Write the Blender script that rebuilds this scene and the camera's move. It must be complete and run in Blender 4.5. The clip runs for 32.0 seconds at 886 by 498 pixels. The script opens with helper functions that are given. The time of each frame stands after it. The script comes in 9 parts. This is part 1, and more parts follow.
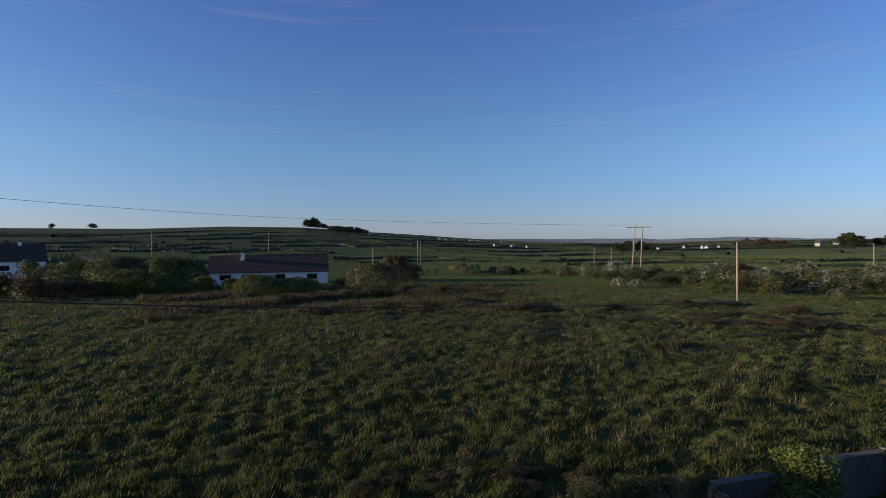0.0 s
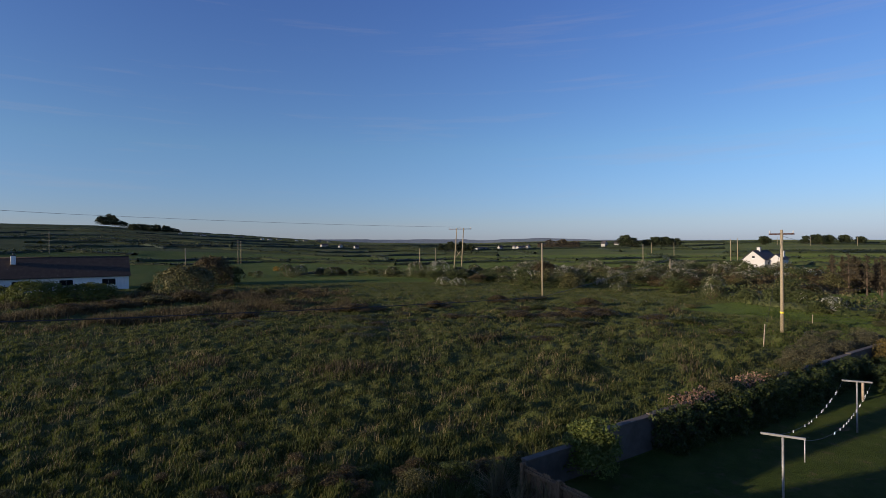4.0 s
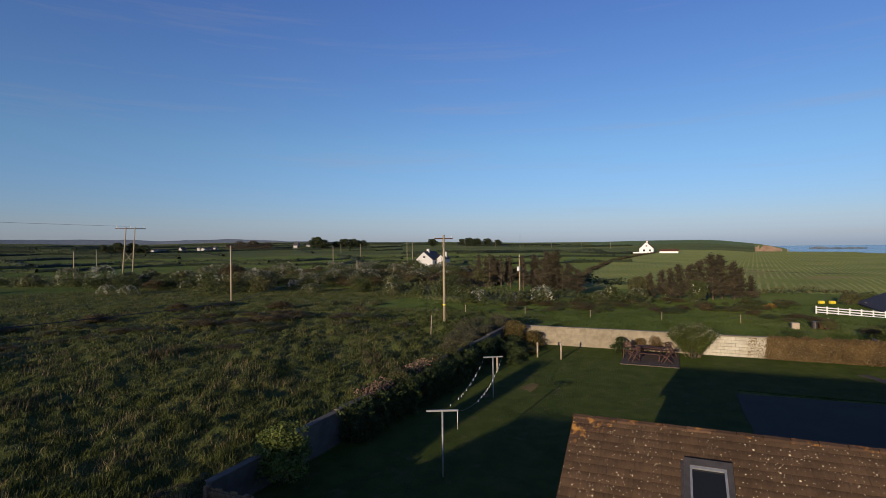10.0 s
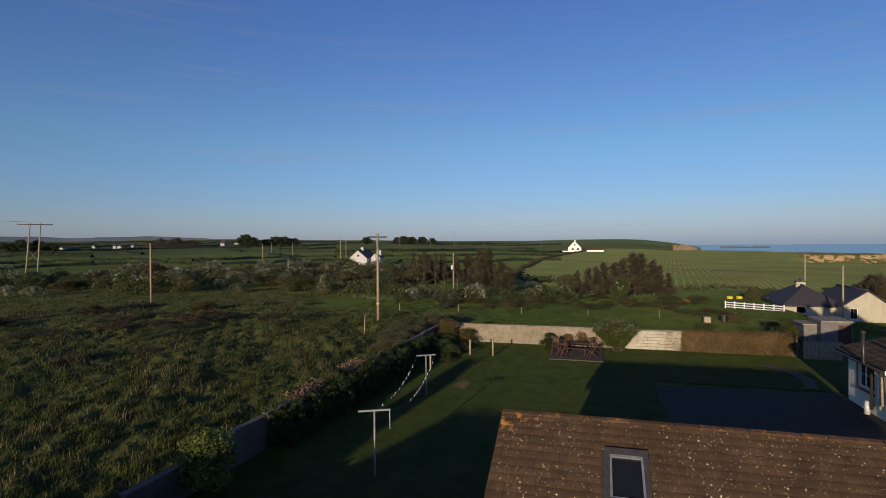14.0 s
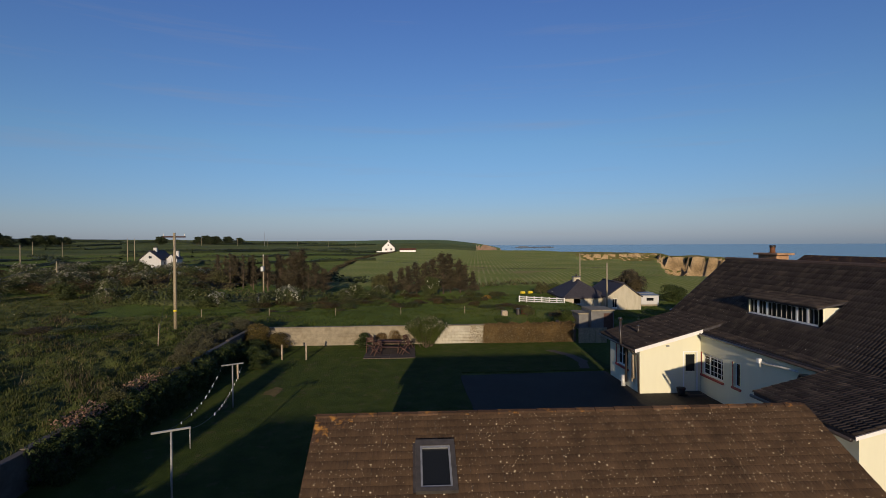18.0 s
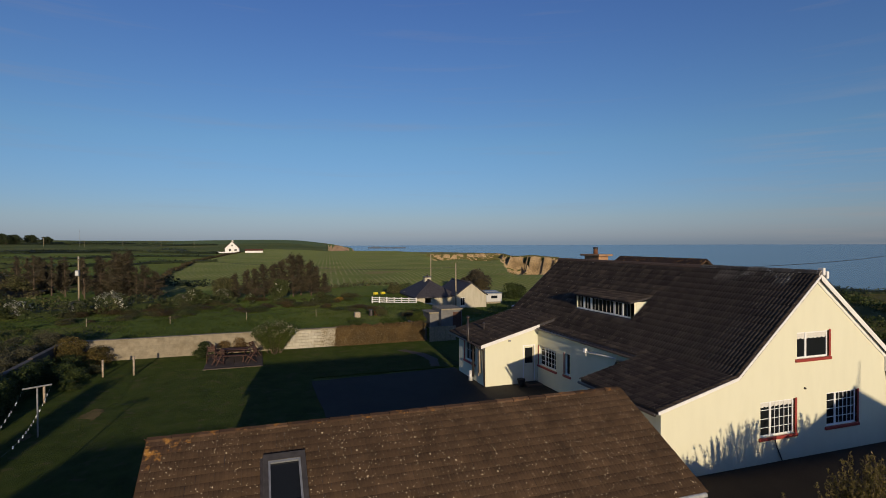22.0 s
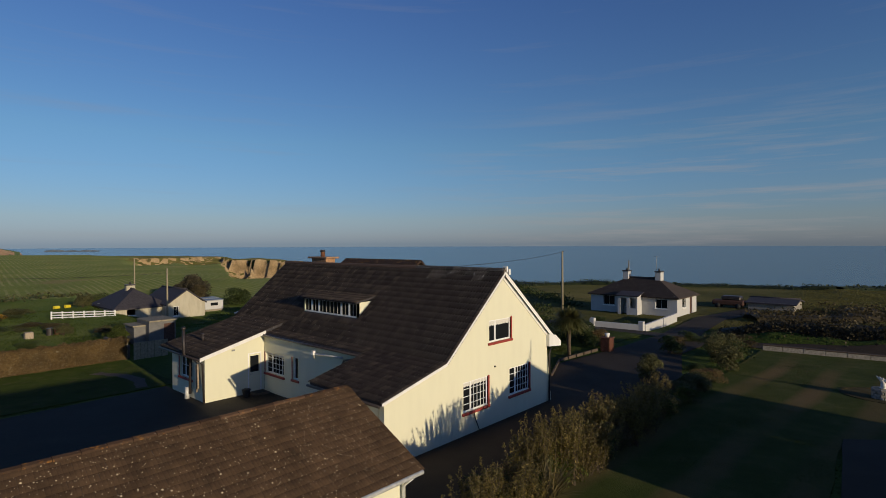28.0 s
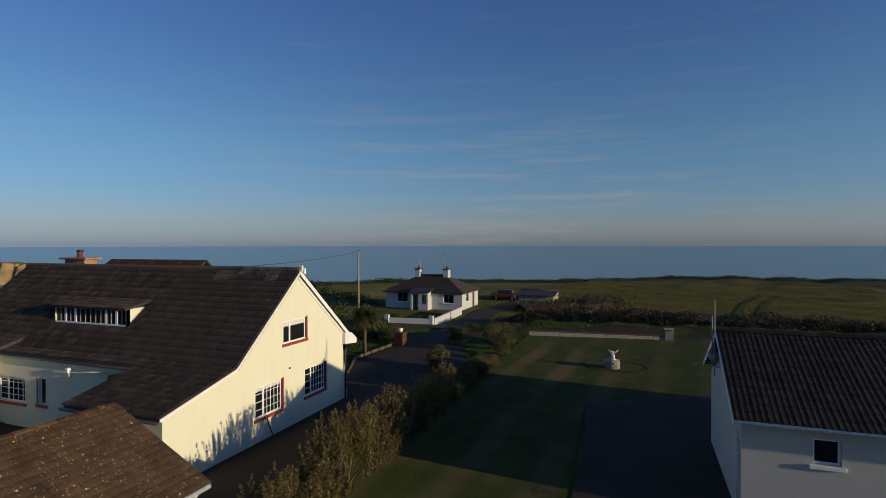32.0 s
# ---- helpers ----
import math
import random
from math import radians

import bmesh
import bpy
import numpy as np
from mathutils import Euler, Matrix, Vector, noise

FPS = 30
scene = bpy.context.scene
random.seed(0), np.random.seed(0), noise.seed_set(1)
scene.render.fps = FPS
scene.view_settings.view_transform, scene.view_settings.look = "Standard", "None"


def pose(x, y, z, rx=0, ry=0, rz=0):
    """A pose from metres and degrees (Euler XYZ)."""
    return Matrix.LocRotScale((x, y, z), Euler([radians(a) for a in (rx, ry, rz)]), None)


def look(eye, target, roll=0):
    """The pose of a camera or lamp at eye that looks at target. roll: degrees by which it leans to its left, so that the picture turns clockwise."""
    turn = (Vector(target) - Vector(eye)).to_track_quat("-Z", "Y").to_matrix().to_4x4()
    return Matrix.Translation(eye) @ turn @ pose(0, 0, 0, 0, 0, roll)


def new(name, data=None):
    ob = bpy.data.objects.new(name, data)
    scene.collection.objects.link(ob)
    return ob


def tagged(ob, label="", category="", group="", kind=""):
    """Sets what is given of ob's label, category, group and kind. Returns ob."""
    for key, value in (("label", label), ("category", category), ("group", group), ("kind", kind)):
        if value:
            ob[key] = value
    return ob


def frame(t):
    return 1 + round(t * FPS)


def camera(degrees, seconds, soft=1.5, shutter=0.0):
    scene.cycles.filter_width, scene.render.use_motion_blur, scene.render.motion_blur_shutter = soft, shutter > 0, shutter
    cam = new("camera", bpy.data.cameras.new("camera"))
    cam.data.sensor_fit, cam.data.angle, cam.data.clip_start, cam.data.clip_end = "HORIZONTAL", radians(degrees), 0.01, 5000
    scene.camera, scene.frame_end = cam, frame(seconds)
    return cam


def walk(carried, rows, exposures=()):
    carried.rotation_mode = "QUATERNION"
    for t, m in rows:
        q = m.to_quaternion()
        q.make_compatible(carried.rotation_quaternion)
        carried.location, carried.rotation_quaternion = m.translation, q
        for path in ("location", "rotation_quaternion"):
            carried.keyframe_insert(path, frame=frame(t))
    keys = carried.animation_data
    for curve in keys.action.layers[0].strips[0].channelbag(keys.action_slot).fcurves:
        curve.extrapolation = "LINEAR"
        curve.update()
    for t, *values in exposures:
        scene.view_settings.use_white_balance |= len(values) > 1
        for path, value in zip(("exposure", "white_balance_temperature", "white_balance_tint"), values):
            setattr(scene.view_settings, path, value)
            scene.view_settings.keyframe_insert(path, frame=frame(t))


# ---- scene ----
cam = camera(79.66, 32.0, 0.8)
SKY_STRENGTH, SUN_POWER, CLOUD, SKY_TINT = 0.170, 4.9, (2.2, 2.05, 2.1, 1), (1.28, 0.96, 0.90, 1)
AIR = ((0.0, (0.58, 0.83, 1.32)), (0.014, (0.70, 0.85, 1.20)), (0.045, (0.86, 0.89, 1.03)), (0.18, (1.0, 1.03, 0.99)), (0.45, (0.88, 0.91, 1.10)))
EXPOSURES = [(0.0, 0.25, 6600, 17), (6.0, 0.13, 6640, 16), (13.0, -0.13, 6720, 15), (19.0, -0.35, 6720, 13), (28.0, -0.45, 6700, 9), (32.0, -0.36, 6700, 8)]
# drone hovering over the yard and turning clockwise, drifting by a hand's width: seconds, drift, heading, tilt, roll
PATH = [
    (0.0, 0.188, 0.386, -0.229, -15.73, 0.00, 0.39),
    (1.0, 0.190, 0.379, -0.196, -22.97, -0.01, 0.49),
    (1.5, 0.167, 0.379, -0.193, -26.22, -0.04, 0.53),
    (2.0, 0.142, 0.365, -0.190, -28.99, -0.06, 0.57),
    (2.5, 0.111, 0.344, -0.184, -31.01, -0.09, 0.58),
    (4.5, 0.007, 0.176, -0.137, -35.63, -0.10, 0.50),
    (5.0, -0.003, 0.120, -0.126, -37.87, -0.11, 0.49),
    (5.5, -0.016, 0.085, -0.116, -40.38, -0.13, 0.48),
    (6.0, -0.028, 0.072, -0.116, -42.96, -0.14, 0.50),
    (6.5, -0.053, 0.055, -0.107, -45.33, -0.15, 0.50),
    (7.0, -0.064, 0.037, -0.100, -47.74, -0.16, 0.50),
    (7.5, -0.067, 0.026, -0.096, -50.48, -0.17, 0.52),
    (8.0, -0.064, 0.026, -0.106, -53.83, -0.18, 0.53),
    (8.5, -0.055, 0.046, -0.098, -56.83, -0.21, 0.53),
    (9.0, -0.010, 0.056, -0.080, -59.72, -0.22, 0.55),
    (9.5, -0.005, 0.046, -0.055, -62.74, -0.25, 0.60),
    (10.0, -0.002, 0.064, -0.018, -66.43, -0.27, 0.63),
    (10.5, -0.003, 0.081, -0.002, -67.64, -0.31, 0.64),
    (11.0, 0.001, 0.081, -0.003, -68.20, -0.35, 0.61),
    (11.5, 0.005, 0.078, -0.009, -68.54, -0.39, 0.59),
    (12.0, 0.003, 0.064, -0.014, -68.77, -0.42, 0.59),
    (12.5, 0.006, 0.025, -0.012, -69.20, -0.44, 0.56),
    (13.0, 0.000, 0.000, -0.000, -70.64, -0.47, 0.52),
    (13.5, 0.001, -0.006, 0.000, -72.17, -0.49, 0.48),
    (15.5, -0.014, -0.041, 0.023, -78.62, -0.60, 0.46),
    (16.0, -0.026, -0.037, 0.036, -81.50, -0.62, 0.44),
    (16.5, -0.037, -0.039, 0.045, -84.15, -0.61, 0.44),
    (17.0, -0.032, -0.044, 0.039, -87.52, -0.62, 0.42),
    (17.5, -0.044, -0.044, 0.047, -90.43, -0.62, 0.41),
    (18.0, -0.066, -0.038, 0.052, -93.25, -0.63, 0.37),
    (18.5, -0.084, -0.037, 0.052, -95.21, -0.64, 0.35),
    (19.0, -0.100, -0.042, 0.057, -97.73, -0.65, 0.33),
    (19.5, -0.115, -0.052, 0.067, -100.09, -0.66, 0.36),
    (20.0, -0.116, -0.055, 0.075, -102.09, -0.67, 0.35),
    (20.5, -0.108, -0.049, 0.093, -103.71, -0.68, 0.34),
    (21.0, -0.093, -0.030, 0.105, -105.48, -0.67, 0.31),
    (21.5, -0.076, -0.027, 0.123, -107.17, -0.67, 0.28),
    (22.0, -0.076, -0.035, 0.143, -109.03, -0.67, 0.22),
    (22.5, -0.078, -0.028, 0.156, -110.70, -0.68, 0.15),
    (23.0, -0.072, -0.023, 0.176, -112.25, -0.68, 0.13),
    (23.5, -0.067, -0.020, 0.196, -113.45, -0.68, 0.14),
    (24.0, -0.079, -0.021, 0.204, -114.98, -0.67, 0.15),
    (24.5, -0.085, -0.033, 0.206, -117.37, -0.63, 0.12),
    (25.0, -0.099, -0.046, 0.190, -120.26, -0.56, 0.06),
    (25.5, -0.095, -0.049, 0.197, -122.93, -0.54, 0.07),
    (27.5, -0.073, 0.022, 0.184, -135.15, -0.52, 0.18),
    (28.0, -0.070, 0.031, 0.176, -137.91, -0.53, 0.19),
    (28.5, -0.068, 0.039, 0.164, -139.90, -0.55, 0.14),
    (29.0, -0.084, 0.075, 0.164, -141.89, -0.57, 0.08),
    (29.5, -0.106, 0.106, 0.154, -144.17, -0.59, 0.05),
    (30.0, -0.134, 0.132, 0.149, -146.96, -0.60, 0.05),
    (30.5, -0.157, 0.149, 0.157, -149.92, -0.60, 0.05),
    (31.0, -0.186, 0.169, 0.142, -153.14, -0.61, 0.04),
    (31.5, -0.205, 0.203, 0.139, -156.13, -0.62, 0.06),
    (32.0, -0.217, 0.214, 0.130, -159.60, -0.60, 0.08),
]
walk(cam, [(t, pose(x, y, 7.6 + z, 90 + p, r, w)) for t, x, y, z, w, p, r in PATH], EXPOSURES)

# ---------------------------------------------------------------- light
SUN_WAY = Vector((1.0, -0.10, -0.16)).normalized()
SUN_EL = math.asin(-SUN_WAY.z)
SUN_ROT = math.atan2(-SUN_WAY.x, -SUN_WAY.y)

world = bpy.data.worlds.new("evening_sky")
scene.world = world
world.use_nodes = True
wn, wl = world.node_tree.nodes, world.node_tree.links
wn.clear()
w_out = wn.new("ShaderNodeOutputWorld")
w_bg = wn.new("ShaderNodeBackground")
w_sky = wn.new("ShaderNodeTexSky")
w_sky.sky_type = "NISHITA"
w_sky.sun_disc = False
w_sky.sun_elevation = SUN_EL
w_sky.sun_rotation = SUN_ROT
w_sky.altitude = 20
w_sky.air_density = 1.0
w_sky.dust_density = 0.3
w_sky.ozone_density = 5.5
w_bg.inputs["Strength"].default_value = SKY_STRENGTH
# thin cirrus, stretched along the horizon
w_co = wn.new("ShaderNodeTexCoord")
w_map = wn.new("ShaderNodeMapping")
w_map.inputs["Scale"].default_value = (1.5, 1.2, 24.0)
w_map.inputs["Rotation"].default_value = (0.01, -0.015, 0.4)
w_noise = wn.new("ShaderNodeTexNoise")
w_noise.inputs["Scale"].default_value = 1.7
w_noise.inputs["Detail"].default_value = 7.0
w_noise.inputs["Roughness"].default_value = 0.62
w_ramp = wn.new("ShaderNodeValToRGB")
w_ramp.color_ramp.elements[0].position = 0.56
w_ramp.color_ramp.elements[0].color = (0, 0, 0, 1)
w_ramp.color_ramp.elements[1].position = 0.88
w_ramp.color_ramp.elements[1].color = (0.24, 0.24, 0.24, 1)
w_mix = wn.new("ShaderNodeMix")
w_mix.data_type = "RGBA"
wl.new(w_co.outputs["Generated"], w_map.inputs["Vector"])
wl.new(w_map.outputs["Vector"], w_noise.inputs["Vector"])
wl.new(w_noise.outputs["Fac"], w_ramp.inputs["Fac"])
wl.new(w_ramp.outputs["Color"], w_mix.inputs[0])
w_tint = wn.new("ShaderNodeMix")
w_tint.data_type, w_tint.blend_type = "RGBA", "MULTIPLY"
w_tint.inputs[0].default_value = 1.0
w_tint.inputs[7].default_value = SKY_TINT
wl.new(w_sky.outputs["Color"], w_tint.inputs[6])
# a mauve cast in the lowest air, deeper blue overhead
w_sep = wn.new("ShaderNodeSeparateXYZ")
w_low = wn.new("ShaderNodeValToRGB")
while len(w_low.color_ramp.elements) < len(AIR):
    w_low.color_ramp.elements.new(0.5)
for k_, (p_, c_) in zip(w_low.color_ramp.elements, AIR):
    k_.position, k_.color = p_, (*c_, 1)
w_cast = wn.new("ShaderNodeMix")
w_cast.data_type, w_cast.blend_type = "RGBA", "MULTIPLY"
w_cast.inputs[0].default_value = 1.0
wl.new(w_co.outputs["Generated"], w_sep.inputs["Vector"])
wl.new(w_sep.outputs["Z"], w_low.inputs["Fac"])
wl.new(w_tint.outputs[2], w_cast.inputs[6])
wl.new(w_low.outputs["Color"], w_cast.inputs[7])
wl.new(w_cast.outputs[2], w_mix.inputs[6])
w_mix.inputs[7].default_value = CLOUD
# longer wisps low over the sea
w_dot = wn.new("ShaderNodeVectorMath")
w_dot.operation = "DOT_PRODUCT"
w_dot.inputs[1].default_value = (0.26, -0.96, 0.12)
w_win = wn.new("ShaderNodeMapRange")
w_win.inputs[1].default_value, w_win.inputs[2].default_value = 0.86, 0.985
w_map2 = wn.new("ShaderNodeMapping")
w_map2.inputs["Scale"].default_value = (2.2, 1.4, 34.0)
w_map2.inputs["Rotation"].default_value = (0.03, 0.05, -0.3)
w_noise2 = wn.new("ShaderNodeTexNoise")
w_noise2.inputs["Scale"].default_value = 1.5
w_noise2.inputs["Detail"].default_value = 8.0
w_noise2.inputs["Roughness"].default_value = 0.6
w_ramp2 = wn.new("ShaderNodeMapRange")
w_ramp2.inputs[1].default_value, w_ramp2.inputs[2].default_value = 0.50, 0.80
w_low2 = wn.new("ShaderNodeMapRange")
w_low2.inputs[1].default_value, w_low2.inputs[2].default_value = 0.26, 0.13
w_mul = wn.new("ShaderNodeMath")
w_mul.operation = "MULTIPLY"
w_mul2 = wn.new("ShaderNodeMath")
w_mul2.operation = "MULTIPLY"
w_mul3 = wn.new("ShaderNodeMath")
w_mul3.operation = "MULTIPLY"
w_mul3.inputs[1].default_value = 0.7
w_wisp = wn.new("ShaderNodeMix")
w_wisp.data_type = "RGBA"
w_wisp.inputs[7].default_value = (2.5, 2.4, 2.5, 1)
wl.new(w_co.outputs["Generated"], w_dot.inputs[0])
wl.new(w_dot.outputs["Value"], w_win.inputs[0])
wl.new(w_co.outputs["Generated"], w_map2.inputs["Vector"])
wl.new(w_map2.outputs["Vector"], w_noise2.inputs["Vector"])
wl.new(w_noise2.outputs["Fac"], w_ramp2.inputs[0])
wl.new(w_sep.outputs["Z"], w_low2.inputs[0])
wl.new(w_win.outputs[0], w_mul.inputs[0])
wl.new(w_ramp2.outputs[0], w_mul.inputs[1])
wl.new(w_mul.outputs[0], w_mul2.inputs[0])
wl.new(w_low2.outputs[0], w_mul2.inputs[1])
wl.new(w_mul2.outputs[0], w_mul3.inputs[0])
wl.new(w_mul3.outputs[0], w_wisp.inputs[0])
wl.new(w_mix.outputs[2], w_wisp.inputs[6])
wl.new(w_wisp.outputs[2], w_bg.inputs["Color"])
wl.new(w_bg.outputs["Background"], w_out.inputs["Surface"])

sun_data = bpy.data.lights.new("sun", "SUN")
sun_data.energy = SUN_POWER
sun_data.angle = radians(0.6)
sun_data.color = (1.0, 0.84, 0.60)
sun = new("sun", sun_data)
sun.matrix_world = look((-60, 20, 30), Vector((-60, 20, 30)) + SUN_WAY)


# ---------------------------------------------------------------- materials
class Mat:
    """A node material with a principled surface; small helpers add variation."""

    def __init__(self, name, colour, rough=0.85, spec=0.3, metal=0.0):
        self.m = bpy.data.materials.new(name)
        self.m.use_nodes = True
        self.n, self.l = self.m.node_tree.nodes, self.m.node_tree.links
        self.b = self.n["Principled BSDF"]
        self.b.inputs["Base Color"].default_value = (*colour, 1)
        self.b.inputs["Roughness"].default_value = rough
        self.b.inputs["Specular IOR Level"].default_value = spec
        self.b.inputs["Metallic"].default_value = metal
        self.geo = self.n.new("ShaderNodeNewGeometry")
        self.col = None

    def value(self, kind, scale, detail=4.0, rough=0.6, stretch=None):
        src = self.geo.outputs["Position"]
        if stretch:
            mp = self.n.new("ShaderNodeMapping")
            mp.inputs["Scale"].default_value = stretch
            self.l.new(src, mp.inputs["Vector"])
            src = mp.outputs["Vector"]
        if kind == "noise":
            t = self.n.new("ShaderNodeTexNoise")
            t.inputs["Detail"].default_value = detail
            t.inputs["Roughness"].default_value = rough
            out = t.outputs["Fac"]
        else:
            t = self.n.new("ShaderNodeTexVoronoi")
            out = t.outputs["Distance"]
        t.inputs["Scale"].default_value = scale
        self.l.new(src, t.inputs["Vector"])
        return out

    def ramp(self, fac, stops):
        r = self.n.new("ShaderNodeValToRGB")
        e = r.color_ramp.elements
        while len(e) < len(stops):
            e.new(0.5)
        for k, (p, c) in zip(e, stops):
            k.position, k.color = p, (*c, 1) if len(c) == 3 else c
        self.l.new(fac, r.inputs["Fac"])
        return r.outputs["Color"]

    def set_colour(self, out):
        self.col = out
        self.l.new(out, self.b.inputs["Base Color"])
        return self

    def mix(self, fac, other, mode="MIX", factor=1.0):
        """Mix another colour (socket or tuple) over the present one by a factor socket."""
        x = self.n.new("ShaderNodeMix")
        x.data_type, x.blend_type = "RGBA", mode
        if fac is None:
            x.inputs[0].default_value = factor
        else:
            self.l.new(fac, x.inputs[0])
        if self.col is None:
            x.inputs[6].default_value = self.b.inputs["Base Color"].default_value
        else:
            self.l.new(self.col, x.inputs[6])
        if isinstance(other, tuple):
            x.inputs[7].default_value = (*other, 1)
        else:
            self.l.new(other, x.inputs[7])
        return self.set_colour(x.outputs[2])

    def bump(self, out, strength=0.4, distance=0.02):
        b = self.n.new("ShaderNodeBump")
        b.inputs["Strength"].default_value = strength
        b.inputs["Distance"].default_value = distance
        self.l.new(out, b.inputs["Height"])
        if self.b.inputs["Normal"].links:
            self.l.new(self.b.inputs["Normal"].links[0].from_socket, b.inputs["Normal"])
        self.l.new(b.outputs["Normal"], self.b.inputs["Normal"])
        return self

    def island(self):
        return self.geo.outputs["Random Per Island"]

    def object_random(self):
        return self.n.new("ShaderNodeObjectInfo").outputs["Random"]

    def translucent(self, colour, amount):
        t = self.n.new("ShaderNodeBsdfTranslucent")
        t.inputs["Color"].default_value = (*colour, 1)
        x = self.n.new("ShaderNodeMixShader")
        x.inputs[0].default_value = amount
        o = self.n["Material Output"]
        self.l.new(self.b.outputs["BSDF"], x.inputs[1])
        self.l.new(t.outputs["BSDF"], x.inputs[2])
        self.l.new(x.outputs["Shader"], o.inputs["Surface"])
        return self


def leafy(name, dark, mid, light, trans=0.25):
    m = Mat(name, mid, 0.6, 0.25)
    m.set_colour(m.ramp(m.island(), [(0.0, dark), (0.5, mid), (1.0, light)]))
    big = m.ramp(m.value("noise", 0.7, 3), [(0.35, (0.55, 0.55, 0.55)), (0.65, (1.25, 1.2, 1.1))])
    m.mix(None, big, "MULTIPLY", 0.8)
    m.translucent(mid, trans)
    return m.m


def painted(name, colour, dirt=(0.6, 0.55, 0.47), rough=0.8, grain=60.0, streak=0.35):
    m = Mat(name, colour, rough, 0.3)
    st = m.ramp(m.value("noise", 1.1, 6, 0.65, (2.2, 2.2, 0.5)), [(0.42, (0, 0, 0)), (0.8, (streak, streak, streak))])
    m.mix(st, dirt)
    m.bump(m.value("noise", grain, 5), 0.25, 0.006)
    m.bump(m.value("noise", 3.0, 3), 0.15, 0.01)
    return m.m


def plain(name, colour, rough=0.5, spec=0.4, metal=0.0, vary=0.25, scale=8.0):
    m = Mat(name, colour, rough, spec, metal)
    lo = tuple(c * (1 - vary) for c in colour)
    hi = tuple(min(1.0, c * (1 + vary)) for c in colour)
    m.set_colour(m.ramp(m.value("noise", scale, 5), [(0.3, lo), (0.7, hi)]))
    m.bump(m.value("noise", scale * 6, 4), 0.15, 0.004)
    return m.m


M = {}
M["render"] = painted("cream_render", (0.70, 0.68, 0.515), (0.49, 0.47, 0.355), 0.85, 70, 0.16)
M["far_white"] = painted("far_weathered_white", (0.36, 0.35, 0.33), (0.3, 0.29, 0.27), 0.8, 20)
M["farm_render"] = painted("old_cream_render", (0.46, 0.42, 0.32), (0.25, 0.22, 0.16), 0.9, 40, 0.6)
M["white"] = painted("white_paint", (0.78, 0.77, 0.74), (0.45, 0.44, 0.42), 0.7, 50)
M["grey_render"] = painted("grey_render", (0.50, 0.48, 0.43), (0.34, 0.32, 0.28), 0.85, 60)
M["upvc"] = plain("white_frame", (0.78, 0.78, 0.77), 0.35, 0.5, 0, 0.06)
M["red"] = plain("red_brown_paint", (0.30, 0.045, 0.035), 0.5, 0.4, 0, 0.2)
M["gutter"] = plain("dark_gutter", (0.035, 0.028, 0.026), 0.4, 0.5)
M["grey_metal"] = plain("grey_metal", (0.28, 0.29, 0.30), 0.45, 0.5, 0.4)
M["white_metal"] = plain("galvanised_pole", (0.55, 0.55, 0.53), 0.5, 0.5, 0.1)
M["post_metal"] = plain("dull_post_metal", (0.26, 0.26, 0.25), 0.6, 0.4, 0.1)
M["skylight_metal"] = plain("weathered_skylight_metal", (0.065, 0.058, 0.052), 0.55, 0.4, 0.2)
M["dark_wood"] = plain("weathered_dark_wood", (0.085, 0.045, 0.034), 0.8, 0.2, 0, 0.4, 14)
M["pole_wood"] = plain("pole_timber", (0.30, 0.25, 0.17), 0.85, 0.2, 0, 0.3, 10)
M["fence_wood"] = plain("brown_fence_boards", (0.15, 0.095, 0.055), 0.9, 0.15, 0, 0.4, 9)
M["pale_wood"] = plain("bleached_wood", (0.36, 0.29, 0.21), 0.85, 0.2, 0, 0.35, 10)
M["ridge"] = plain("ridge_tile", (0.13, 0.085, 0.06), 0.9, 0.2, 0, 0.4, 9)
M["curtain"] = plain("net_curtain", (0.62, 0.6, 0.55), 0.9, 0.1, 0, 0.15, 12)
M["wire"] = plain("black_wire", (0.02, 0.02, 0.02), 0.5, 0.4)
M["brick"] = plain("red_brick", (0.12, 0.05, 0.034), 0.9, 0.2, 0, 0.35, 12)
M["statue"] = plain("white_plaster", (0.66, 0.65, 0.62), 0.6, 0.3, 0, 0.08)
M["stone"] = plain("pale_stone", (0.30, 0.275, 0.235), 0.9, 0.2, 0, 0.35, 7)
M["brick_tan"] = plain("tan_chimney_render", (0.36, 0.21, 0.12), 0.9, 0.2, 0, 0.35, 7)
M["rust"] = plain("rusty_metal", (0.17, 0.075, 0.04), 0.85, 0.2, 0.2, 0.4, 9)
M["blue_plastic"] = plain("blue_plastic", (0.05, 0.10, 0.22), 0.4, 0.5)
M["yellow_plastic"] = plain("yellow_plastic", (0.75, 0.6, 0.04), 0.4, 0.5)
M["black_rubber"] = plain("black_rubber", (0.02, 0.02, 0.02), 0.8, 0.3)
M["slate"] = plain("slate_roof", (0.05, 0.045, 0.05), 0.75, 0.3, 0, 0.4, 6)
M["bark"] = plain("bark", (0.10, 0.075, 0.055), 0.95, 0.1, 0, 0.4, 12)


def glass_mat():
    m = Mat("window_glass", (0.012, 0.014, 0.016), 0.08, 0.22)
    m.bump(m.value("noise", 1.4, 2), 0.05, 0.01)
    return m.m


M["glass"] = glass_mat()


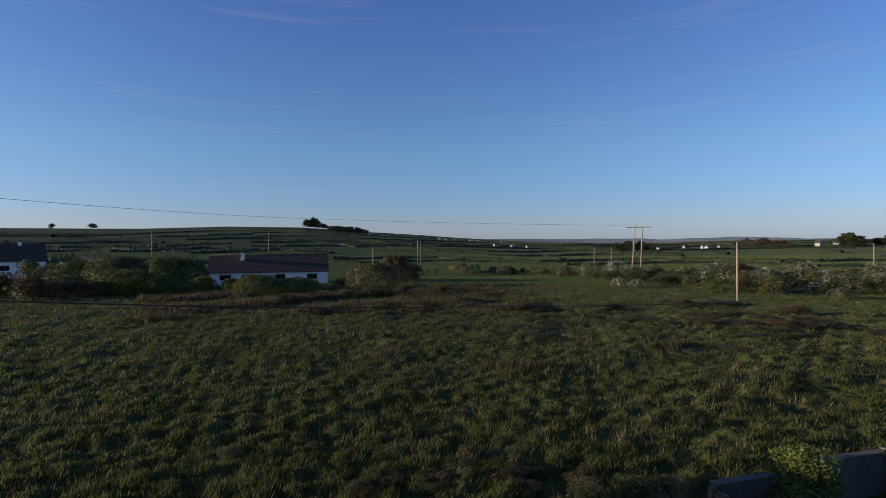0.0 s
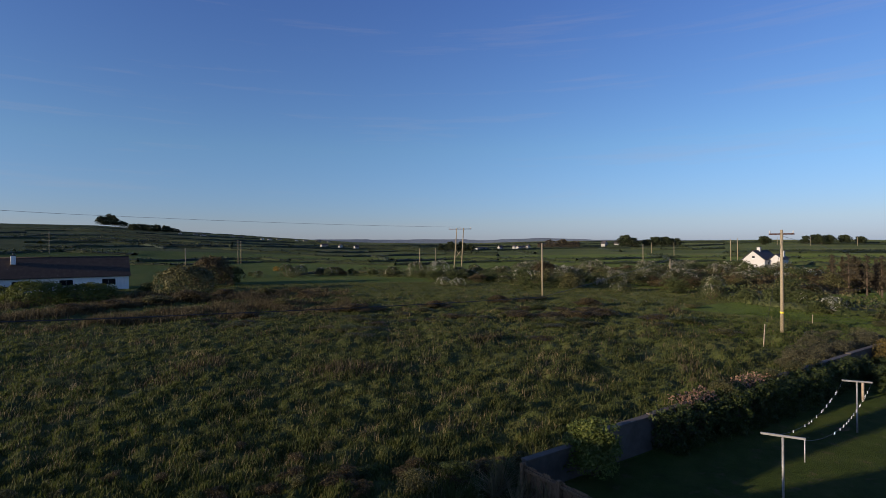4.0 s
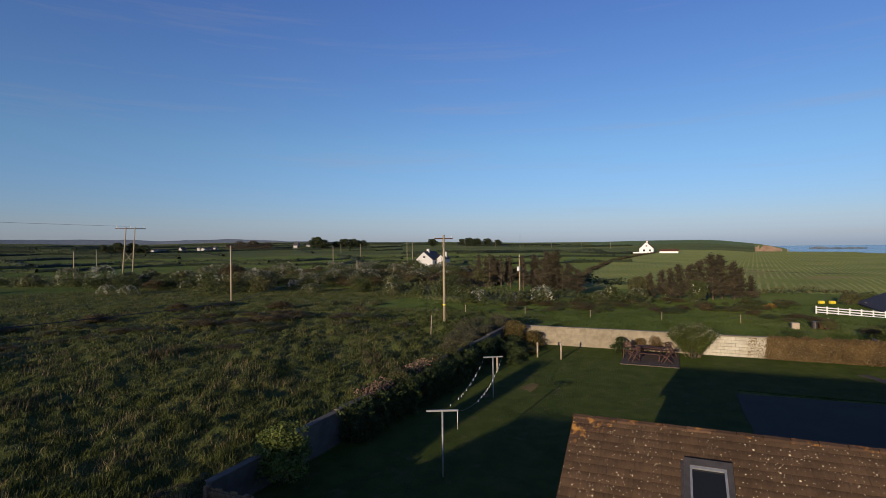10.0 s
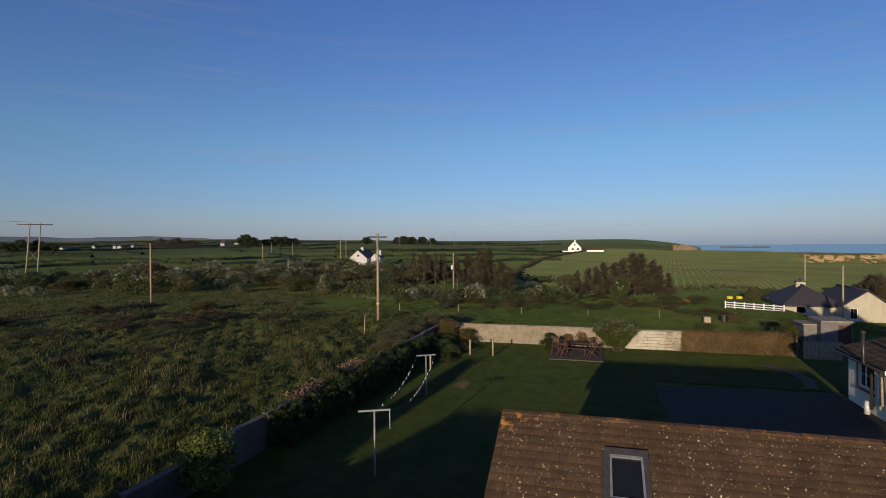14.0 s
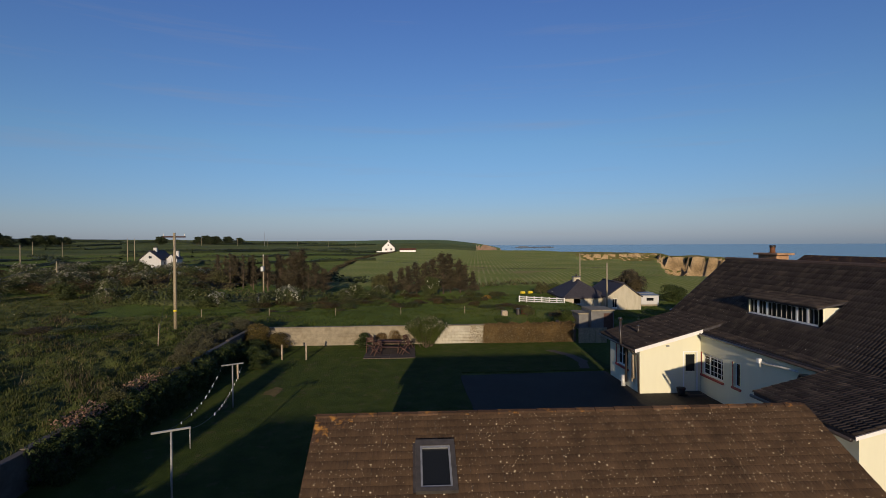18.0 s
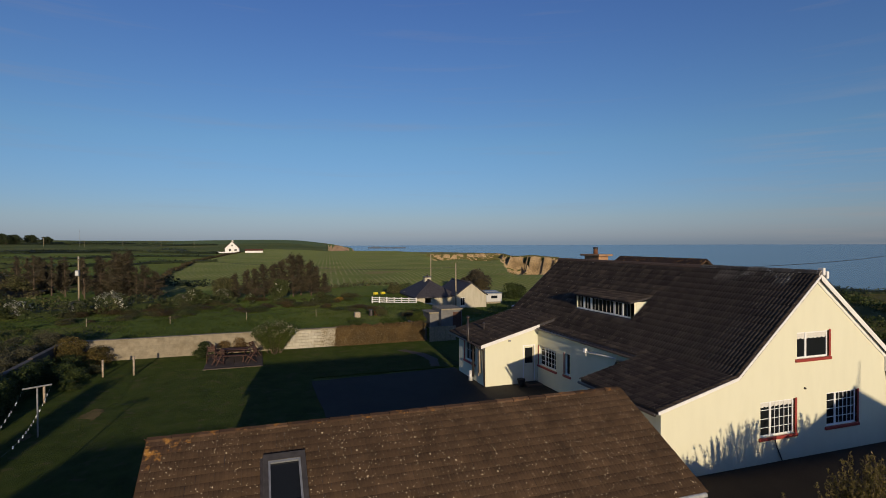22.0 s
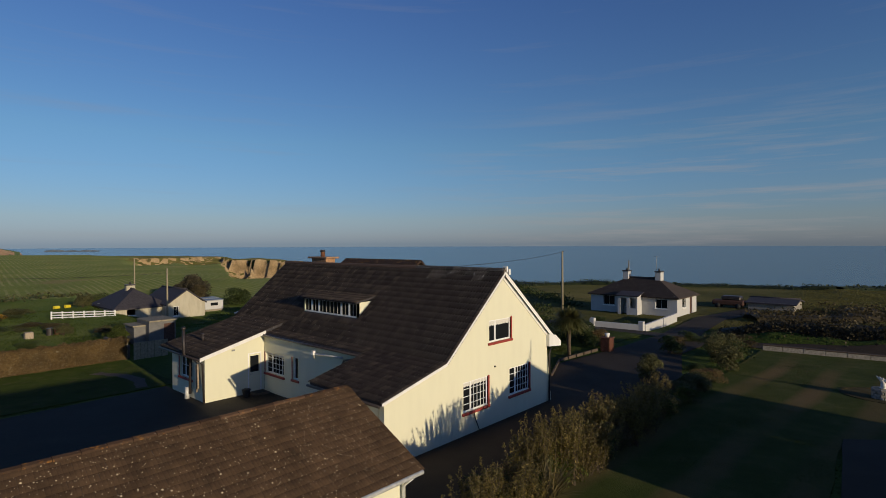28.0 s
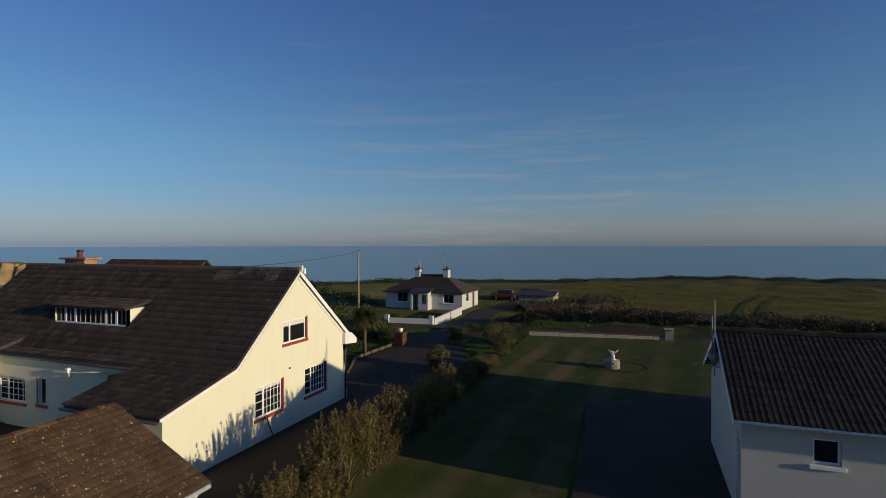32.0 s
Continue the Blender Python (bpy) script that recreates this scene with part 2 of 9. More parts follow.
def tile_mat(name, base, lichen, orange, moss, spots=1.0, cover=0.56, even=False, rough=0.9, spec=0.2):
    m = Mat(name, base, rough, spec)
    lo = tuple(c * 0.62 for c in base)
    hi = tuple(c * 1.3 for c in base)
    m.set_colour(m.ramp(m.value("noise", 1.6, 6, 0.7), [(0.3, lo), (0.7, hi)]))
    r = m.ramp(m.island(), [(0.0, (0.85, 0.85, 0.85)), (1.0, (1.12, 1.12, 1.1))] if even else [(0.0, (0.58, 0.58, 0.58)), (0.8, (1.2, 1.18, 1.15)), (1.0, (1.7, 1.65, 1.55))])
    m.mix(None, r, "MULTIPLY", 0.85)
    r = m.ramp(m.object_random(), [(0.0, (0.8, 0.8, 0.8)), (1.0, (1.2, 1.2, 1.18))])
    m.mix(None, r, "MULTIPLY", 0.8)
    grain = m.ramp(m.value("noise", 55, 4), [(0.3, (0.6, 0.6, 0.6)), (0.75, (1.35, 1.3, 1.25))])
    m.mix(None, grain, "MULTIPLY", 0.7)
    m.mix(m.ramp(m.value("noise", 2.3, 5, 0.6), [(0.58, (0, 0, 0)), (0.75, (0.5, 0.5, 0.5))]), moss)
    if orange:
        m.mix(m.ramp(m.value("noise", 3.7, 6, 0.75), [(cover, (0, 0, 0)), (cover + 0.1, (0.8, 0.8, 0.8))]), orange)
    for sc, cut in ((4.2, 0.055), (6.4, 0.06), (9.0, 0.065), (14.0, 0.07)):
        c = cut * spots
        m.mix(m.ramp(m.value("voronoi", sc), [(c * 0.8, (1, 1, 1)), (c, (0, 0, 0))]), lichen)
    m.bump(m.value("noise", 40, 5), 0.4, 0.006)
    return m.m


M["tile_garage"] = tile_mat("brown_concrete_tile", (0.052, 0.032, 0.019), (0.56, 0.48, 0.34), None, (0.044, 0.030, 0.019), 1.6, 0.56, True)
M["tile_orange"] = tile_mat("orange_lichened_tile", (0.050, 0.030, 0.020), (0.5, 0.42, 0.3), (0.33, 0.16, 0.035), (0.08, 0.045, 0.02), 1.5, 0.53, True)
M["tile_ridge"] = tile_mat("lichened_ridge_tile", (0.07, 0.042, 0.026), (0.45, 0.38, 0.28), (0.36, 0.16, 0.03), (0.06, 0.042, 0.026))
M["tile_house"] = tile_mat("dark_concrete_tile", (0.058, 0.045, 0.036), (0.50, 0.46, 0.39), None, (0.046, 0.040, 0.032), 0.95, 0.56, False, 0.78, 0.25)
M["tile_pale"] = tile_mat("pale_lichened_tile", (0.11, 0.095, 0.08), (0.55, 0.52, 0.46), None, (0.20, 0.18, 0.15), 2.4)
M["tile_right"] = tile_mat("dark_grey_tile", (0.028, 0.024, 0.022), (0.35, 0.32, 0.28), None, (0.06, 0.05, 0.045), 0.5)


def tarmac_mat(name, lo, hi):
    m = Mat(name, (0.045, 0.045, 0.048), 0.9, 0.25)
    m.set_colour(m.ramp(m.value("noise", 0.5, 6, 0.65), [(0.3, lo), (0.7, hi)]))
    sp = m.ramp(m.value("noise", 90, 3), [(0.35, (0.6, 0.6, 0.6)), (0.75, (1.5, 1.5, 1.45))])
    m.mix(None, sp, "MULTIPLY", 0.8)
    m.bump(m.value("noise", 120, 3), 0.5, 0.008)
    return m.m


M["tarmac"] = tarmac_mat("old_tarmac", (0.033, 0.024, 0.016), (0.053, 0.039, 0.027))
M["tarmac_yard"] = tarmac_mat("yard_tarmac", (0.026, 0.022, 0.016), (0.040, 0.034, 0.025))


def turf_mat(name, a, b, c, scale=0.35, fine=14.0, rows=None, row_col=None, bump=0.05, tufts=None, row_mix=0.8):
    m = Mat(name, b, 0.95, 0.1)
    m.b.inputs["Diffuse Roughness"].default_value = 1.0
    m.set_colour(m.ramp(m.value("noise", scale, 6, 0.65), [(0.3, a), (0.5, b), (0.72, c)]))
    f = m.ramp(m.value("noise", fine, 5, 0.7), [(0.3, (0.68, 0.68, 0.68)), (0.72, (1.4, 1.35, 1.25))])
    m.mix(None, f, "MULTIPLY", 0.85)
    if rows:
        mp = m.n.new("ShaderNodeMapping")
        mp.inputs["Rotation"].default_value = (0, 0, rows[1])
        wv = m.n.new("ShaderNodeTexWave")
        wv.inputs["Scale"].default_value = rows[0]
        wv.inputs["Distortion"].default_value = rows[2]
        wv.inputs["Detail"].default_value = 3
        wv.inputs["Detail Scale"].default_value = 0.6
        m.l.new(m.geo.outputs["Position"], mp.inputs["Vector"])
        m.l.new(mp.outputs["Vector"], wv.inputs["Vector"])
        br = m.ramp(m.value("noise", 0.06, 4, 0.6), [(0.36, (0, 0, 0)), (0.62, (1, 1, 1))])
        fac = m.n.new("ShaderNodeMix")
        fac.data_type, fac.blend_type = "RGBA", "MULTIPLY"
        fac.inputs[0].default_value = 1.0
        m.l.new(m.ramp(wv.outputs["Fac"], [(0.5, (0, 0, 0)), (0.95, (row_mix, row_mix, row_mix))]), fac.inputs[6])
        m.l.new(br, fac.inputs[7])
        m.mix(fac.outputs[2], row_col)
    if tufts:
        m.mix(m.ramp(m.value("noise", tufts[0], 5, 0.7), [(tufts[1], (0, 0, 0)), (tufts[1] + 0.07, (0.9, 0.9, 0.9))]), tufts[2])
    m.bump(m.value("noise", fine * 1.5, 5), 0.7, bump)
    return m.m


M["rough_ground"] = turf_mat("rough_meadow", (0.040, 0.049, 0.015), (0.057, 0.070, 0.020), (0.092, 0.090, 0.032), 0.25, 6.0, bump=0.12)
M["pasture"] = turf_mat("pasture_grass", (0.044, 0.070, 0.014), (0.062, 0.092, 0.018), (0.098, 0.112, 0.030), 0.05, 3.0, bump=0.35)
M["lawn"] = turf_mat("mown_lawn", (0.026, 0.041, 0.007), (0.038, 0.058, 0.010), (0.062, 0.072, 0.018), 0.9, 22.0, bump=0.10, tufts=(1.5, 0.57, (0.068, 0.064, 0.025)))
M["lawn_dry"] = turf_mat("mown_lawn_striped", (0.038, 0.054, 0.012), (0.054, 0.070, 0.017), (0.090, 0.094, 0.032), 0.6, 18.0,
                         (0.115, 0.08, 2.0), (0.165, 0.110, 0.055), bump=0.09)
M["crop"] = turf_mat("young_crop", (0.080, 0.108, 0.028), (0.100, 0.130, 0.034), (0.145, 0.155, 0.050), 0.05, 4.0,
                     (0.24, 1.69, 1.6), (0.26, 0.245, 0.13), bump=0.3, tufts=(0.02, 0.60, (0.150, 0.128, 0.060)), row_mix=0.5)
M["coast_grass"] = turf_mat("coast_grass", (0.062, 0.062, 0.018), (0.095, 0.092, 0.028), (0.150, 0.130, 0.048), 0.08, 4.0, bump=0.3)
M["soil"] = turf_mat("clay_cliff", (0.17, 0.12, 0.065), (0.31, 0.225, 0.13), (0.42, 0.32, 0.19), 0.12, 1.2, bump=0.5, tufts=(0.07, 0.53, (0.060, 0.062, 0.022)))
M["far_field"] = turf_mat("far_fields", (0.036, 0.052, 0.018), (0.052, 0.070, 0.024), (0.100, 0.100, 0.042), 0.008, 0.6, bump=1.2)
# far hill grass, lightened and blued to carry the haze in its colour
M["far_hill"] = turf_mat("hazed_far_hill_grass", (0.040, 0.066, 0.032), (0.050, 0.078, 0.038), (0.072, 0.098, 0.048), 0.006, 0.5, bump=1.2)
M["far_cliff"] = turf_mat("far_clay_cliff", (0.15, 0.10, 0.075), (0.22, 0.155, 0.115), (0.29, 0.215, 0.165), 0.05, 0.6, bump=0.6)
# blue-grey of distance haze, painted as base colour
M["far_ridge"] = turf_mat("far_haze_blue", (0.075, 0.098, 0.135), (0.090, 0.115, 0.155), (0.105, 0.130, 0.165), 0.002, 0.05, bump=1.0)
M["earth"] = turf_mat("bare_earth", (0.046, 0.040, 0.018), (0.070, 0.058, 0.026), (0.11, 0.088, 0.042), 1.2, 18, bump=0.03)


def sea_mat():
    m = Mat("sea_water", (0.05, 0.10, 0.13), 0.22, 0.45)
    m.set_colour(m.ramp(m.value("noise", 0.004, 4, 0.6, (1, 4, 1)), [(0.3, (0.066, 0.108, 0.112)), (0.7, (0.088, 0.132, 0.134))]))
    m.bump(m.value("noise", 0.25, 5, 0.6, (1, 2.5, 1)), 0.12, 0.4)
    m.bump(m.value("noise", 1.5, 3), 0.2, 0.1)
    return m.m


M["sea"] = sea_mat()


def wall_block_mat(name, base, stain):
    m = Mat(name, base, 0.92, 0.15)
    r = m.ramp(m.object_random(), [(0, (0.90, 0.90, 0.90)), (1, (1.10, 1.09, 1.07))])
    m.set_colour(m.ramp(m.value("noise", 2.2, 6, 0.7), [(0.25, tuple(c * 0.6 for c in base)), (0.7, base)]))
    m.mix(None, r, "MULTIPLY", 0.7)
    m.mix(m.ramp(m.value("noise", 0.9, 5, 0.6), [(0.5, (0, 0, 0)), (0.75, (0.75, 0.75, 0.75))]), stain)
    m.bump(m.value("noise", 30, 5), 0.6, 0.01)
    return m.m


M["block"] = wall_block_mat("concrete_block", (0.31, 0.265, 0.19), (0.15, 0.118, 0.075))
M["block_white"] = wall_block_mat("limewashed_block", (0.52, 0.485, 0.395), (0.30, 0.255, 0.18))
M["old_wall"] = wall_block_mat("old_plastered_wall", (0.15, 0.128, 0.108), (0.07, 0.056, 0.042))
M["mortar"] = plain("mortar", (0.27, 0.232, 0.165), 0.95, 0.1, 0, 0.3, 6)
M["shed_block"] = wall_block_mat("bare_grey_block", (0.20, 0.195, 0.19), (0.12, 0.11, 0.10))
M["slab"] = wall_block_mat("paving_slab", (0.118, 0.090, 0.070), (0.078, 0.062, 0.048))

M["leaf_hedge"] = leafy("hedge_leaf", (0.022, 0.036, 0.010), (0.042, 0.064, 0.016), (0.085, 0.105, 0.028))
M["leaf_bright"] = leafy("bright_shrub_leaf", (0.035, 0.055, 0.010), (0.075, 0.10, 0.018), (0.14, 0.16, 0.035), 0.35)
# brighter copy of the hedge leaf, sunlight put into its colour
M["leaf_hedge_lit"] = leafy("hedge_leaf_sunlit", (0.032, 0.048, 0.011), (0.062, 0.085, 0.019), (0.115, 0.135, 0.036), 0.3)
M["leaf_bush"] = leafy("glossy_yellow_green_leaf", (0.06, 0.088, 0.017), (0.12, 0.155, 0.034), (0.21, 0.235, 0.065), 0.4)
M["leaf_olive"] = leafy("olive_shrub_leaf", (0.040, 0.044, 0.016), (0.085, 0.088, 0.032), (0.16, 0.15, 0.066))
M["leaf_dry"] = leafy("grey_olive_leaf", (0.046, 0.046, 0.024), (0.085, 0.083, 0.044), (0.15, 0.14, 0.080))
M["leaf_brown"] = leafy("brown_bramble_leaf", (0.042, 0.034, 0.015), (0.074, 0.058, 0.026), (0.12, 0.092, 0.042))
M["leaf_bank"] = leafy("dark_bramble_leaf", (0.020, 0.018, 0.009), (0.040, 0.033, 0.016), (0.075, 0.060, 0.030))
M["leaf_rust"] = leafy("rust_ivy_leaf", (0.075, 0.048, 0.020), (0.145, 0.095, 0.040), (0.25, 0.175, 0.080))
M["leaf_ochre"] = leafy("ochre_shrub_leaf", (0.050, 0.042, 0.013), (0.11, 0.088, 0.024), (0.21, 0.15, 0.045))
M["lawn_straw"] = leafy("mown_straw", (0.070, 0.052, 0.022), (0.115, 0.084, 0.036), (0.17, 0.122, 0.056), 0.3)
M["cottage_white"] = painted("cottage_limewash", (0.50, 0.495, 0.485), (0.38, 0.37, 0.35), 0.8, 40)
M["leaf_pine"] = leafy("conifer_needles", (0.030, 0.027, 0.016), (0.052, 0.045, 0.027), (0.090, 0.074, 0.046), 0.12)
M["leaf_wispy"] = leafy("wispy_shrub_leaf", (0.060, 0.056, 0.016), (0.165, 0.138, 0.038), (0.33, 0.25, 0.095), 0.45)
M["grass_coast"] = leafy("coast_grass_blade", (0.085, 0.082, 0.022), (0.14, 0.128, 0.036), (0.21, 0.18, 0.070), 0.5)
M["leaf_far"] = leafy("far_hedge_leaf", (0.014, 0.022, 0.009), (0.026, 0.038, 0.013), (0.046, 0.060, 0.021), 0.1)
M["leaf_scrub"] = leafy("thorn_leaf", (0.030, 0.044, 0.013), (0.062, 0.082, 0.025), (0.12, 0.135, 0.048))
M["leaf_may"] = leafy("pale_thorn_leaf", (0.042, 0.056, 0.020), (0.082, 0.100, 0.036), (0.145, 0.155, 0.068), 0.3)
M["gorse"] = leafy("gorse_flower", (0.16, 0.10, 0.02), (0.30, 0.18, 0.03), (0.42, 0.28, 0.05))
M["blossom"] = leafy("white_blossom", (0.24, 0.25, 0.19), (0.38, 0.39, 0.31), (0.54, 0.54, 0.46), 0.2)
M["blossom_grey"] = leafy("faded_blossom", (0.16, 0.155, 0.11), (0.27, 0.26, 0.19), (0.40, 0.39, 0.30), 0.2)
M["pink"] = leafy("pink_flower_head", (0.18, 0.10, 0.07), (0.27, 0.16, 0.11), (0.38, 0.25, 0.18), 0.2)
M["palm"] = leafy("palm_leaf", (0.045, 0.052, 0.017), (0.10, 0.108, 0.038), (0.18, 0.17, 0.070))
M["grass_blade"] = leafy("long_grass", (0.045, 0.059, 0.014), (0.072, 0.090, 0.021), (0.124, 0.117, 0.040), 0.5)
M["weeds"] = leafy("brown_weeds", (0.038, 0.032, 0.016), (0.066, 0.054, 0.026), (0.12, 0.098, 0.050), 0.35)
M["grass_lawn"] = leafy("lawn_blade", (0.029, 0.043, 0.008), (0.046, 0.064, 0.012), (0.077, 0.085, 0.021), 0.5)
M["grass_paddock"] = leafy("paddock_blade", (0.046, 0.078, 0.012), (0.074, 0.112, 0.018), (0.118, 0.135, 0.032), 0.5)
M["grass_dry"] = leafy("dry_grass", (0.09, 0.075, 0.034), (0.16, 0.130, 0.062), (0.26, 0.21, 0.11), 0.35)


# ---------------------------------------------------------------- mesh helpers
def put(name, data, mat, parent=None, label="", loc=None):
    if mat is not None and not data.materials:
        data.materials.append(mat)
    ob = new(name, data)
    if parent is not None:
        ob.parent = parent
    if loc is not None:
        ob.location = loc
    if label:
        ob["label"] = label
    return ob


def part(name, bm, mat, parent=None, label="", smooth=False):
    me = bpy.data.meshes.new(name)
    bmesh.ops.recalc_face_normals(bm, faces=bm.faces)
    if smooth:
        for f in bm.faces:
            f.smooth = True
    bm.to_mesh(me)
    bm.free()
    return put(name, me, mat, parent, label)


def thing(name, label, category, group="", at=(0, 0, 0), rz=0.0, kind=""):
    ob = new(name)
    ob.matrix_basis = pose(at[0], at[1], at[2], 0, 0, rz)
    return tagged(ob, label, category, group, kind)


def fast_mesh(name, verts, faces, mat=None, smooth=False):
    """verts (n, 3) and faces (m, 3 or 4) as arrays."""
    verts, faces = np.asarray(verts, np.float32), np.asarray(faces, np.int32)
    k = faces.shape[1]
    me = bpy.data.meshes.new(name)
    me.vertices.add(len(verts))
    me.vertices.foreach_set("co", verts.ravel())
    me.loops.add(faces.size)
    me.loops.foreach_set("vertex_index", faces.ravel())
    me.polygons.add(len(faces))
    me.polygons.foreach_set("loop_start", np.arange(0, faces.size, k, dtype=np.int32))
    if smooth:
        me.polygons.foreach_set("use_smooth", np.ones(len(faces), bool))
    me.update(calc_edges=True)
    if mat is not None:
        me.materials.append(mat)
    return me


def box(bm, x0, x1, y0, y1, z0, z1, bevel=0.0, m=None):
    r = bmesh.ops.create_cube(bm, size=1.0)
    vs = r["verts"]
    bmesh.ops.scale(bm, vec=(x1 - x0, y1 - y0, z1 - z0), verts=vs)
    bmesh.ops.translate(bm, vec=((x0 + x1) / 2, (y0 + y1) / 2, (z0 + z1) / 2), verts=vs)
    if bevel:
        es = list({e for v in vs for e in v.link_edges})
        out = bmesh.ops.bevel(bm, geom=es, offset=bevel, segments=1, affect="EDGES", profile=0.5)
        vs = list({v for f in out["faces"] for v in f.verts} | {v for v in vs if v.is_valid})
    if m is not None:
        bmesh.ops.transform(bm, matrix=m, verts=vs)
    return vs


def rod(bm, a, b, r0, r1=None, n=8):
    a, b = Vector(a), Vector(b)
    d = b - a
    r = bmesh.ops.create_cone(bm, cap_ends=True, segments=n, radius1=r0, radius2=r0 if r1 is None else r1, depth=d.length)
    m = Matrix.Translation((a + b) / 2) @ d.to_track_quat("Z", "Y").to_matrix().to_4x4()
    bmesh.ops.transform(bm, matrix=m, verts=r["verts"])


def boxed(name, x0, x1, y0, y1, z0, z1, mat, parent=None, label="", bevel=0.012):
    bm = bmesh.new()
    box(bm, x0, x1, y0, y1, z0, z1, bevel)
    return part(name, bm, mat, parent, label)


def rodded(name, pts, radius, mat, parent=None, label="", n=8, end=None):
    bm = bmesh.new()
    if len(pts) == 2:
        rod(bm, pts[0], pts[1], radius, end, n)
        return part(name, bm, mat, parent, label, True)
    pts = [Vector(p) for p in pts]
    rings = []
    for i, p in enumerate(pts):
        d = (pts[min(i + 1, len(pts) - 1)] - pts[max(i - 1, 0)]).normalized()
        u = d.cross(Vector((0, 0, 1)) if abs(d.z) < 0.9 else Vector((1, 0, 0))).normalized()
        v = d.cross(u)
        r = end if (end and i == len(pts) - 1) else radius
        rings.append([bm.verts.new(p + (u * math.cos(k * 6.2832 / n) + v * math.sin(k * 6.2832 / n)) * r) for k in range(n)])
    for a, b in zip(rings, rings[1:]):
        # keep neighbouring rings in step where the side vector flips
        s = min(range(n), key=lambda q: sum((a[k].co - b[(k + q) % n].co).length for k in range(n)))
        for k in range(n):
            bm.faces.new((a[k], a[(k + 1) % n], b[(k + 1 + s) % n], b[(k + s) % n]))
        b[:] = [b[(k + s) % n] for k in range(n)]
    bm.faces.new(rings[0][::-1])
    bm.faces.new(rings[-1])
    return part(name, bm, mat, parent, label, True)


def facing(ox, oy, oz, way):
    """Local x right along a wall seen from outside, y up, z outwards; way is the outward direction."""
    n = Vector((*way, 0)).normalized()
    u = Vector((0, 0, 1)).cross(n)
    return Matrix(((u.x, 0, n.x, ox), (u.y, 0, n.y, oy), (u.z, 1, n.z, oz), (0, 0, 0, 1)))


def slab_mesh(bm, outline, holes, depth, m):
    """A wall panel: outline and holes in local x, y; front at z = 0, back at z = -depth."""
    edges = []
    for loop in [outline, *holes]:
        vs = [bm.verts.new((x, y, 0)) for x, y in loop]
        edges += [bm.edges.new((vs[i], vs[(i + 1) % len(vs)])) for i in range(len(vs))]
    r = bmesh.ops.triangle_fill(bm, use_beauty=True, use_dissolve=False, edges=edges)
    fs = [g for g in r["geom"] if isinstance(g, bmesh.types.BMFace)]
    ex = bmesh.ops.extrude_face_region(bm, geom=fs)
    vs = [g for g in ex["geom"] if isinstance(g, bmesh.types.BMVert)]
    bmesh.ops.translate(bm, vec=(0, 0, -depth), verts=vs)
    bmesh.ops.transform(bm, matrix=m, verts=bm.verts[:])


def rect(x, y, w, h):
    return [(x, y), (x + w, y), (x + w, y + h), (x, y + h)]


def panel(name, outline, holes, depth, m, mat, parent, label=""):
    bm = bmesh.new()
    slab_mesh(bm, outline, holes, depth, m)
    return part(name, bm, mat, parent, label)


def window(parent, m, x, y, w, h, bars, rows_, sill=None, frame_mat=None, curtain=0.0, small=None, inset=0.10, split=None):
    """A window in the opening at local (x, y) of a wall whose frame is m: bars upright, rows_ across."""
    fm = frame_mat or M["upvc"]
    z0 = -inset
    t = 0.055
    bm = bmesh.new()
    for a in ((x, x + t, y, y + h), (x + w - t, x + w, y, y + h), (x + t, x + w - t, y, y + t), (x + t, x + w - t, y + h - t, y + h)):
        box(bm, a[0], a[1], a[2], a[3], z0 - 0.05, z0, 0, m)
    win = part("window", bm, fm, parent, "")
    for i in range(1, bars + 1):
        bm = bmesh.new()
        cx = x + w * i / (bars + 1)
        if split:
            cx = x + w * (split + (1 - split) * (i - 1) / bars)
        hw = 0.045 if (small and i == small) else 0.010
        box(bm, cx - hw, cx + hw, y + t, y + h - t, z0 - 0.045, z0 - 0.004, 0, m)
        part("glazing_bar", bm, fm, win)
    for i in range(1, rows_ + 1):
        bm = bmesh.new()
        cy = y + h * i / (rows_ + 1)
        box(bm, x + t, x + w - t, cy - 0.010, cy + 0.010, z0 - 0.044, z0 - 0.006, 0, m)
        part("glazing_bar", bm, fm, win)
    bm = bmesh.new()
    box(bm, x + t * 0.5, x + w - t * 0.5, y + t * 0.5, y + h - t * 0.5, z0 - 0.034, z0 - 0.026, 0, m)
    part("pane", bm, M["glass"], win)
    if curtain:
        bm = bmesh.new()
        n = 28
        low = [(x + t + (w - 2 * t) * i / n, y + h - t - curtain * (0.8 + 0.2 * abs(math.sin(i * 1.5708 / 2)))) for i in range(n + 1)]
        slab_mesh(bm, low + [(x + w - t, y + h - t), (x + t, y + h - t)], [], 0.004, m @ Matrix.Translation((0, 0, z0 - 0.02)))
        part("curtain", bm, M["curtain"], win, "scalloped net valance")
    if sill:
        bm = bmesh.new()
        box(bm, x - 0.09, x + w + 0.09, y - 0.11, y - 0.005, -0.1, 0.07, 0.01, m)
        part("window_sill", bm, sill, win, "red-brown painted sill" if sill is M["red"] else "")
    return win


TILE_CACHE = {}


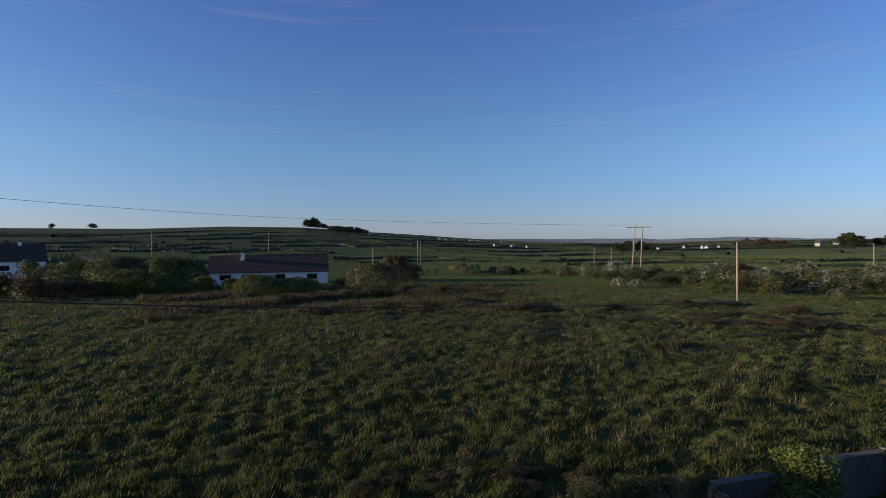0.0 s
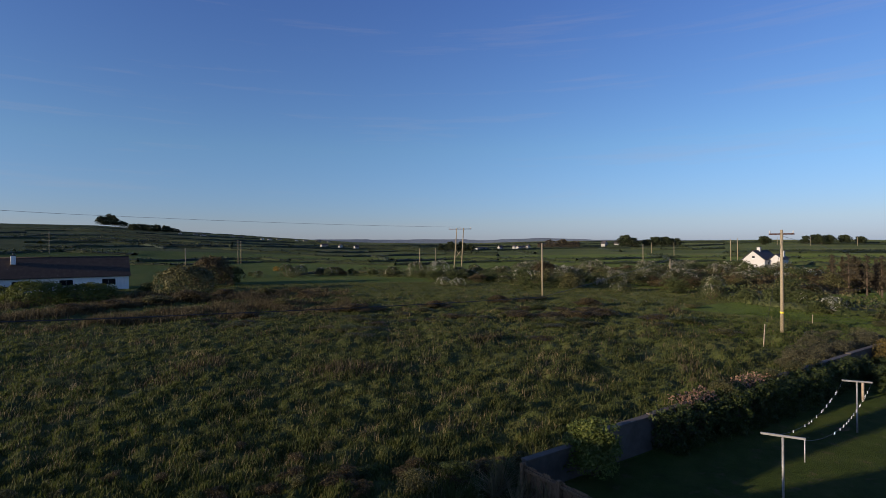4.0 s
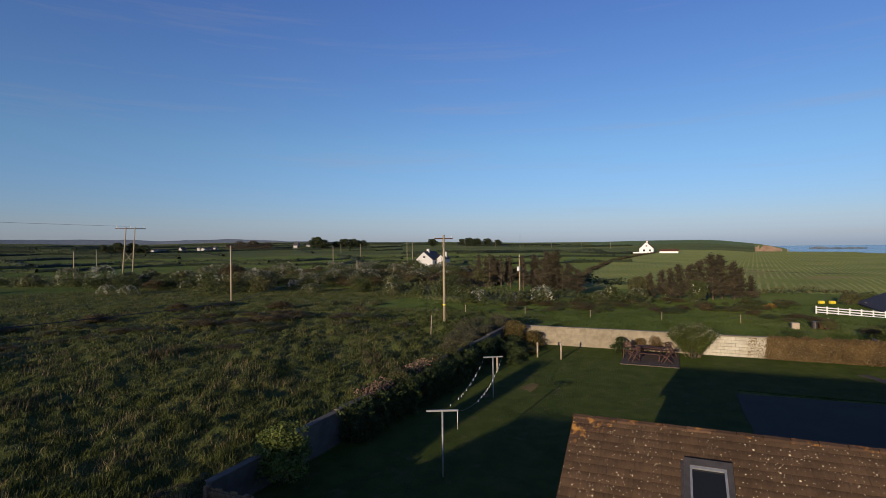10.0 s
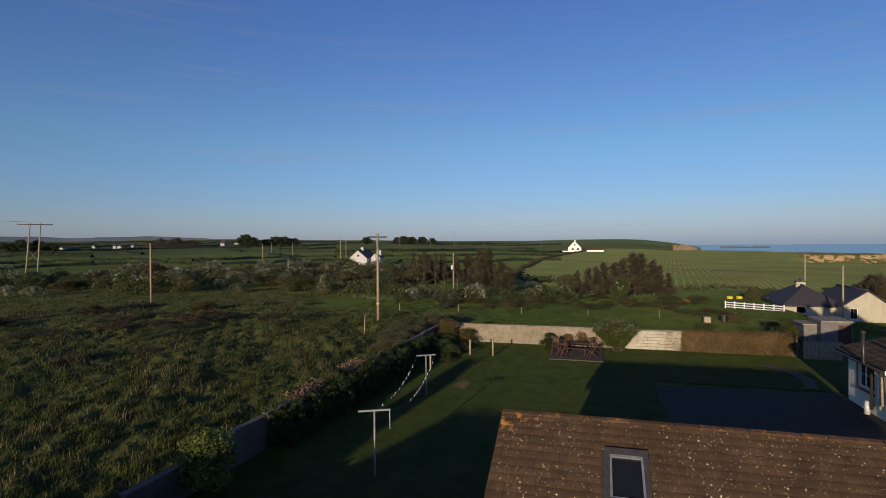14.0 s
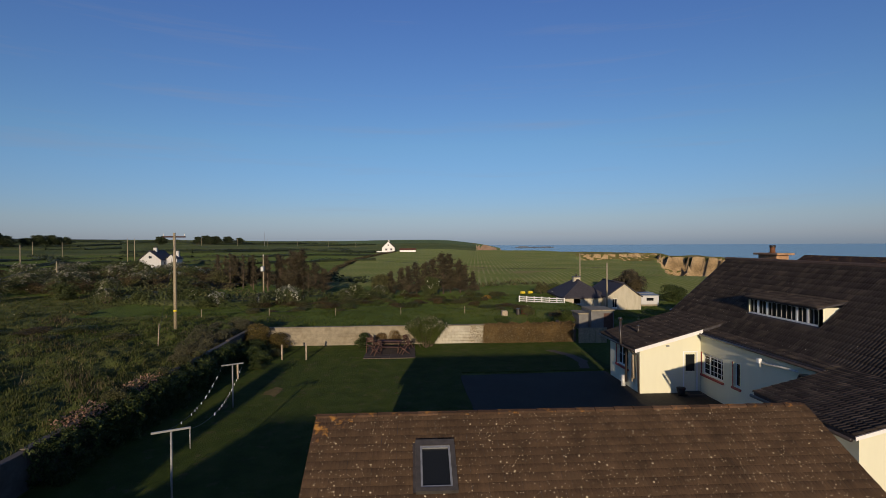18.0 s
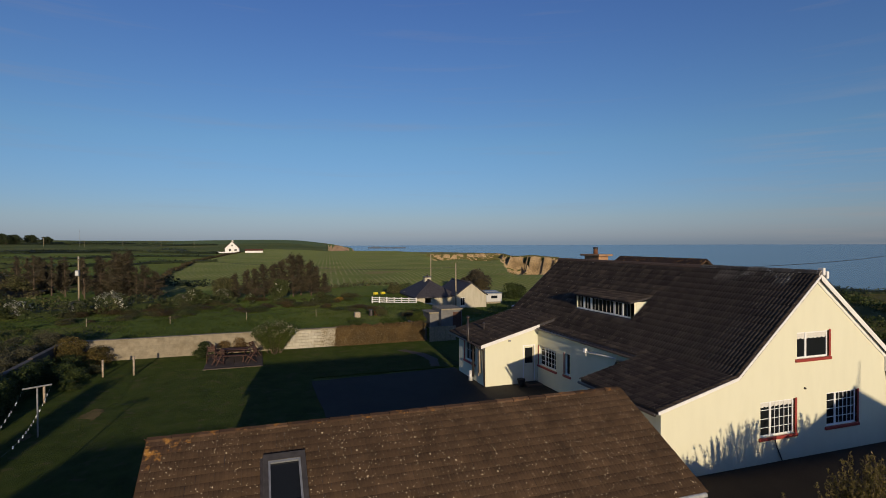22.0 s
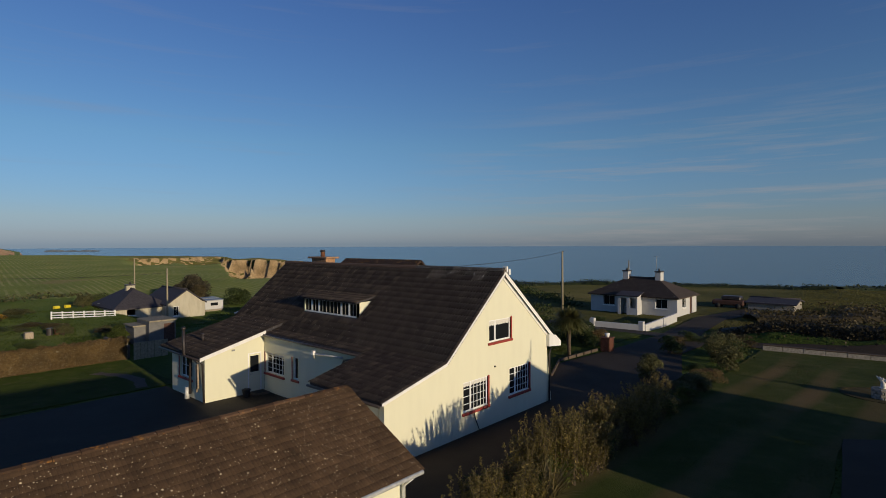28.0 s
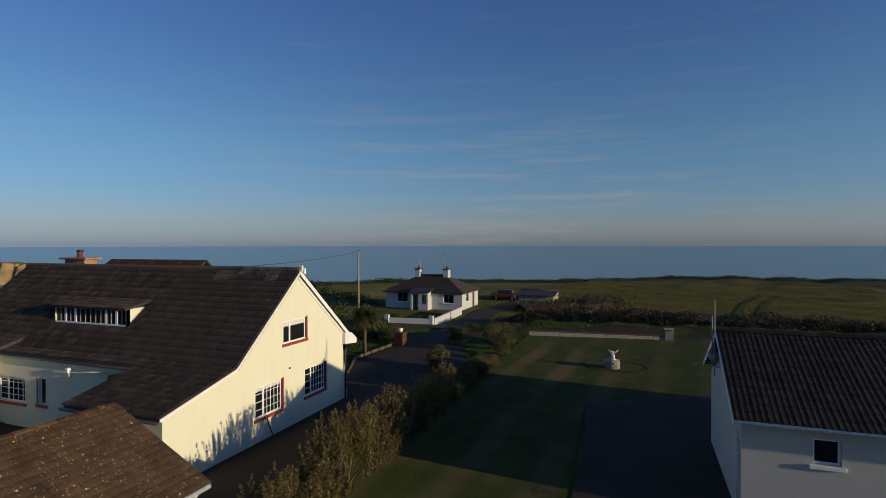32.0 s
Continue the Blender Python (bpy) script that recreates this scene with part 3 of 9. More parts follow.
def tile_data(kind, w, l, mat):
    """One roof tile, local x across, y down the slope, z up from the roof."""
    key = (kind, round(w, 3), round(l, 3), mat.name)
    if key in TILE_CACHE:
        return TILE_CACHE[key]
    if kind == "roll":
        prof = [(0.0, 0.006), (0.1, 0.032), (0.22, 0.050), (0.34, 0.032), (0.44, 0.006), (0.56, 0.010), (0.64, 0.032), (0.74, 0.050), (0.86, 0.030), (0.96, 0.006), (1.0, 0.006)]
    elif kind == "rib":
        prof = [(0.0, 0.008), (0.22, 0.006), (0.24, 0.012), (0.28, 0.006), (0.72, 0.006), (0.74, 0.012), (0.78, 0.006), (1.0, 0.008)]
    else:
        prof = [(0.0, 0.012), (0.06, 0.009), (0.46, 0.008), (0.5, 0.013), (0.54, 0.008), (0.94, 0.009), (1.0, 0.012)]
    v, f = [], []
    n = len(prof)
    for y, lift in ((0.0, 0.0), (l * 1.06, 0.009 if kind == "flat" else 0.028)):
        for px, pz in prof:
            v.append((px * w * 0.997, y, pz + lift))
    for px, pz in prof:
        v.append((px * w * 0.997, l * 1.06, pz - 0.012))
    for i in range(n - 1):
        f.append((i, i + 1, n + i + 1, n + i))
        f.append((n + i, n + i + 1, 2 * n + i + 1, 2 * n + i))
    TILE_CACHE[key] = fast_mesh("roof_tile", v, [q[::-1] for q in f], mat)
    return TILE_CACHE[key]


def tile_slope(parent, m, width, length, tw, tl, kind, mat, near, keep=None, jitter=0.004):
    """Lay tiles on the slope with frame m (x along the eave, y down from the ridge, z out). near(x, y): which are parts of their own."""
    rng = random.Random(7)
    data = tile_data(kind, tw, tl, mat)
    co = np.zeros(len(data.vertices) * 3, np.float32)
    data.vertices.foreach_get("co", co)
    co = co.reshape(-1, 3)
    fa = np.array([p.vertices[:] for p in data.polygons])
    vs, fs, k = [], [], 0
    nx, ny = int(round(width / tw)), int(round(length / tl))
    for j in range(ny):
        for i in range(nx):
            x, y = i * tw, j * tl
            if keep and not keep(x + tw / 2, y + tl / 2):
                continue
            tilt = Matrix.Translation((x + rng.uniform(-jitter, jitter), y + rng.uniform(-jitter, jitter), rng.uniform(0, 0.004)))
            tilt = tilt @ Matrix.Rotation(rng.uniform(-0.008, 0.008), 4, "Z")
            if near(x, y):
                ob = new("roof_tile", data)
                ob.parent = parent
                ob.matrix_basis = m @ tilt
            else:
                mm = np.array(m @ tilt)
                vs.append(co @ mm[:3, :3].T + mm[:3, 3])
                fs.append(fa + k)
                k += len(co)
    if vs:
        me = fast_mesh("roof_tiling", np.concatenate(vs), np.concatenate(fs), mat)
        tagged(put("roof_tiling", me, mat, parent), kind="stuff")


def slope_frame(ridge_start, along, down):
    """Frame of a roof slope: origin at the ridge, x along it, y down the slope."""
    x, y = Vector(along).normalized(), Vector(down).normalized()
    z = x.cross(y)
    if z.z < 0:
        z = -z
    m = Matrix((x, y, z)).transposed().to_4x4()
    m.translation = Vector(ridge_start)
    return m


def leaf_cloud(name, pts, nrm, size, mat, rng, aspect=0.55):
    """A quad leaf at each point."""
    n = len(pts)
    a = np.cross(nrm, rng.normal(size=(n, 3)))
    a /= np.linalg.norm(a, axis=1)[:, None] + 1e-9
    b = np.cross(nrm, a)
    b /= np.linalg.norm(b, axis=1)[:, None] + 1e-9
    s = np.asarray(size).reshape(-1, 1) * np.ones((n, 1))
    v = np.stack([pts - a * s * 0.5, pts + b * s * aspect * 0.5, pts + a * s * 0.5, pts - b * s * aspect * 0.5], 1).reshape(-1, 3)
    f = np.arange(4 * n).reshape(-1, 4)
    return fast_mesh(name, v, f, mat)


def unit(rng, n):
    d = rng.normal(size=(n, 3))
    return d / np.linalg.norm(d, axis=1)[:, None]


def crown_points(rng, blobs, per):
    """Points and normals on an uneven crown made of blobs (x, y, z, rx, rz)."""
    P, N = [], []
    for x, y, z, rx, rz in blobs:
        d = unit(rng, per)
        d[:, 2] = np.where(d[:, 2] < -0.35, -d[:, 2], d[:, 2])
        k = rng.uniform(0.62, 1.08, (per, 1)) ** 0.7
        P.append(np.array([x, y, z]) + d * k * np.array([rx, rx, rz]))
        N.append(d + 0.8 * rng.normal(size=(per, 3)))
    P, N = np.concatenate(P), np.concatenate(N)
    return P, N / np.linalg.norm(N, axis=1)[:, None]


def blob_set(rng, n, width, height, low=0.08):
    out = []
    for _ in range(n):
        a, r = rng.uniform(0, 6.283), rng.uniform(0.0, 0.36) * width
        z = rng.uniform(low, 0.78) * height * (1 - 0.5 * (r / (0.5 * width)) ** 2)
        s = rng.uniform(0.16, 0.30)
        out.append((r * math.cos(a), r * math.sin(a), z, s * width, s * height * 0.9))
    return out


SHRUBS = {}


def shrub_data(kind, seed, width, height, leaves, leaf, mat, flower=None, flowers=0, nb=14, low=0.08):
    rng = np.random.default_rng(seed)
    blobs = blob_set(rng, nb, width, height, low)
    P, N = crown_points(rng, blobs, leaves // nb)
    me = leaf_cloud("foliage", P, N, rng.uniform(0.6, 1.4, len(P)) * leaf, mat, rng)
    fl = None
    if flower is not None:
        P, N = crown_points(rng, [(x, y, z + 0.03, a * 1.03, b * 1.05) for x, y, z, a, b in blobs], max(1, flowers // nb))
        k = P[:, 2] > 0.35 * height
        P, N = P[k], N[k]
        # flowers sit in patches
        c = P[rng.integers(0, len(P), 9)]
        d = np.min(np.linalg.norm(P[:, None] - c[None], axis=2), axis=1)
        k = d < 0.13 * width
        fl = leaf_cloud("blossom", P[k], N[k], rng.uniform(0.6, 1.3, k.sum()) * leaf * 0.9, flower, rng, 0.9)
    bm = bmesh.new()
    for _ in range(5):
        a = rng.uniform(0, 6.28)
        x, y = 0.05 * width * math.cos(a), 0.05 * width * math.sin(a)
        q = blobs[rng.integers(0, nb)]
        rod(bm, (x, y, -0.15), (q[0] * 0.9, q[1] * 0.9, q[2]), 0.03 * height ** 0.5, 0.012, 5)
    st = bpy.data.meshes.new("stem")
    bm.to_mesh(st)
    bm.free()
    st.materials.append(M["bark"])
    SHRUBS.setdefault(kind, []).append((me, fl, st))


def dome_data(kind, seed, width, height, leaves, leaf, mat, flower=None, share=0.0):
    """A dense rounded bush: leaves all over a lumpy dome."""
    rng = np.random.default_rng(seed)
    a, u = rng.uniform(0, 6.283, leaves), rng.uniform(0.0, 1.0, leaves) ** 0.8
    ph = rng.uniform(0, 6.283, 6)
    lump = 1 + 0.07 * np.sin(3 * a + ph[0] + 2 * u) + 0.06 * np.sin(5 * a + ph[1] - 5 * u) + 0.05 * np.sin(9 * a + ph[2] + 9 * u) + 0.04 * np.sin(14 * a + ph[3] - 13 * u)
    e = u * 1.5708
    r = 0.5 * width * np.cos(e) ** 0.62 * lump
    P = np.stack([r * np.cos(a), r * np.sin(a), height * np.sin(e) ** 0.85 * (0.94 + 0.6 * (lump - 1))], 1)
    N = np.stack([np.cos(a) * np.cos(e), np.sin(a) * np.cos(e), np.sin(e) + 0.1], 1)
    P = P - N * (rng.exponential(0.045, leaves) * width)[:, None] * 0.6 + rng.normal(0, 0.012 * width, (leaves, 3))
    P[:, 2] = np.maximum(P[:, 2], 0.02)
    N = N + 0.55 * rng.normal(size=(leaves, 3))
    N /= np.linalg.norm(N, axis=1)[:, None]
    fl = None
    k = np.zeros(leaves, bool)
    if flower is not None:
        k = (np.sin(4 * a + ph[4]) + np.sin(7 * a + 6 * u + ph[5]) + 1.4 * u + rng.normal(0, 0.5, leaves) > 2.2 - 2.4 * share) & (u > 0.12)
        fl = leaf_cloud("blossom", P[k] + N[k] * 0.03, N[k], rng.uniform(0.5, 1.1, k.sum()) * leaf, flower, rng, 0.9)
    k = ~k
    me = leaf_cloud("foliage", P[k], N[k], rng.uniform(0.6, 1.4, k.sum()) * leaf, mat, rng)
    bm = bmesh.new()
    for i in range(5):
        rod(bm, (0.05 * width * math.cos(i * 1.3), 0.05 * width * math.sin(i * 1.3), -0.15), (0.3 * width * math.cos(i * 1.3), 0.3 * width * math.sin(i * 1.3), 0.6 * height), 0.03 * height ** 0.5, 0.012, 5)
    st = bpy.data.meshes.new("stem")
    bm.to_mesh(st)
    bm.free()
    st.materials.append(M["bark"])
    SHRUBS.setdefault(kind, []).append((me, fl, st))


def shrub(kind, x, y, z, size=1.0, tall=1.0, label="", category="shrub", group="", name="shrub", pick=None):
    r = random.Random(int(x * 131 + y * 977))
    me, fl, st = SHRUBS[kind][r.randrange(len(SHRUBS[kind])) if pick is None else pick]
    ob = thing(name, label, category, group, (x, y, z), r.uniform(0, 360))
    ob.scale = (size, size, size * tall)
    put("foliage", me, None, ob)
    if fl:
        put("blossom", fl, None, ob, "white blossom" if fl.materials[0] is M["blossom"] else "")
    put("stem", st, None, ob)
    return ob


# ---------------------------------------------------------------- land and sea
SEA_Z = -15.0
SKY_AZ = [-260, -200, -146, -122, -121, -114, -107, -100.2, -99.4, -98.5, -97, -94, -92, -88, -83, -75, -66, -57, -51, -44, -38, -32, -25, -18, -10, -1, 6.5, 14, 24, 60, 100]
SKY_EL = [1.2, 0, 0, 0, 0, 0, 0, 0, -0.45, -0.2, -0.05, 0.30, 0.38, 0.38, 0.30, 0.33, 0.50, 0.52, 0.62, 0.62, 0.50, 0.52, 0.70, 1.16, 1.70, 2.35, 2.40, 2.10, 2.00, 1.6, 1.2]
COAST_AZ = [-260, -230, -210, -200, -190, -181, -175, -163, -146, -135, -126, -121, -114, -107, -100.4, -97.2, -96.7, 100]
COAST_R = [1500, 700, 190, 152, 142, 138, 122, 120, 116, 170, 250, 330, 345, 390, 420, 440, 1550, 1500]


def smooth(a, b, v):
    t = np.clip((v - a) / (b - a), 0, 1)
    return t * t * (3 - 2 * t)


def waves(x, y, scale, seed, octaves=3):
    """Cheap smooth noise from sines, about -1 to 1."""
    r = np.random.default_rng(seed)
    out, amp, tot = 0.0, 1.0, 0.0
    for o in range(octaves):
        for _ in range(3):
            a, p = r.uniform(0, 6.283), r.uniform(0, 6.283)
            k = 6.283 / scale * 2 ** o * r.uniform(0.7, 1.4)
            out = out + amp * np.sin(k * (x * math.cos(a) + y * math.sin(a)) + p + 1.3 * np.sin(0.5 * k * (y * math.cos(a) - x * math.sin(a)) + p * 2))
        tot += 3 * amp * 0.6
        amp *= 0.55
    return out / tot


def land(x, y):
    """Height of the ground."""
    x, y = np.asarray(x, float), np.asarray(y, float)
    r = np.hypot(x, y) + 1e-6
    az = np.degrees(np.arctan2(-x, y))
    az = np.where(az > 100, az - 360, az)
    el = np.interp(az, SKY_AZ, SKY_EL)
    rs = np.interp(az, [-260, -100.2, -99.8, -84, -78, 100], [600, 600, 1480, 1480, 1000, 1000])
    inland = smooth(-104, -99.6, az) + smooth(-150, -260, az) * 0.0
    top = (7.6 + rs * np.tan(np.radians(el))) * inland
    t = np.clip((r - 130) / (rs - 130), 0, 1)
    z = top * t ** 1.25
    z = z + waves(x, y, 260, 5, 2) * 0.8 * smooth(180, 420, r) * inland * (1 - smooth(0.7, 1, t))
    # past the skyline the land falls away slowly
    z = z - np.clip(r - rs, 0, None) * 0.03 * inland
    # the seaward side lies a little lower, and the farm lies in a dip
    z = z - 0.75 * smooth(-40, -56, y) * smooth(70, 40, x)
    z = z - 1.4 * smooth(47, 66, x) * smooth(-18.5, -25, y) * (1 - smooth(88, 150, r))
    # crop field, rising slightly to its far edge
    z = z + 1.0 * smooth(150, 380, r) * smooth(-123, -118, az) * (1 - smooth(-101, -99.6, az))
    # the cove: ground falls towards it, bare clay on the far side
    right = smooth(-115.0, -116.5, az)
    cove = np.maximum(right * 1.15, 0.42 * smooth(-106.5, -108.5, az) * (0.75 + 0.4 * waves(x, y, 30, 13, 2))) * smooth(-128, -123, az)
    ribs = np.abs(waves(x, y, 26, 11, 2)) * 12 + np.abs(waves(x, y, 9.5, 12, 2)) * 4.5
    lip = 297 + 7 * waves(x, y, 62, 10, 2) + ribs + 22 * (1 - right)
    scree = smooth(lip - 15 - 6 * waves(x, y, 31, 4, 2), lip - 1, r)
    face = smooth(lip - 1.5, lip + 3, r)
    z = z - cove * 12.5 * smooth(215 - 95 * right, 284 + 14 * (1 - right), r) * (1 - 0.42 * scree - 0.58 * face)
    z = z + np.clip(cove, 0, 1) * smooth(lip - 2, lip + 6, r) * (0.1 + 0.45 * waves(x, y, 44, 9, 2) - 1.5 * right)
    # the crop field keeps one even far edge towards the headland
    wz = smooth(-106, -103.5, az) * (1 - smooth(-97.0, -96, az)) * (1 - smooth(440, 480, r))
    z = z * (1 - wz) + 1.7 * smooth(150, 420, r) * wz
    # meadow tussocks
    meadow = smooth(12.6, 15, y) * (1 - smooth(105, 130, r)) * smooth(64, 50, x)
    z = z + meadow * (0.16 * waves(x, y, 1.9, 21, 2) + 0.16 * waves(x, y, 7, 22, 2) + 0.10)
    far = (1 - meadow) * smooth(14, 20, y) * (1 - smooth(200, 320, r))
    z = z + far * 0.06 * waves(x, y, 3.1, 24, 2)
    # bank along the seaward lane
    bank = smooth(-48.5, -50, y) * (1 - smooth(-54, -60, y)) * smooth(13, 10, x)
    z = z + bank * (0.95 + 0.2 * waves(x, y, 5, 31, 2))
    coastal = smooth(-55, -75, y) * smooth(16, 8, x)
    z = z + coastal * 0.12 * waves(x, y, 9, 33, 2) + 0.5 * coastal * smooth(-95, -118, y) * (waves(x, y, 17, 35, 2) * 0.6 + 0.3)
    # down the cliff into the sea
    coast = np.interp(az, COAST_AZ, COAST_R) + 4 * waves(x, y, 40, 41, 3)
    z = z + (-21 - z) * smooth(0, 10, r - coast)
    # the far headland across the bay
    head = smooth(-99.7, -99.4, az) * (1 - smooth(-96.2, -95.8, az)) * smooth(1415, 1450, r + 20 * waves(x, y, 90, 45, 2)) * (1 - smooth(1560, 1600, r))
    z = np.maximum(z, -21 + head * (28.6 + 1480 * np.tan(np.radians(np.interp(az, [-99.8, -99.3, -98.5, -97.2, -95.8], [-0.86, -0.55, -0.36, -0.10, 0.1])))))
    return z


def land_z(x, y):
    return float(land(np.array([x]), np.array([y]))[0])


def build_ground():
    rad = [0.0, 0.02, 0.6, 1.3]
    r = 2.0
    while r < 1700:
        rad.append(r)
        r += max(0.28, 0.011 * r) if r < 120 else (4.0 if r < 272 else (1.1 if r < 336 else (6 if r < 460 else (0.035 * r if r < 1360 else 9))))
    rad = np.array(rad + [1720, 2600, 4800])
    na = 1000
    ang = np.linspace(0, 2 * math.pi, na, endpoint=False)
    R, A = np.meshgrid(rad[1:], ang, indexing="ij")
    X, Y = -R * np.sin(A) + 0.05 * np.exp(-R * R / 4), R * np.cos(A)
    Z = land(X, Y)
    V = np.concatenate([[[0, 0, land_z(0, 0.01)]], np.stack([X, Y, Z], -1).reshape(-1, 3)])
    nr = len(rad) - 1
    i, j = np.meshgrid(np.arange(nr - 1), np.arange(na), indexing="ij")
    a = 1 + i * na + j
    b = 1 + i * na + (j + 1) % na
    F = np.stack([a, b, b + na, a + na], -1).reshape(-1, 4)[:, ::-1]
    me = fast_mesh("ground", V, F, None, True)
    c = V[F].mean(1)
    x, y, z = c[:, 0], c[:, 1], c[:, 2]
    rr = np.hypot(x, y)
    az = np.degrees(np.arctan2(-x, y))
    az = np.where(az > 100, az - 360, az)
    e1, e2 = V[F[:, 1]] - V[F[:, 0]], V[F[:, 3]] - V[F[:, 0]]
    nrm = np.cross(e1, e2)
    steep = np.abs(nrm[:, 2]) / (np.linalg.norm(nrm, axis=1) + 1e-9)
    order = ["rough_ground", "pasture", "crop", "coast_grass", "soil", "far_field", "far_hill", "far_cliff"]
    for k in order:
        me.materials.append(M[k])
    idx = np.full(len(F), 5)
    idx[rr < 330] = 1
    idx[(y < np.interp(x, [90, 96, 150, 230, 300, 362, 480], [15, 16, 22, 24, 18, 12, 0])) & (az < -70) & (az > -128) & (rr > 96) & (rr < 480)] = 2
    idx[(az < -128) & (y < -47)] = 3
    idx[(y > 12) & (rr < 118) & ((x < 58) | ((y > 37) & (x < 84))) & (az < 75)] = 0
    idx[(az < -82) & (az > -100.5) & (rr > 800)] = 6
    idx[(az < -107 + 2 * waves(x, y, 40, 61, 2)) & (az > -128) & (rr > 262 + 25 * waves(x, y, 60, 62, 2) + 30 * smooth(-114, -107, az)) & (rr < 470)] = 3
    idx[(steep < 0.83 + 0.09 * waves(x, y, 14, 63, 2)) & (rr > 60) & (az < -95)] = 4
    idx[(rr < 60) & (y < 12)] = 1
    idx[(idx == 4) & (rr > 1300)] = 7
    idx[(idx == 4) & (az > -104) & (rr < 480)] = 2
    me.polygons.foreach_set("material_index", idx.astype(np.int32))
    tagged(new("ground", me), "rough meadow, pasture and crop fields rising to far hills", "ground", kind="structure")


build_ground()

sea_r = np.array([30, 100, 200, 400, 800, 1600, 3200, 4900.0])
sea_a = np.linspace(0, 2 * math.pi, 128, endpoint=False)
SR, SA = np.meshgrid(sea_r, sea_a, indexing="ij")
SV = np.stack([SR * np.cos(SA), SR * np.sin(SA), np.full_like(SR, SEA_Z)], -1).reshape(-1, 3)
si, sj = np.meshgrid(np.arange(len(sea_r) - 1), np.arange(128), indexing="ij")
sa_, sb_ = si * 128 + sj, si * 128 + (sj + 1) % 128
tagged(new("water", fast_mesh("water", SV, np.stack([sa_, sa_ + 128, sb_ + 128, sb_], -1).reshape(-1, 4), M["sea"])),
       "calm blue-grey sea running out to a hazy horizon", "sea", kind="structure")

# low hills beyond the fields, distance haze put into their blue colour
ra = np.radians(np.linspace(-16, -72, 113))
rd = np.degrees(ra)
r_el = np.interp(rd, [-72, -60, -52, -44, -38, -33, -28, -22, -16], [0.38, 0.54, 0.72, 0.93, 0.86, 0.94, 0.97, 1.02, 1.0]) + 0.06 * waves(rd * 40, rd * 0, 150, 91, 3)
RV = []
for rr_, k_ in ((4300, -0.3), (4450, 0.55), (4600, 1.0), (4780, 0.4)):
    top_ = 7.6 + 4600 * np.tan(np.radians(r_el))
    RV.append(np.stack([-rr_ * np.sin(ra), rr_ * np.cos(ra), top_ * k_ - 30 * (1 - k_)], -1))
RV = np.concatenate(RV)
ri, rj = np.meshgrid(np.arange(3), np.arange(112), indexing="ij")
q_ = ri * 113 + rj
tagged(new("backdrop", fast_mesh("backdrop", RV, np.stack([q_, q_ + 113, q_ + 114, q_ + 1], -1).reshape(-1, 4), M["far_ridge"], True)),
       "low hills beyond the inland fields, coloured a hazy blue-grey", "hills", kind="structure")
# rock stacks off the headland, in the same haze-blue colour
for a_, w_, h_ in ((-101.8, 62, 7.5), (-103.0, 46, 5), (-104.2, 64, 5.5)):
    bm = bmesh.new()
    bmesh.ops.create_icosphere(bm, subdivisions=3, radius=1.0)
    for v in bm.verts:
        n_ = float(waves(np.array([v.co.x * 30]), np.array([v.co.y * 30 + v.co.z * 20]), 24, int(w_), 3)[0])
        v.co = v.co * (1 + 0.22 * n_)
    bmesh.ops.transform(bm, matrix=pose(-2300 * math.sin(radians(a_)), 2300 * math.cos(radians(a_)), SEA_Z, 0, 0, a_) @ Matrix.Diagonal((w_ / 2, 14, h_, 1)), verts=bm.verts[:])
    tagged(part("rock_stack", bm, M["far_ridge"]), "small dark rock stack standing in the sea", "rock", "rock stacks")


def flat_patch(name, outline, z, mat, label, category, step=0.9, wob=0.0, seed=3):
    """A thin sheet with the given outline, its edge slightly uneven."""
    rng = random.Random(seed)
    pts = []
    outline = [(x * 1.021, y * 1.021) if y < -20 else (x, y) for x, y in outline]
    for i, (x0, y0) in enumerate(outline):
        x1, y1 = outline[(i + 1) % len(outline)]
        n = max(1, int(math.hypot(x1 - x0, y1 - y0) / step))
        for k in range(n):
            pts.append((x0 + (x1 - x0) * k / n + rng.uniform(-wob, wob), y0 + (y1 - y0) * k / n + rng.uniform(-wob, wob)))
    bm = bmesh.new()
    slab_mesh(bm, pts, [], 0.05, Matrix.Translation((0, 0, z)))
    ob = part(name, bm, mat)
    return tagged(ob, label, category, kind="structure")


flat_patch("lawn_back", [(10, 11.9), (41, 11.9), (41, -12), (31, -12), (31, -2.8), (9, -2.8), (9, 4), (5, 8)], 0.045, M["lawn"],
           "mown green back lawn with worn patches", "lawn", wob=0.06)
for nx_, ny_, nr_, ns_q in ((27.6, 7.2, 0.75, 5), (25.2, 8.9, 0.35, 6)):
    tagged(flat_patch("bare_patch", [(nx_ + nr_ * (1 + 0.4 * math.cos(k * 2.1)) * math.cos(k * 0.628), ny_ + 0.6 * nr_ * math.sin(k * 0.628)) for k in range(10)], 0.05, M["earth"], "worn bare patch in the lawn", "ground", 0.15, 0.07, ns_q), "worn bare patch in the lawn", "ground", kind="structure")
flat_patch("drive_back", [(14, -2.8), (30.2, -2.7), (30.6, -11.3), (26, -11.6), (26, -14.6), (13.6, -14.8)], 0.06, M["tarmac_yard"],
           "dark tarmac yard behind the house", "driveway", wob=0.04)
flat_patch("drive", [(8.9, 2.0), (14, 2.0), (14, -22.3), (15.5, -26), (17.0, -29.6), (16.4, -36), (16.0, -45.5), (11.8, -45.5), (12.2, -38), (9.6, -30), (8.6, -12)],
           0.055, M["tarmac"], "dark tarmac drive beside the gable", "driveway", wob=0.05)
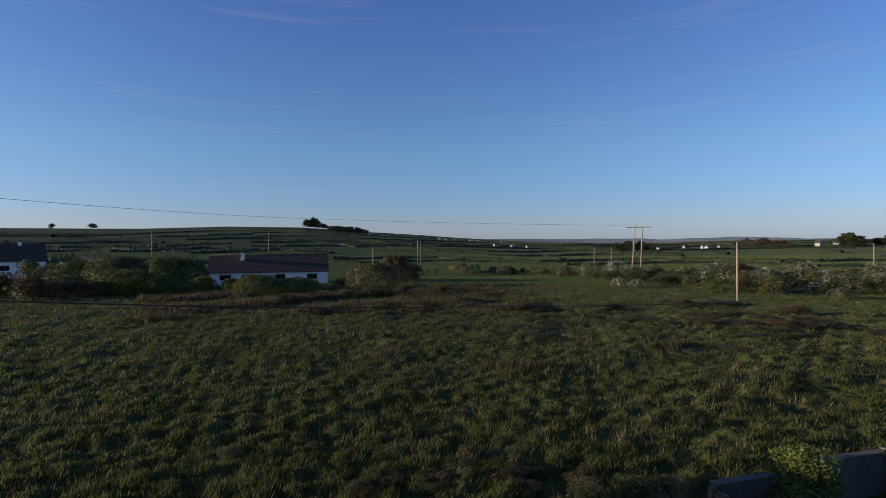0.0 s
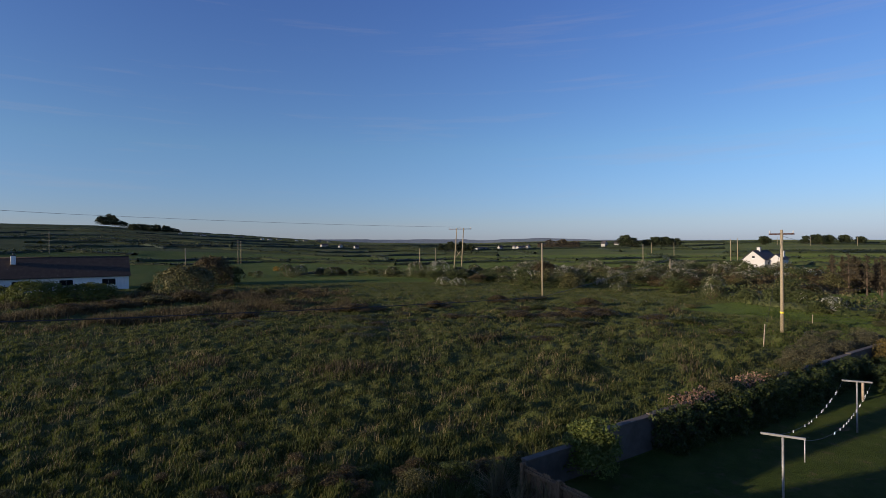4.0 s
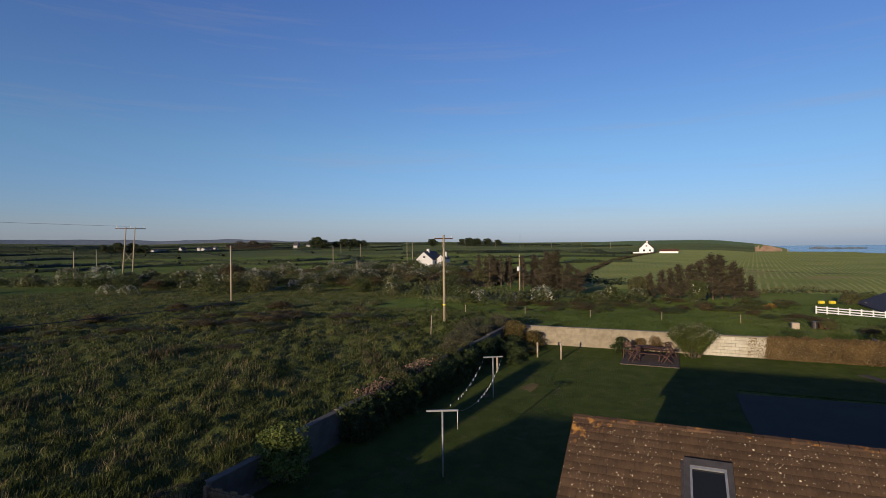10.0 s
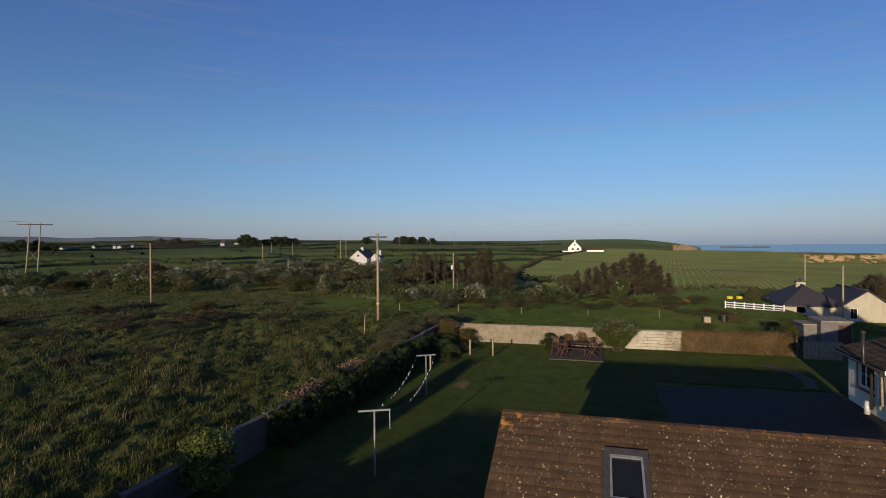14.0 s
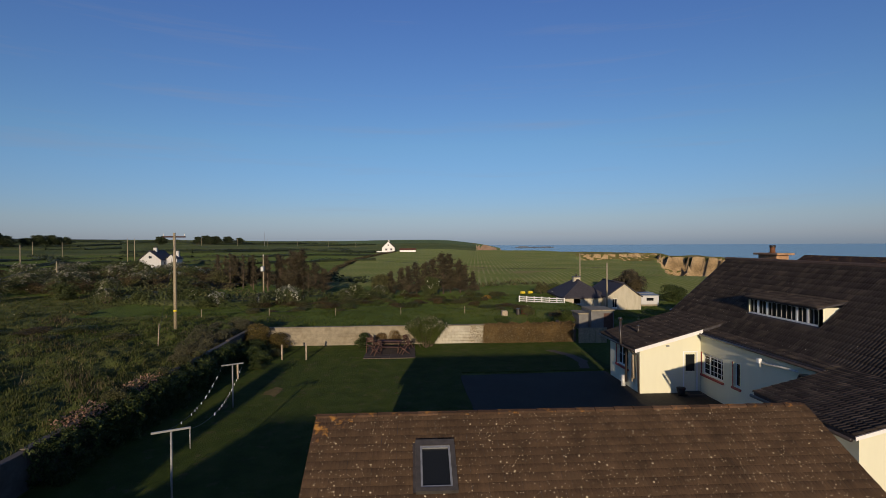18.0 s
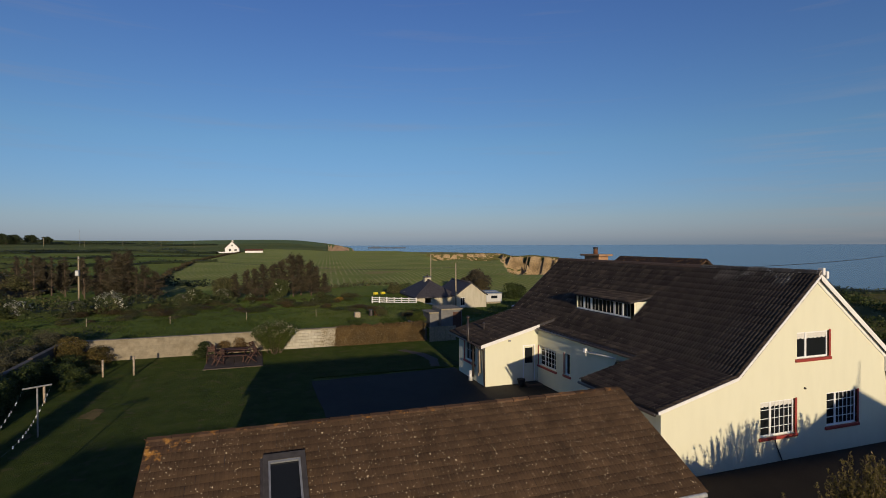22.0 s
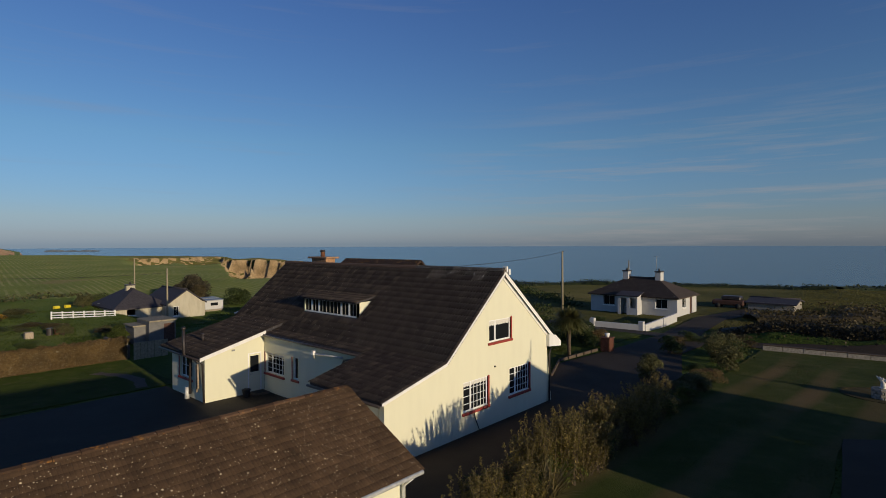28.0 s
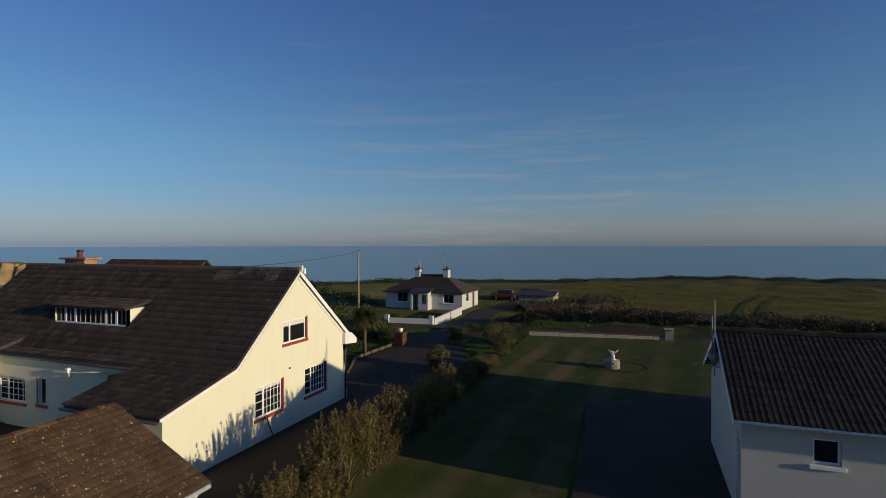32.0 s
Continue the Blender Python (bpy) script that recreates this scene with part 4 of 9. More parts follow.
flat_patch("lawn_side", [(8.5, -11), (8.4, -43.6), (-6, -46), (-20, -47.5), (-20, -29), (-3.5, -29), (2.2, -25.5), (1.7, -11)], 0.04, M["lawn_dry"],
           "mown lawn with dry brown stripes", "lawn", wob=0.05)
flat_patch("drive_side", [(1.75, -8), (1.72, -20), (2.2, -25.4), (-1, -27.9), (-3.6, -28.95), (-14, -29), (-14, -8)], 0.05, M["tarmac"],
           "dark tarmac beside the neighbouring house", "driveway", wob=0.03)
flat_patch("lawn_front", [(14.0, -22.6), (36, -22.6), (36, -44), (17.2, -44), (17.4, -36), (17.2, -29.6), (15.4, -26)], 0.035, M["lawn"],
           "front lawn beside the drive", "lawn", wob=0.06)


def ribbon(name, pts, width, mat, label, category, lift=0.06):
    """A strip that follows the ground."""
    V, F = [], []
    dense = []
    for (x0, y0), (x1, y1) in zip(pts, pts[1:]):
        n = max(2, int(math.hypot(x1 - x0, y1 - y0) / 1.5))
        dense += [(x0 + (x1 - x0) * k / n, y0 + (y1 - y0) * k / n) for k in range(n)]
    dense.append(pts[-1])
    for i, (x, y) in enumerate(dense):
        a, b = dense[max(0, i - 1)], dense[min(len(dense) - 1, i + 1)]
        d = Vector((b[0] - a[0], b[1] - a[1], 0)).normalized()
        n = Vector((-d.y, d.x, 0)) * width / 2
        for s in (-1, -0.3, 0.3, 1):
            q = (x + n.x * s, y + n.y * s)
            V.append((q[0], q[1], land_z(*q) + lift))
    for i in range(len(dense) - 1):
        for k in range(3):
            a = i * 4 + k
            F.append((a, a + 1, a + 5, a + 4))
    return tagged(new(name, fast_mesh(name, V, F, mat)), label, category, kind="structure")


ribbon("road", [(-60, -56.5), (-20, -50.2), (9.5, -47.2), (17, -47.5), (36, -50), (70, -50)], 3.2, M["tarmac"], "narrow lane of worn tarmac", "road")
flat_patch("path", [(36.9, -9.3), (35.2, -10.2), (33.2, -10.5), (31.4, -10.0), (31.3, -10.7), (33.2, -11.1), (35.4, -10.8), (37.0, -9.9)], 0.056, M["slab"], "broken concrete path in the lawn", "path", 0.4, 0.08)
for o_ in (0.0, 2.3):
    ribbon("track", [(-9.5 - o_, -62.5), (-11.2 - o_, -72), (-14.0 - o_, -84), (-18.5 - o_, -97)], 0.7, M["rough_ground"], "wheel track worn into the coastal field", "track", 0.1)
ribbon("pavement", [(15.3, -46), (16.8, -54), (17.6, -64), (15.5, -76)], 3.0, M["tarmac"], "tarmac lane past the cottage", "road", 0.07)


# ---------------------------------------------------------------- main house
SEAWARD = 1.021                       # the seaward half of the plan, in the scale of the yard
house = thing("house", "cream rendered dormer bungalow with a dark tiled roof", "house", "", (-0.09, 0.03, 0))
house.scale = (SEAWARD, SEAWARD, SEAWARD)
GX, RY, RZ = 13.4, -18.64, 6.45        # gable plane, ridge line, ridge height
FX = 30.3                             # far gable
KY, KZ = -14.85, 3.15                 # kink of the rear slope
EY, EZ = -11.72, 2.36                 # eave of the low rear roofs
SY, SZ = -22.2, 3.35                  # seaward wall

# near gable: local x runs from the seaward side's opposite, i.e. towards -y
mg = facing(GX, 0, 0, (-1, 0))        # local x = -y
gable_pts = [(-EY - 0.12, 0), (-SY, 0), (-SY, SZ - 0.1), (-RY, RZ - 0.12), (-KY, KZ - 0.1), (-EY - 0.12, EZ - 0.06)]
g_holes = [rect(15.98, 0.95, 1.58, 1.2), rect(19.12, 0.98, 1.55, 1.2), rect(17.66, 3.5, 1.55, 0.92)]
gable_pts = [(max(11.84, a), b) for a, b in gable_pts]
panel("wall", gable_pts, g_holes, 0.3, mg, M["render"], house)
for (wx, wy, ww, wh), bars, rws, cur in (((15.98, 0.95, 1.58, 1.2), 5, 3, 0.16), ((19.12, 0.98, 1.55, 1.2), 5, 3, 0.0)):
    w = window(house, mg, wx, wy, ww, wh, bars, rws, M["red"], None, cur, 1, 0.05, 0.32)
    bm = bmesh.new()
    box(bm, wx + ww, wx + ww + 0.09, wy - 0.02, wy + wh + 0.02, -0.08, 0.03, 0.005, mg)
    part("reveal", bm, M["red"], w, "red-brown painted reveal")
w = window(house, mg, 17.66, 3.5, 1.55, 0.92, 1, 0, M["red"], None, 0.2, 1, 0.05, 0.31)
bm = bmesh.new()
box(bm, 17.66 + 1.55, 17.66 + 1.63, 3.48, 4.46, -0.08, 0.03, 0.005, mg)
part("reveal", bm, M["red"], w, "red-brown painted reveal")
# flared foot of the seaward corner
bm = bmesh.new()
slab_mesh(bm, [(22.2, 0), (22.62, 0.02), (22.2, 2.75)], [], 0.28, mg)
part("buttress", bm, M["render"], house)
# far gable and the seaward and rear walls
mf = facing(FX - 0.0, 0, 0, (1, 0))
panel("wall", [(SY, 0), (EY, 0), (EY, EZ - 0.06), (KY, KZ - 0.1), (RY, RZ - 0.12), (SY, SZ - 0.1)], [], 0.3, mf, M["render"], house)
ms = facing(0, SY, 0, (0, -1))
panel("wall", rect(GX + 0.3, 0, FX - GX - 0.6, 2.8), [rect(16, 0.9, 2.2, 1.2), rect(20.6, 0.05, 1.1, 2.05), rect(24, 0.9, 2.4, 1.2)], 0.3, ms, M["render"], house)
for wx, ww in ((16, 2.2), (24, 2.4)):
    window(house, ms, wx, 0.9, ww, 1.2, 3, 0, M["red"])
bm = bmesh.new()
box(bm, 20.62, 21.68, 0.05, 2.08, -0.16, -0.1, 0.01, ms)
part("door", bm, M["red"], house, "red-brown front door")
# recessed rear wall between the two low wings
BY, WX = -14.2, 25.4                  # recessed wall, side wall of the far wing
mr = facing(0, BY, 0, (0, 1))         # local x = -x
r_wins = ((-25.26, 1.03, 1.74, 1.05), (-22.72, 1.08, 0.48, 1.08), (-19.25, 1.05, 1.5, 1.12))
panel("wall", rect(-25.38, 0, 8.23, 3.02), [rect(*q) for q in r_wins], 0.3, mr, M["render"], house)
window(house, mr, *r_wins[0], 4, 3, M["red"], None, 0.12, 1, split=0.3)
window(house, mr, *r_wins[1], 0, 0, M["red"])
window(house, mr, *r_wins[2], 4, 2, M["red"], None, 0, 2)
for xa_, za_, zb_ in ((-25.26, 1.03, 2.08), (-22.72, 1.08, 2.16)):
    bm = bmesh.new()
    box(bm, xa_ - 0.085, xa_ - 0.004, za_, zb_, -0.09, 0.012, 0.004, mr)
    part("reveal", bm, M["red"], house, "red-brown painted reveal")
# far wing
mw = facing(WX, 0, 0, (-1, 0))
panel("wall", [(11.12, 0), (14.2, 0), (14.2, 3.12), (11.12, 2.28)], [rect(13.36, 0.1, 0.62, 1.92)], 0.3, mw, M["render"], house)
bm = bmesh.new()
box(bm, 13.38, 13.96, 0.11, 2.01, -0.07, -0.02, 0.006, mw)
back_door = part("back_door", bm, M["render"], house, "white back door with a dark upper pane")
bm = bmesh.new()
box(bm, 13.44, 13.90, 1.12, 1.94, -0.022, -0.012, 0.004, mw)
part("pane", bm, M["glass"], back_door)
rodded("door_handle", [(WX - 0.0, -13.43, 1.02), (WX - 0.0, -13.55, 1.02)], 0.014, M["grey_metal"], back_door)
bm = bmesh.new()
slab_mesh(bm, [(13.30, 0.0), (13.36, 0.0), (13.36, 2.04), (13.98, 2.04), (13.98, 0.0), (14.04, 0.0), (14.04, 2.1), (13.30, 2.1)], [], 0.06, mw @ Matrix.Translation((0, 0, 0.015)))
part("door_frame", bm, M["upvc"], house)
boxed("doorstep", WX - 0.75, WX - 0.02, -14.1, -13.2, 0.0, 0.15, M["slab"], house, "worn concrete doorstep", 0.02)
boxed("doormat", WX - 0.62, WX - 0.12, -13.95, -13.4, 0.152, 0.17, M["black_rubber"], house, "dark rubber doormat", 0.005)
bm = bmesh.new()
box(bm, 12.45, 12.6, 2.34, 2.42, 0.0, 0.06, 0.01, mw)
part("vent", bm, M["grey_metal"], house)
mb = facing(0, -11.12, 0, (0, 1))
panel("wall", rect(-29.25, 0, 3.55, 2.3), [rect(-28.3, 0.95, 1.5, 1.15)], 0.3, mb, M["render"], house)
window(house, mb, -28.3, 0.95, 1.5, 1.15, 2, 1, M["red"], None, 0, 1)
bm = bmesh.new()
box(bm, -28.4, -28.31, 0.9, 2.12, -0.08, 0.02, 0.004, mb)
part("reveal", bm, M["red"], house, "red-brown painted reveal")
panel("wall", rect(-13.68 - 3.4, 0, 3.4, 2.3), [], 0.3, facing(0, -11.84, 0, (0, 1)), M["render"], house)
panel("wall", [(-14.2, 0), (-12.0, 0), (-12.0, 2.36), (-14.2, 2.95)], [], 0.3, facing(17.15, 0, 0, (1, 0)), M["render"], house)
panel("wall", [(-18, 0), (-11.4, 0), (-11.4, 2.28), (-18, 3.0)], [], 0.3, facing(29.3, 0, 0, (1, 0)), M["render"], house)


def roof_board(name, a, b, c, d, thick, mat, parent, label=""):
    """A sloping slab with corners a, b, c, d."""
    bm = bmesh.new()
    n = (Vector(b) - Vector(a)).cross(Vector(d) - Vector(a)).normalized()
    if n.z < 0:
        n = -n
    lo = [bm.verts.new(Vector(p) - n * thick) for p in (a, b, c, d)]
    hi = [bm.verts.new(Vector(p)) for p in (a, b, c, d)]
    bm.faces.new(hi)
    bm.faces.new(lo[::-1])
    for i in range(4):
        bm.faces.new((lo[i], lo[(i + 1) % 4], hi[(i + 1) % 4], hi[i]))
    return part(name, bm, mat, parent, label)


X0, X1 = GX - 0.14, FX + 0.2
roof_board("roof", (X0, RY, RZ), (X1, RY, RZ), (X1, KY, KZ), (X0, KY, KZ), 0.12, M["slate"], house)
roof_board("roof", (X0, RY, RZ), (X1, RY, RZ), (X1, -23.1, 2.82), (X0, -23.1, 2.82), 0.12, M["slate"], house)
roof_board("roof", (X0, KY, KZ), (17.4, KY, KZ), (17.4, EY + 0.12, EZ), (X0, EY + 0.12, EZ), 0.12, M["slate"], house)
roof_board("roof", (17.4, KY, KZ), (25.2, KY, KZ), (25.2, -14.08, 3.05), (17.4, -14.08, 3.05), 0.1, M["slate"], house)
WT, WB = (-15.3, 3.52), (-10.8, 2.31)  # top and eave of the far wing's roof
roof_board("roof", (25.12, *WT), (29.9, *WT), (29.9, *WB), (25.12, *WB), 0.12, M["slate"], house)
# dormer: a long low window strip under a flat-pitched roof
DX0, DX1, DY = 19.9, 24.4, -15.95
md = facing(0, DY, 0, (0, 1))
dorm = thing("dormer", "", "")
dorm.parent = house
for k in ("label", "category"):
    if k in dorm:
        del dorm[k]
DZ0, DZ1 = 4.02, 4.84
panel("front", rect(-DX1, DZ0, DX1 - DX0, DZ1 - DZ0), [rect(-DX1 + 0.08, DZ0 + 0.15, DX1 - DX0 - 0.16, 0.59)], 0.12, md, M["upvc"], dorm)
nb = 14
for i in range(1, nb):
    bm = bmesh.new()
    cx = -DX1 + 0.08 + (DX1 - DX0 - 0.16) * i / nb
    hw = 0.055 if i in (2, 4, 10, 12) else 0.010
    box(bm, cx - hw, cx + hw, DZ0 + 0.15, DZ0 + 0.74, -0.09, -0.03, 0, md)
    part("glazing_bar", bm, M["upvc"] if hw > 0.02 else M["post_metal"], dorm)
bm = bmesh.new()
box(bm, -DX1 + 0.06, -DX0 - 0.06, DZ0 + 0.13, DZ0 + 0.76, -0.085, -0.075, 0, md)
part("pane", bm, M["glass"], dorm)
for sx, w_ in ((DX0, (-1, 0)), (DX1, (1, 0))):
    mm = facing(sx, 0, 0, w_)
    o = [(-DY, DZ0), (-DY + 1.0, DZ1 + 0.02), (-DY, DZ1)] if w_[0] < 0 else [(DY, DZ0), (DY, DZ1), (DY - 1.0, DZ1 + 0.02)]
    panel("cheek", o, [], 0.1, mm, M["render"], dorm)
DR, DF = (-17.08, 5.1), (DY + 0.16, 4.86)  # back and front edge of the nearly flat dormer roof
roof_board("dormer_roof", (DX0 - 0.06, *DR), (DX1 + 0.08, *DR), (DX1 + 0.08, *DF), (DX0 - 0.06, *DF), 0.07, M["slate"], dorm)

# bargeboards and soffits of the near gable
for a, b, t_ in (((-RY, RZ), (-23.1, 2.82), 0.2), ((-RY, RZ), (-KY, KZ), 0.10), ((-KY, KZ), (-EY - 0.1, EZ), 0.10)):
    ya, yb = -abs(a[0]), -abs(b[0])
    bm = bmesh.new()
    pts = [(ya, a[1] - 0.02), (yb, b[1] - 0.02), (yb, b[1] - 0.02 - t_), (ya, a[1] - 0.02 - t_)]
    slab_mesh(bm, [(-p[0], p[1]) for p in pts], [], 0.03, facing(X0 - 0.02, 0, 0, (-1, 0)))
    part("bargeboard", bm, M["white"], house, "white painted bargeboard")
bm = bmesh.new()
slab_mesh(bm, [(-RY, RZ - 0.15), (23.05, 2.72), (22.25, 2.72), (22.2, 3.2), (-RY, RZ - 0.36)], [], 0.05, facing(GX - 0.03, 0, 0, (-1, 0)))
part("soffit", bm, M["white"], house)
bm = bmesh.new()
slab_mesh(bm, [(23.22, 2.85), (22.75, 3.2), (22.15, 3.3), (22.15, 2.72), (23.22, 2.62)], [], 0.34, facing(X0 - 0.05, 0, 0, (-1, 0)))
part("eave_box", bm, M["white"], house, "white boxed eave end")
for dy_, dz_ in ((-0.02, 0.16), (-0.2, 0.04)):
    boxed("verge_end", X0 - 0.06, X0 + 0.16, RY + dy_ - 0.11, RY + dy_, RZ - 0.22 + dz_, RZ + 0.04 + dz_, M["white"], house, "white verge end block", 0.015)
for yy, zz, xa, xb in ((EY + 0.22, EZ - 0.1, X0, 17.4), (-10.72, 2.22, 25.12, 29.9), (-14.0, 2.98, 17.4, 25.2), (-23.2, 2.7, X0, X1)):
    rodded("gutter", [(xa, yy, zz), (xb, yy, zz)], 0.055, M["gutter"], house)
panel("fascia", [(10.76, 2.12), (14.15, 3.03), (14.15, 3.2), (10.76, 2.29)], [], 0.04, facing(25.09, 0, 0, (-1, 0)), M["white"], house)
rodded("downpipe", [(GX - 0.1, -22.42, 2.6), (GX - 0.1, -22.3, 2.35), (GX - 0.1, -22.28, 0.05)], 0.045, M["gutter"], house, "black downpipe")
rodded("downpipe", [(25.3, -10.75, 2.18), (25.36, -11.0, 1.95), (25.36, -11.06, 0.05)], 0.05, M["gutter"], house, "black downpipe")
rodded("downpipe", [(17.0, -14.0, 2.9), (18.5, -14.08, 2.62), (18.75, -14.12, 2.3)], 0.05, M["gutter"], house, "black downpipe")
rodded("waste_pipe", [(20.7, -14.05, 2.35), (20.7, -14.05, 2.62), (18.6, -14.05, 2.72)], 0.04, M["white_metal"], house, "pale waste pipe under the eave")
rodded("flue", [(26.75, -11.0, 0.3), (26.75, -11.0, 2.05), (26.75, -10.7, 2.3), (26.75, -10.7, 3.5)], 0.065, M["gutter"], house, "weathered twin flue pipe", 10)
rodded("flue_cap", [(26.75, -10.7, 3.5), (26.75, -10.7, 3.62)], 0.12, M["gutter"], house, "", 10, 0.08)
rodded("roof_vent", [(27.6, -12.0, 2.6), (27.6, -12.0, 2.98)], 0.06, M["gutter"], house, "", 8)
rodded("roof_vent_cap", [(27.6, -12.0, 2.98), (27.6, -12.0, 3.06)], 0.12, M["gutter"], house, "", 8, 0.05)
rodded("soil_pipe", [(25.85, -11.0, 0.7), (25.85, -11.0, 1.9), (26.6, -10.85, 2.28)], 0.06, M["pale_wood"], house, "tan plastic soil pipe")
rodded("soil_pipe", [(26.02, -11.0, 0.5), (26.02, -11.0, 1.8)], 0.05, M["pale_wood"], house, "tan plastic soil pipe")
rodded("gas_bottle", [(26.9, -10.9, 0.02), (26.9, -10.9, 0.62)], 0.12, M["white_metal"], house, "pale bottle against the wall", 12, 0.09)
# white box at the waste pipe on the rear wall
boxed("pipe_box", 20.62, 20.78, -14.08, -13.95, 2.56, 2.76, M["upvc"], house)
rodded("cable", [(13.36, -16.6, 0.85), (13.36, -16.7, 0.55), (13.36, -16.95, 0.05)], 0.02, M["gutter"], house)
boxed("vent", 13.34, 13.42, -18.06, -17.99, 2.42, 2.49, M["gutter"], house)
# plinth line of the yard walls, ridge tiles
rt = bmesh.new()
for i in range(36):
    x = X0 + i * (X1 - X0) / 36
    rod(rt, (x + 0.008, RY, RZ + 0.0), (x + (X1 - X0) / 36 - 0.008, RY, RZ + 0.0), 0.115, 0.125, 8)
part("ridge_tiling", rt, M["ridge"], house)["kind"] = "stuff"
rt = bmesh.new()
for i in range(11):
    x = X0 - 0.01 + i * (X1 - X0) / 36
    rod(rt, (x + 0.008, RY, RZ + 0.0), (x + (X1 - X0) / 36 - 0.008, RY, RZ + 0.0), 0.125, 0.135, 8)
part("ridge_tiling", rt, M["tile_pale"], house, "pale lichened ridge tiles")["kind"] = "stuff"
# chimney and the roof of the seaward wing behind the ridge
chim = bmesh.new()
box(chim, 27.95, 29.5, -20.6, -19.9, 5.0, 6.718, 0.02)
chim = part("chimney", chim, M["brick_tan"], house, "rendered chimney with a cap slab")
boxed("chimney_cap", 27.7, 29.75, -20.75, -19.75, 6.72, 6.83, M["brick_tan"], chim, "", 0.02)
rodded("chimney_pot", [(28.78, -20.25, 6.8), (28.78, -20.25, 7.14)], 0.15, M["rust"], chim, "terracotta pot", 10, 0.13)
rodded("pot_rim", [(28.78, -20.25, 7.14), (28.78, -20.25, 7.26)], 0.17, M["gutter"], chim, "dark pot rim", 10, 0.15)
roof_board("roof", (21.2, -21.6, 6.72), (28.1, -21.6, 6.72), (28.1, -19.0, 5.0), (21.2, -19.0, 5.0), 0.1, M["tile_orange"], house)
roof_board("roof", (21.2, -21.6, 6.72), (28.1, -21.6, 6.72), (28.1, -26.3, 2.9), (21.2, -26.3, 2.9), 0.1, M["tile_orange"], house)
for xx, w_ in ((22.2, (-1, 0)), (27.0, (1, 0))):
    s = 1 if w_[0] > 0 else -1
    panel("wall", [(s * -19.4, 0), (s * -26, 0), (s * -26, 2.9), (s * -21.6, 6.3), (s * -19.4, 5.0)][::s], [], 0.25, facing(xx, 0, 0, w_), M["render"], house)
panel("wall", rect(22.4, 0, 4.4, 2.95), [], 0.25, facing(0, -25.9, 0, (0, -1)), M["render"], house)

yp = thing("plant_pot", "dark glazed pot standing beside the back step", "pot", "", (25.35, -13.2, 0.06))
rodded("pot", [(0, 0, 0), (0, 0, 0.34)], 0.15, M["black_rubber"], yp, "", 14, 0.2)
rodded("rim", [(0, 0, 0.34), (0, 0, 0.39)], 0.22, M["black_rubber"], yp, "", 14, 0.22)

# ---------------------------------------------------------------- garage
garage = thing("garage", "low garage with a brown lichen-spotted tile roof", "garage")
AX, AZ, AY0, AY1 = 11.95, 3.8, 2.14, -9.17
EX, GE = 8.98, 2.3
roof_board("roof", (AX, AY0, AZ), (AX, AY1, AZ), (EX, AY1, GE), (EX, AY0, GE), 0.1, M["slate"], garage)
roof_board("roof", (AX, AY0, AZ), (AX, AY1, AZ), (2 * AX - EX, AY1, GE), (2 * AX - EX, AY0, GE), 0.1, M["slate"], garage)
panel("wall", rect(-AY0 + 0.25, 0, AY0 - AY1 - 0.5, 2.25), [rect(5.2, 0.0, 2.4, 2.1)], 0.22, facing(EX + 0.3, 0, 0, (-1, 0)), M["render"], garage)
boxed("garage_door", EX + 0.4, EX + 0.46, -7.58, -5.22, 0.0, 2.08, M["white"], garage)
panel("wall", rect(AY1 + 0.25, 0, AY0 - AY1 - 0.5, 2.25), [], 0.22, facing(2 * AX - EX - 0.3, 0, 0, (1, 0)), M["render"], garage)
for yy, w_ in ((AY0 - 0.25, (0, 1)), (AY1 + 0.25, (0, -1))):
    s = -1 if w_[1] > 0 else 1
    a_, b_ = sorted((s * (EX + 0.53), s * (2 * AX - EX - 0.53)))
    panel("wall", [(a_, 0), (b_, 0), (b_, 2.4), (s * AX, 3.68), (a_, 2.4)], [], 0.22, facing(0, yy, 0, w_), M["render"], garage)
for yy in (AY0 + 0.02, AY1 - 0.05):
    for xe in (EX, 2 * AX - EX):
        bm = bmesh.new()
        slab_mesh(bm, [(-AX, AZ - 0.03), (-xe, GE - 0.03), (-xe, GE - 0.17), (-AX, AZ - 0.17)], [], 0.03, facing(0, yy, 0, (0, 1)))
        part("bargeboard", bm, M["tile_ridge"], garage)
rodded("gutter", [(EX - 0.05, AY0, GE - 0.06), (EX - 0.05, AY1 + 0.0, GE - 0.06)], 0.055, M["white_metal"], garage, "grey gutter")
rodded("downpipe", [(EX - 0.05, AY1 + 0.35, GE - 0.1), (EX + 0.22, AY1 + 0.4, GE - 0.35), (EX + 0.22, AY1 + 0.4, 0.05)], 0.04, M["white_metal"], garage)
# skylight
SLOPE_G = Vector((EX - AX, 0, GE - AZ))
gf = slope_frame((AX, AY0, AZ), (0, -1, 0), SLOPE_G)
sky_l = thing("skylight", "", "")
for k in ("label", "category"):
    if k in sky_l:
        del sky_l[k]
sky_l.parent = garage
SKX, SKY, SKW, SKH = 2.2, 0.86, 0.82, 1.27
bm = bmesh.new()
for a in ((SKX, SKX + SKW, SKY, SKY + 0.16), (SKX, SKX + SKW, SKY + SKH - 0.1, SKY + SKH), (SKX, SKX + 0.1, SKY + 0.16, SKY + SKH - 0.1), (SKX + SKW - 0.1, SKX + SKW, SKY + 0.16, SKY + SKH - 0.1)):
    box(bm, a[0], a[1], a[2], a[3], -0.02, 0.10, 0, gf)
part("flashing", bm, M["skylight_metal"], sky_l, "dull grey metal surround")
bm = bmesh.new()
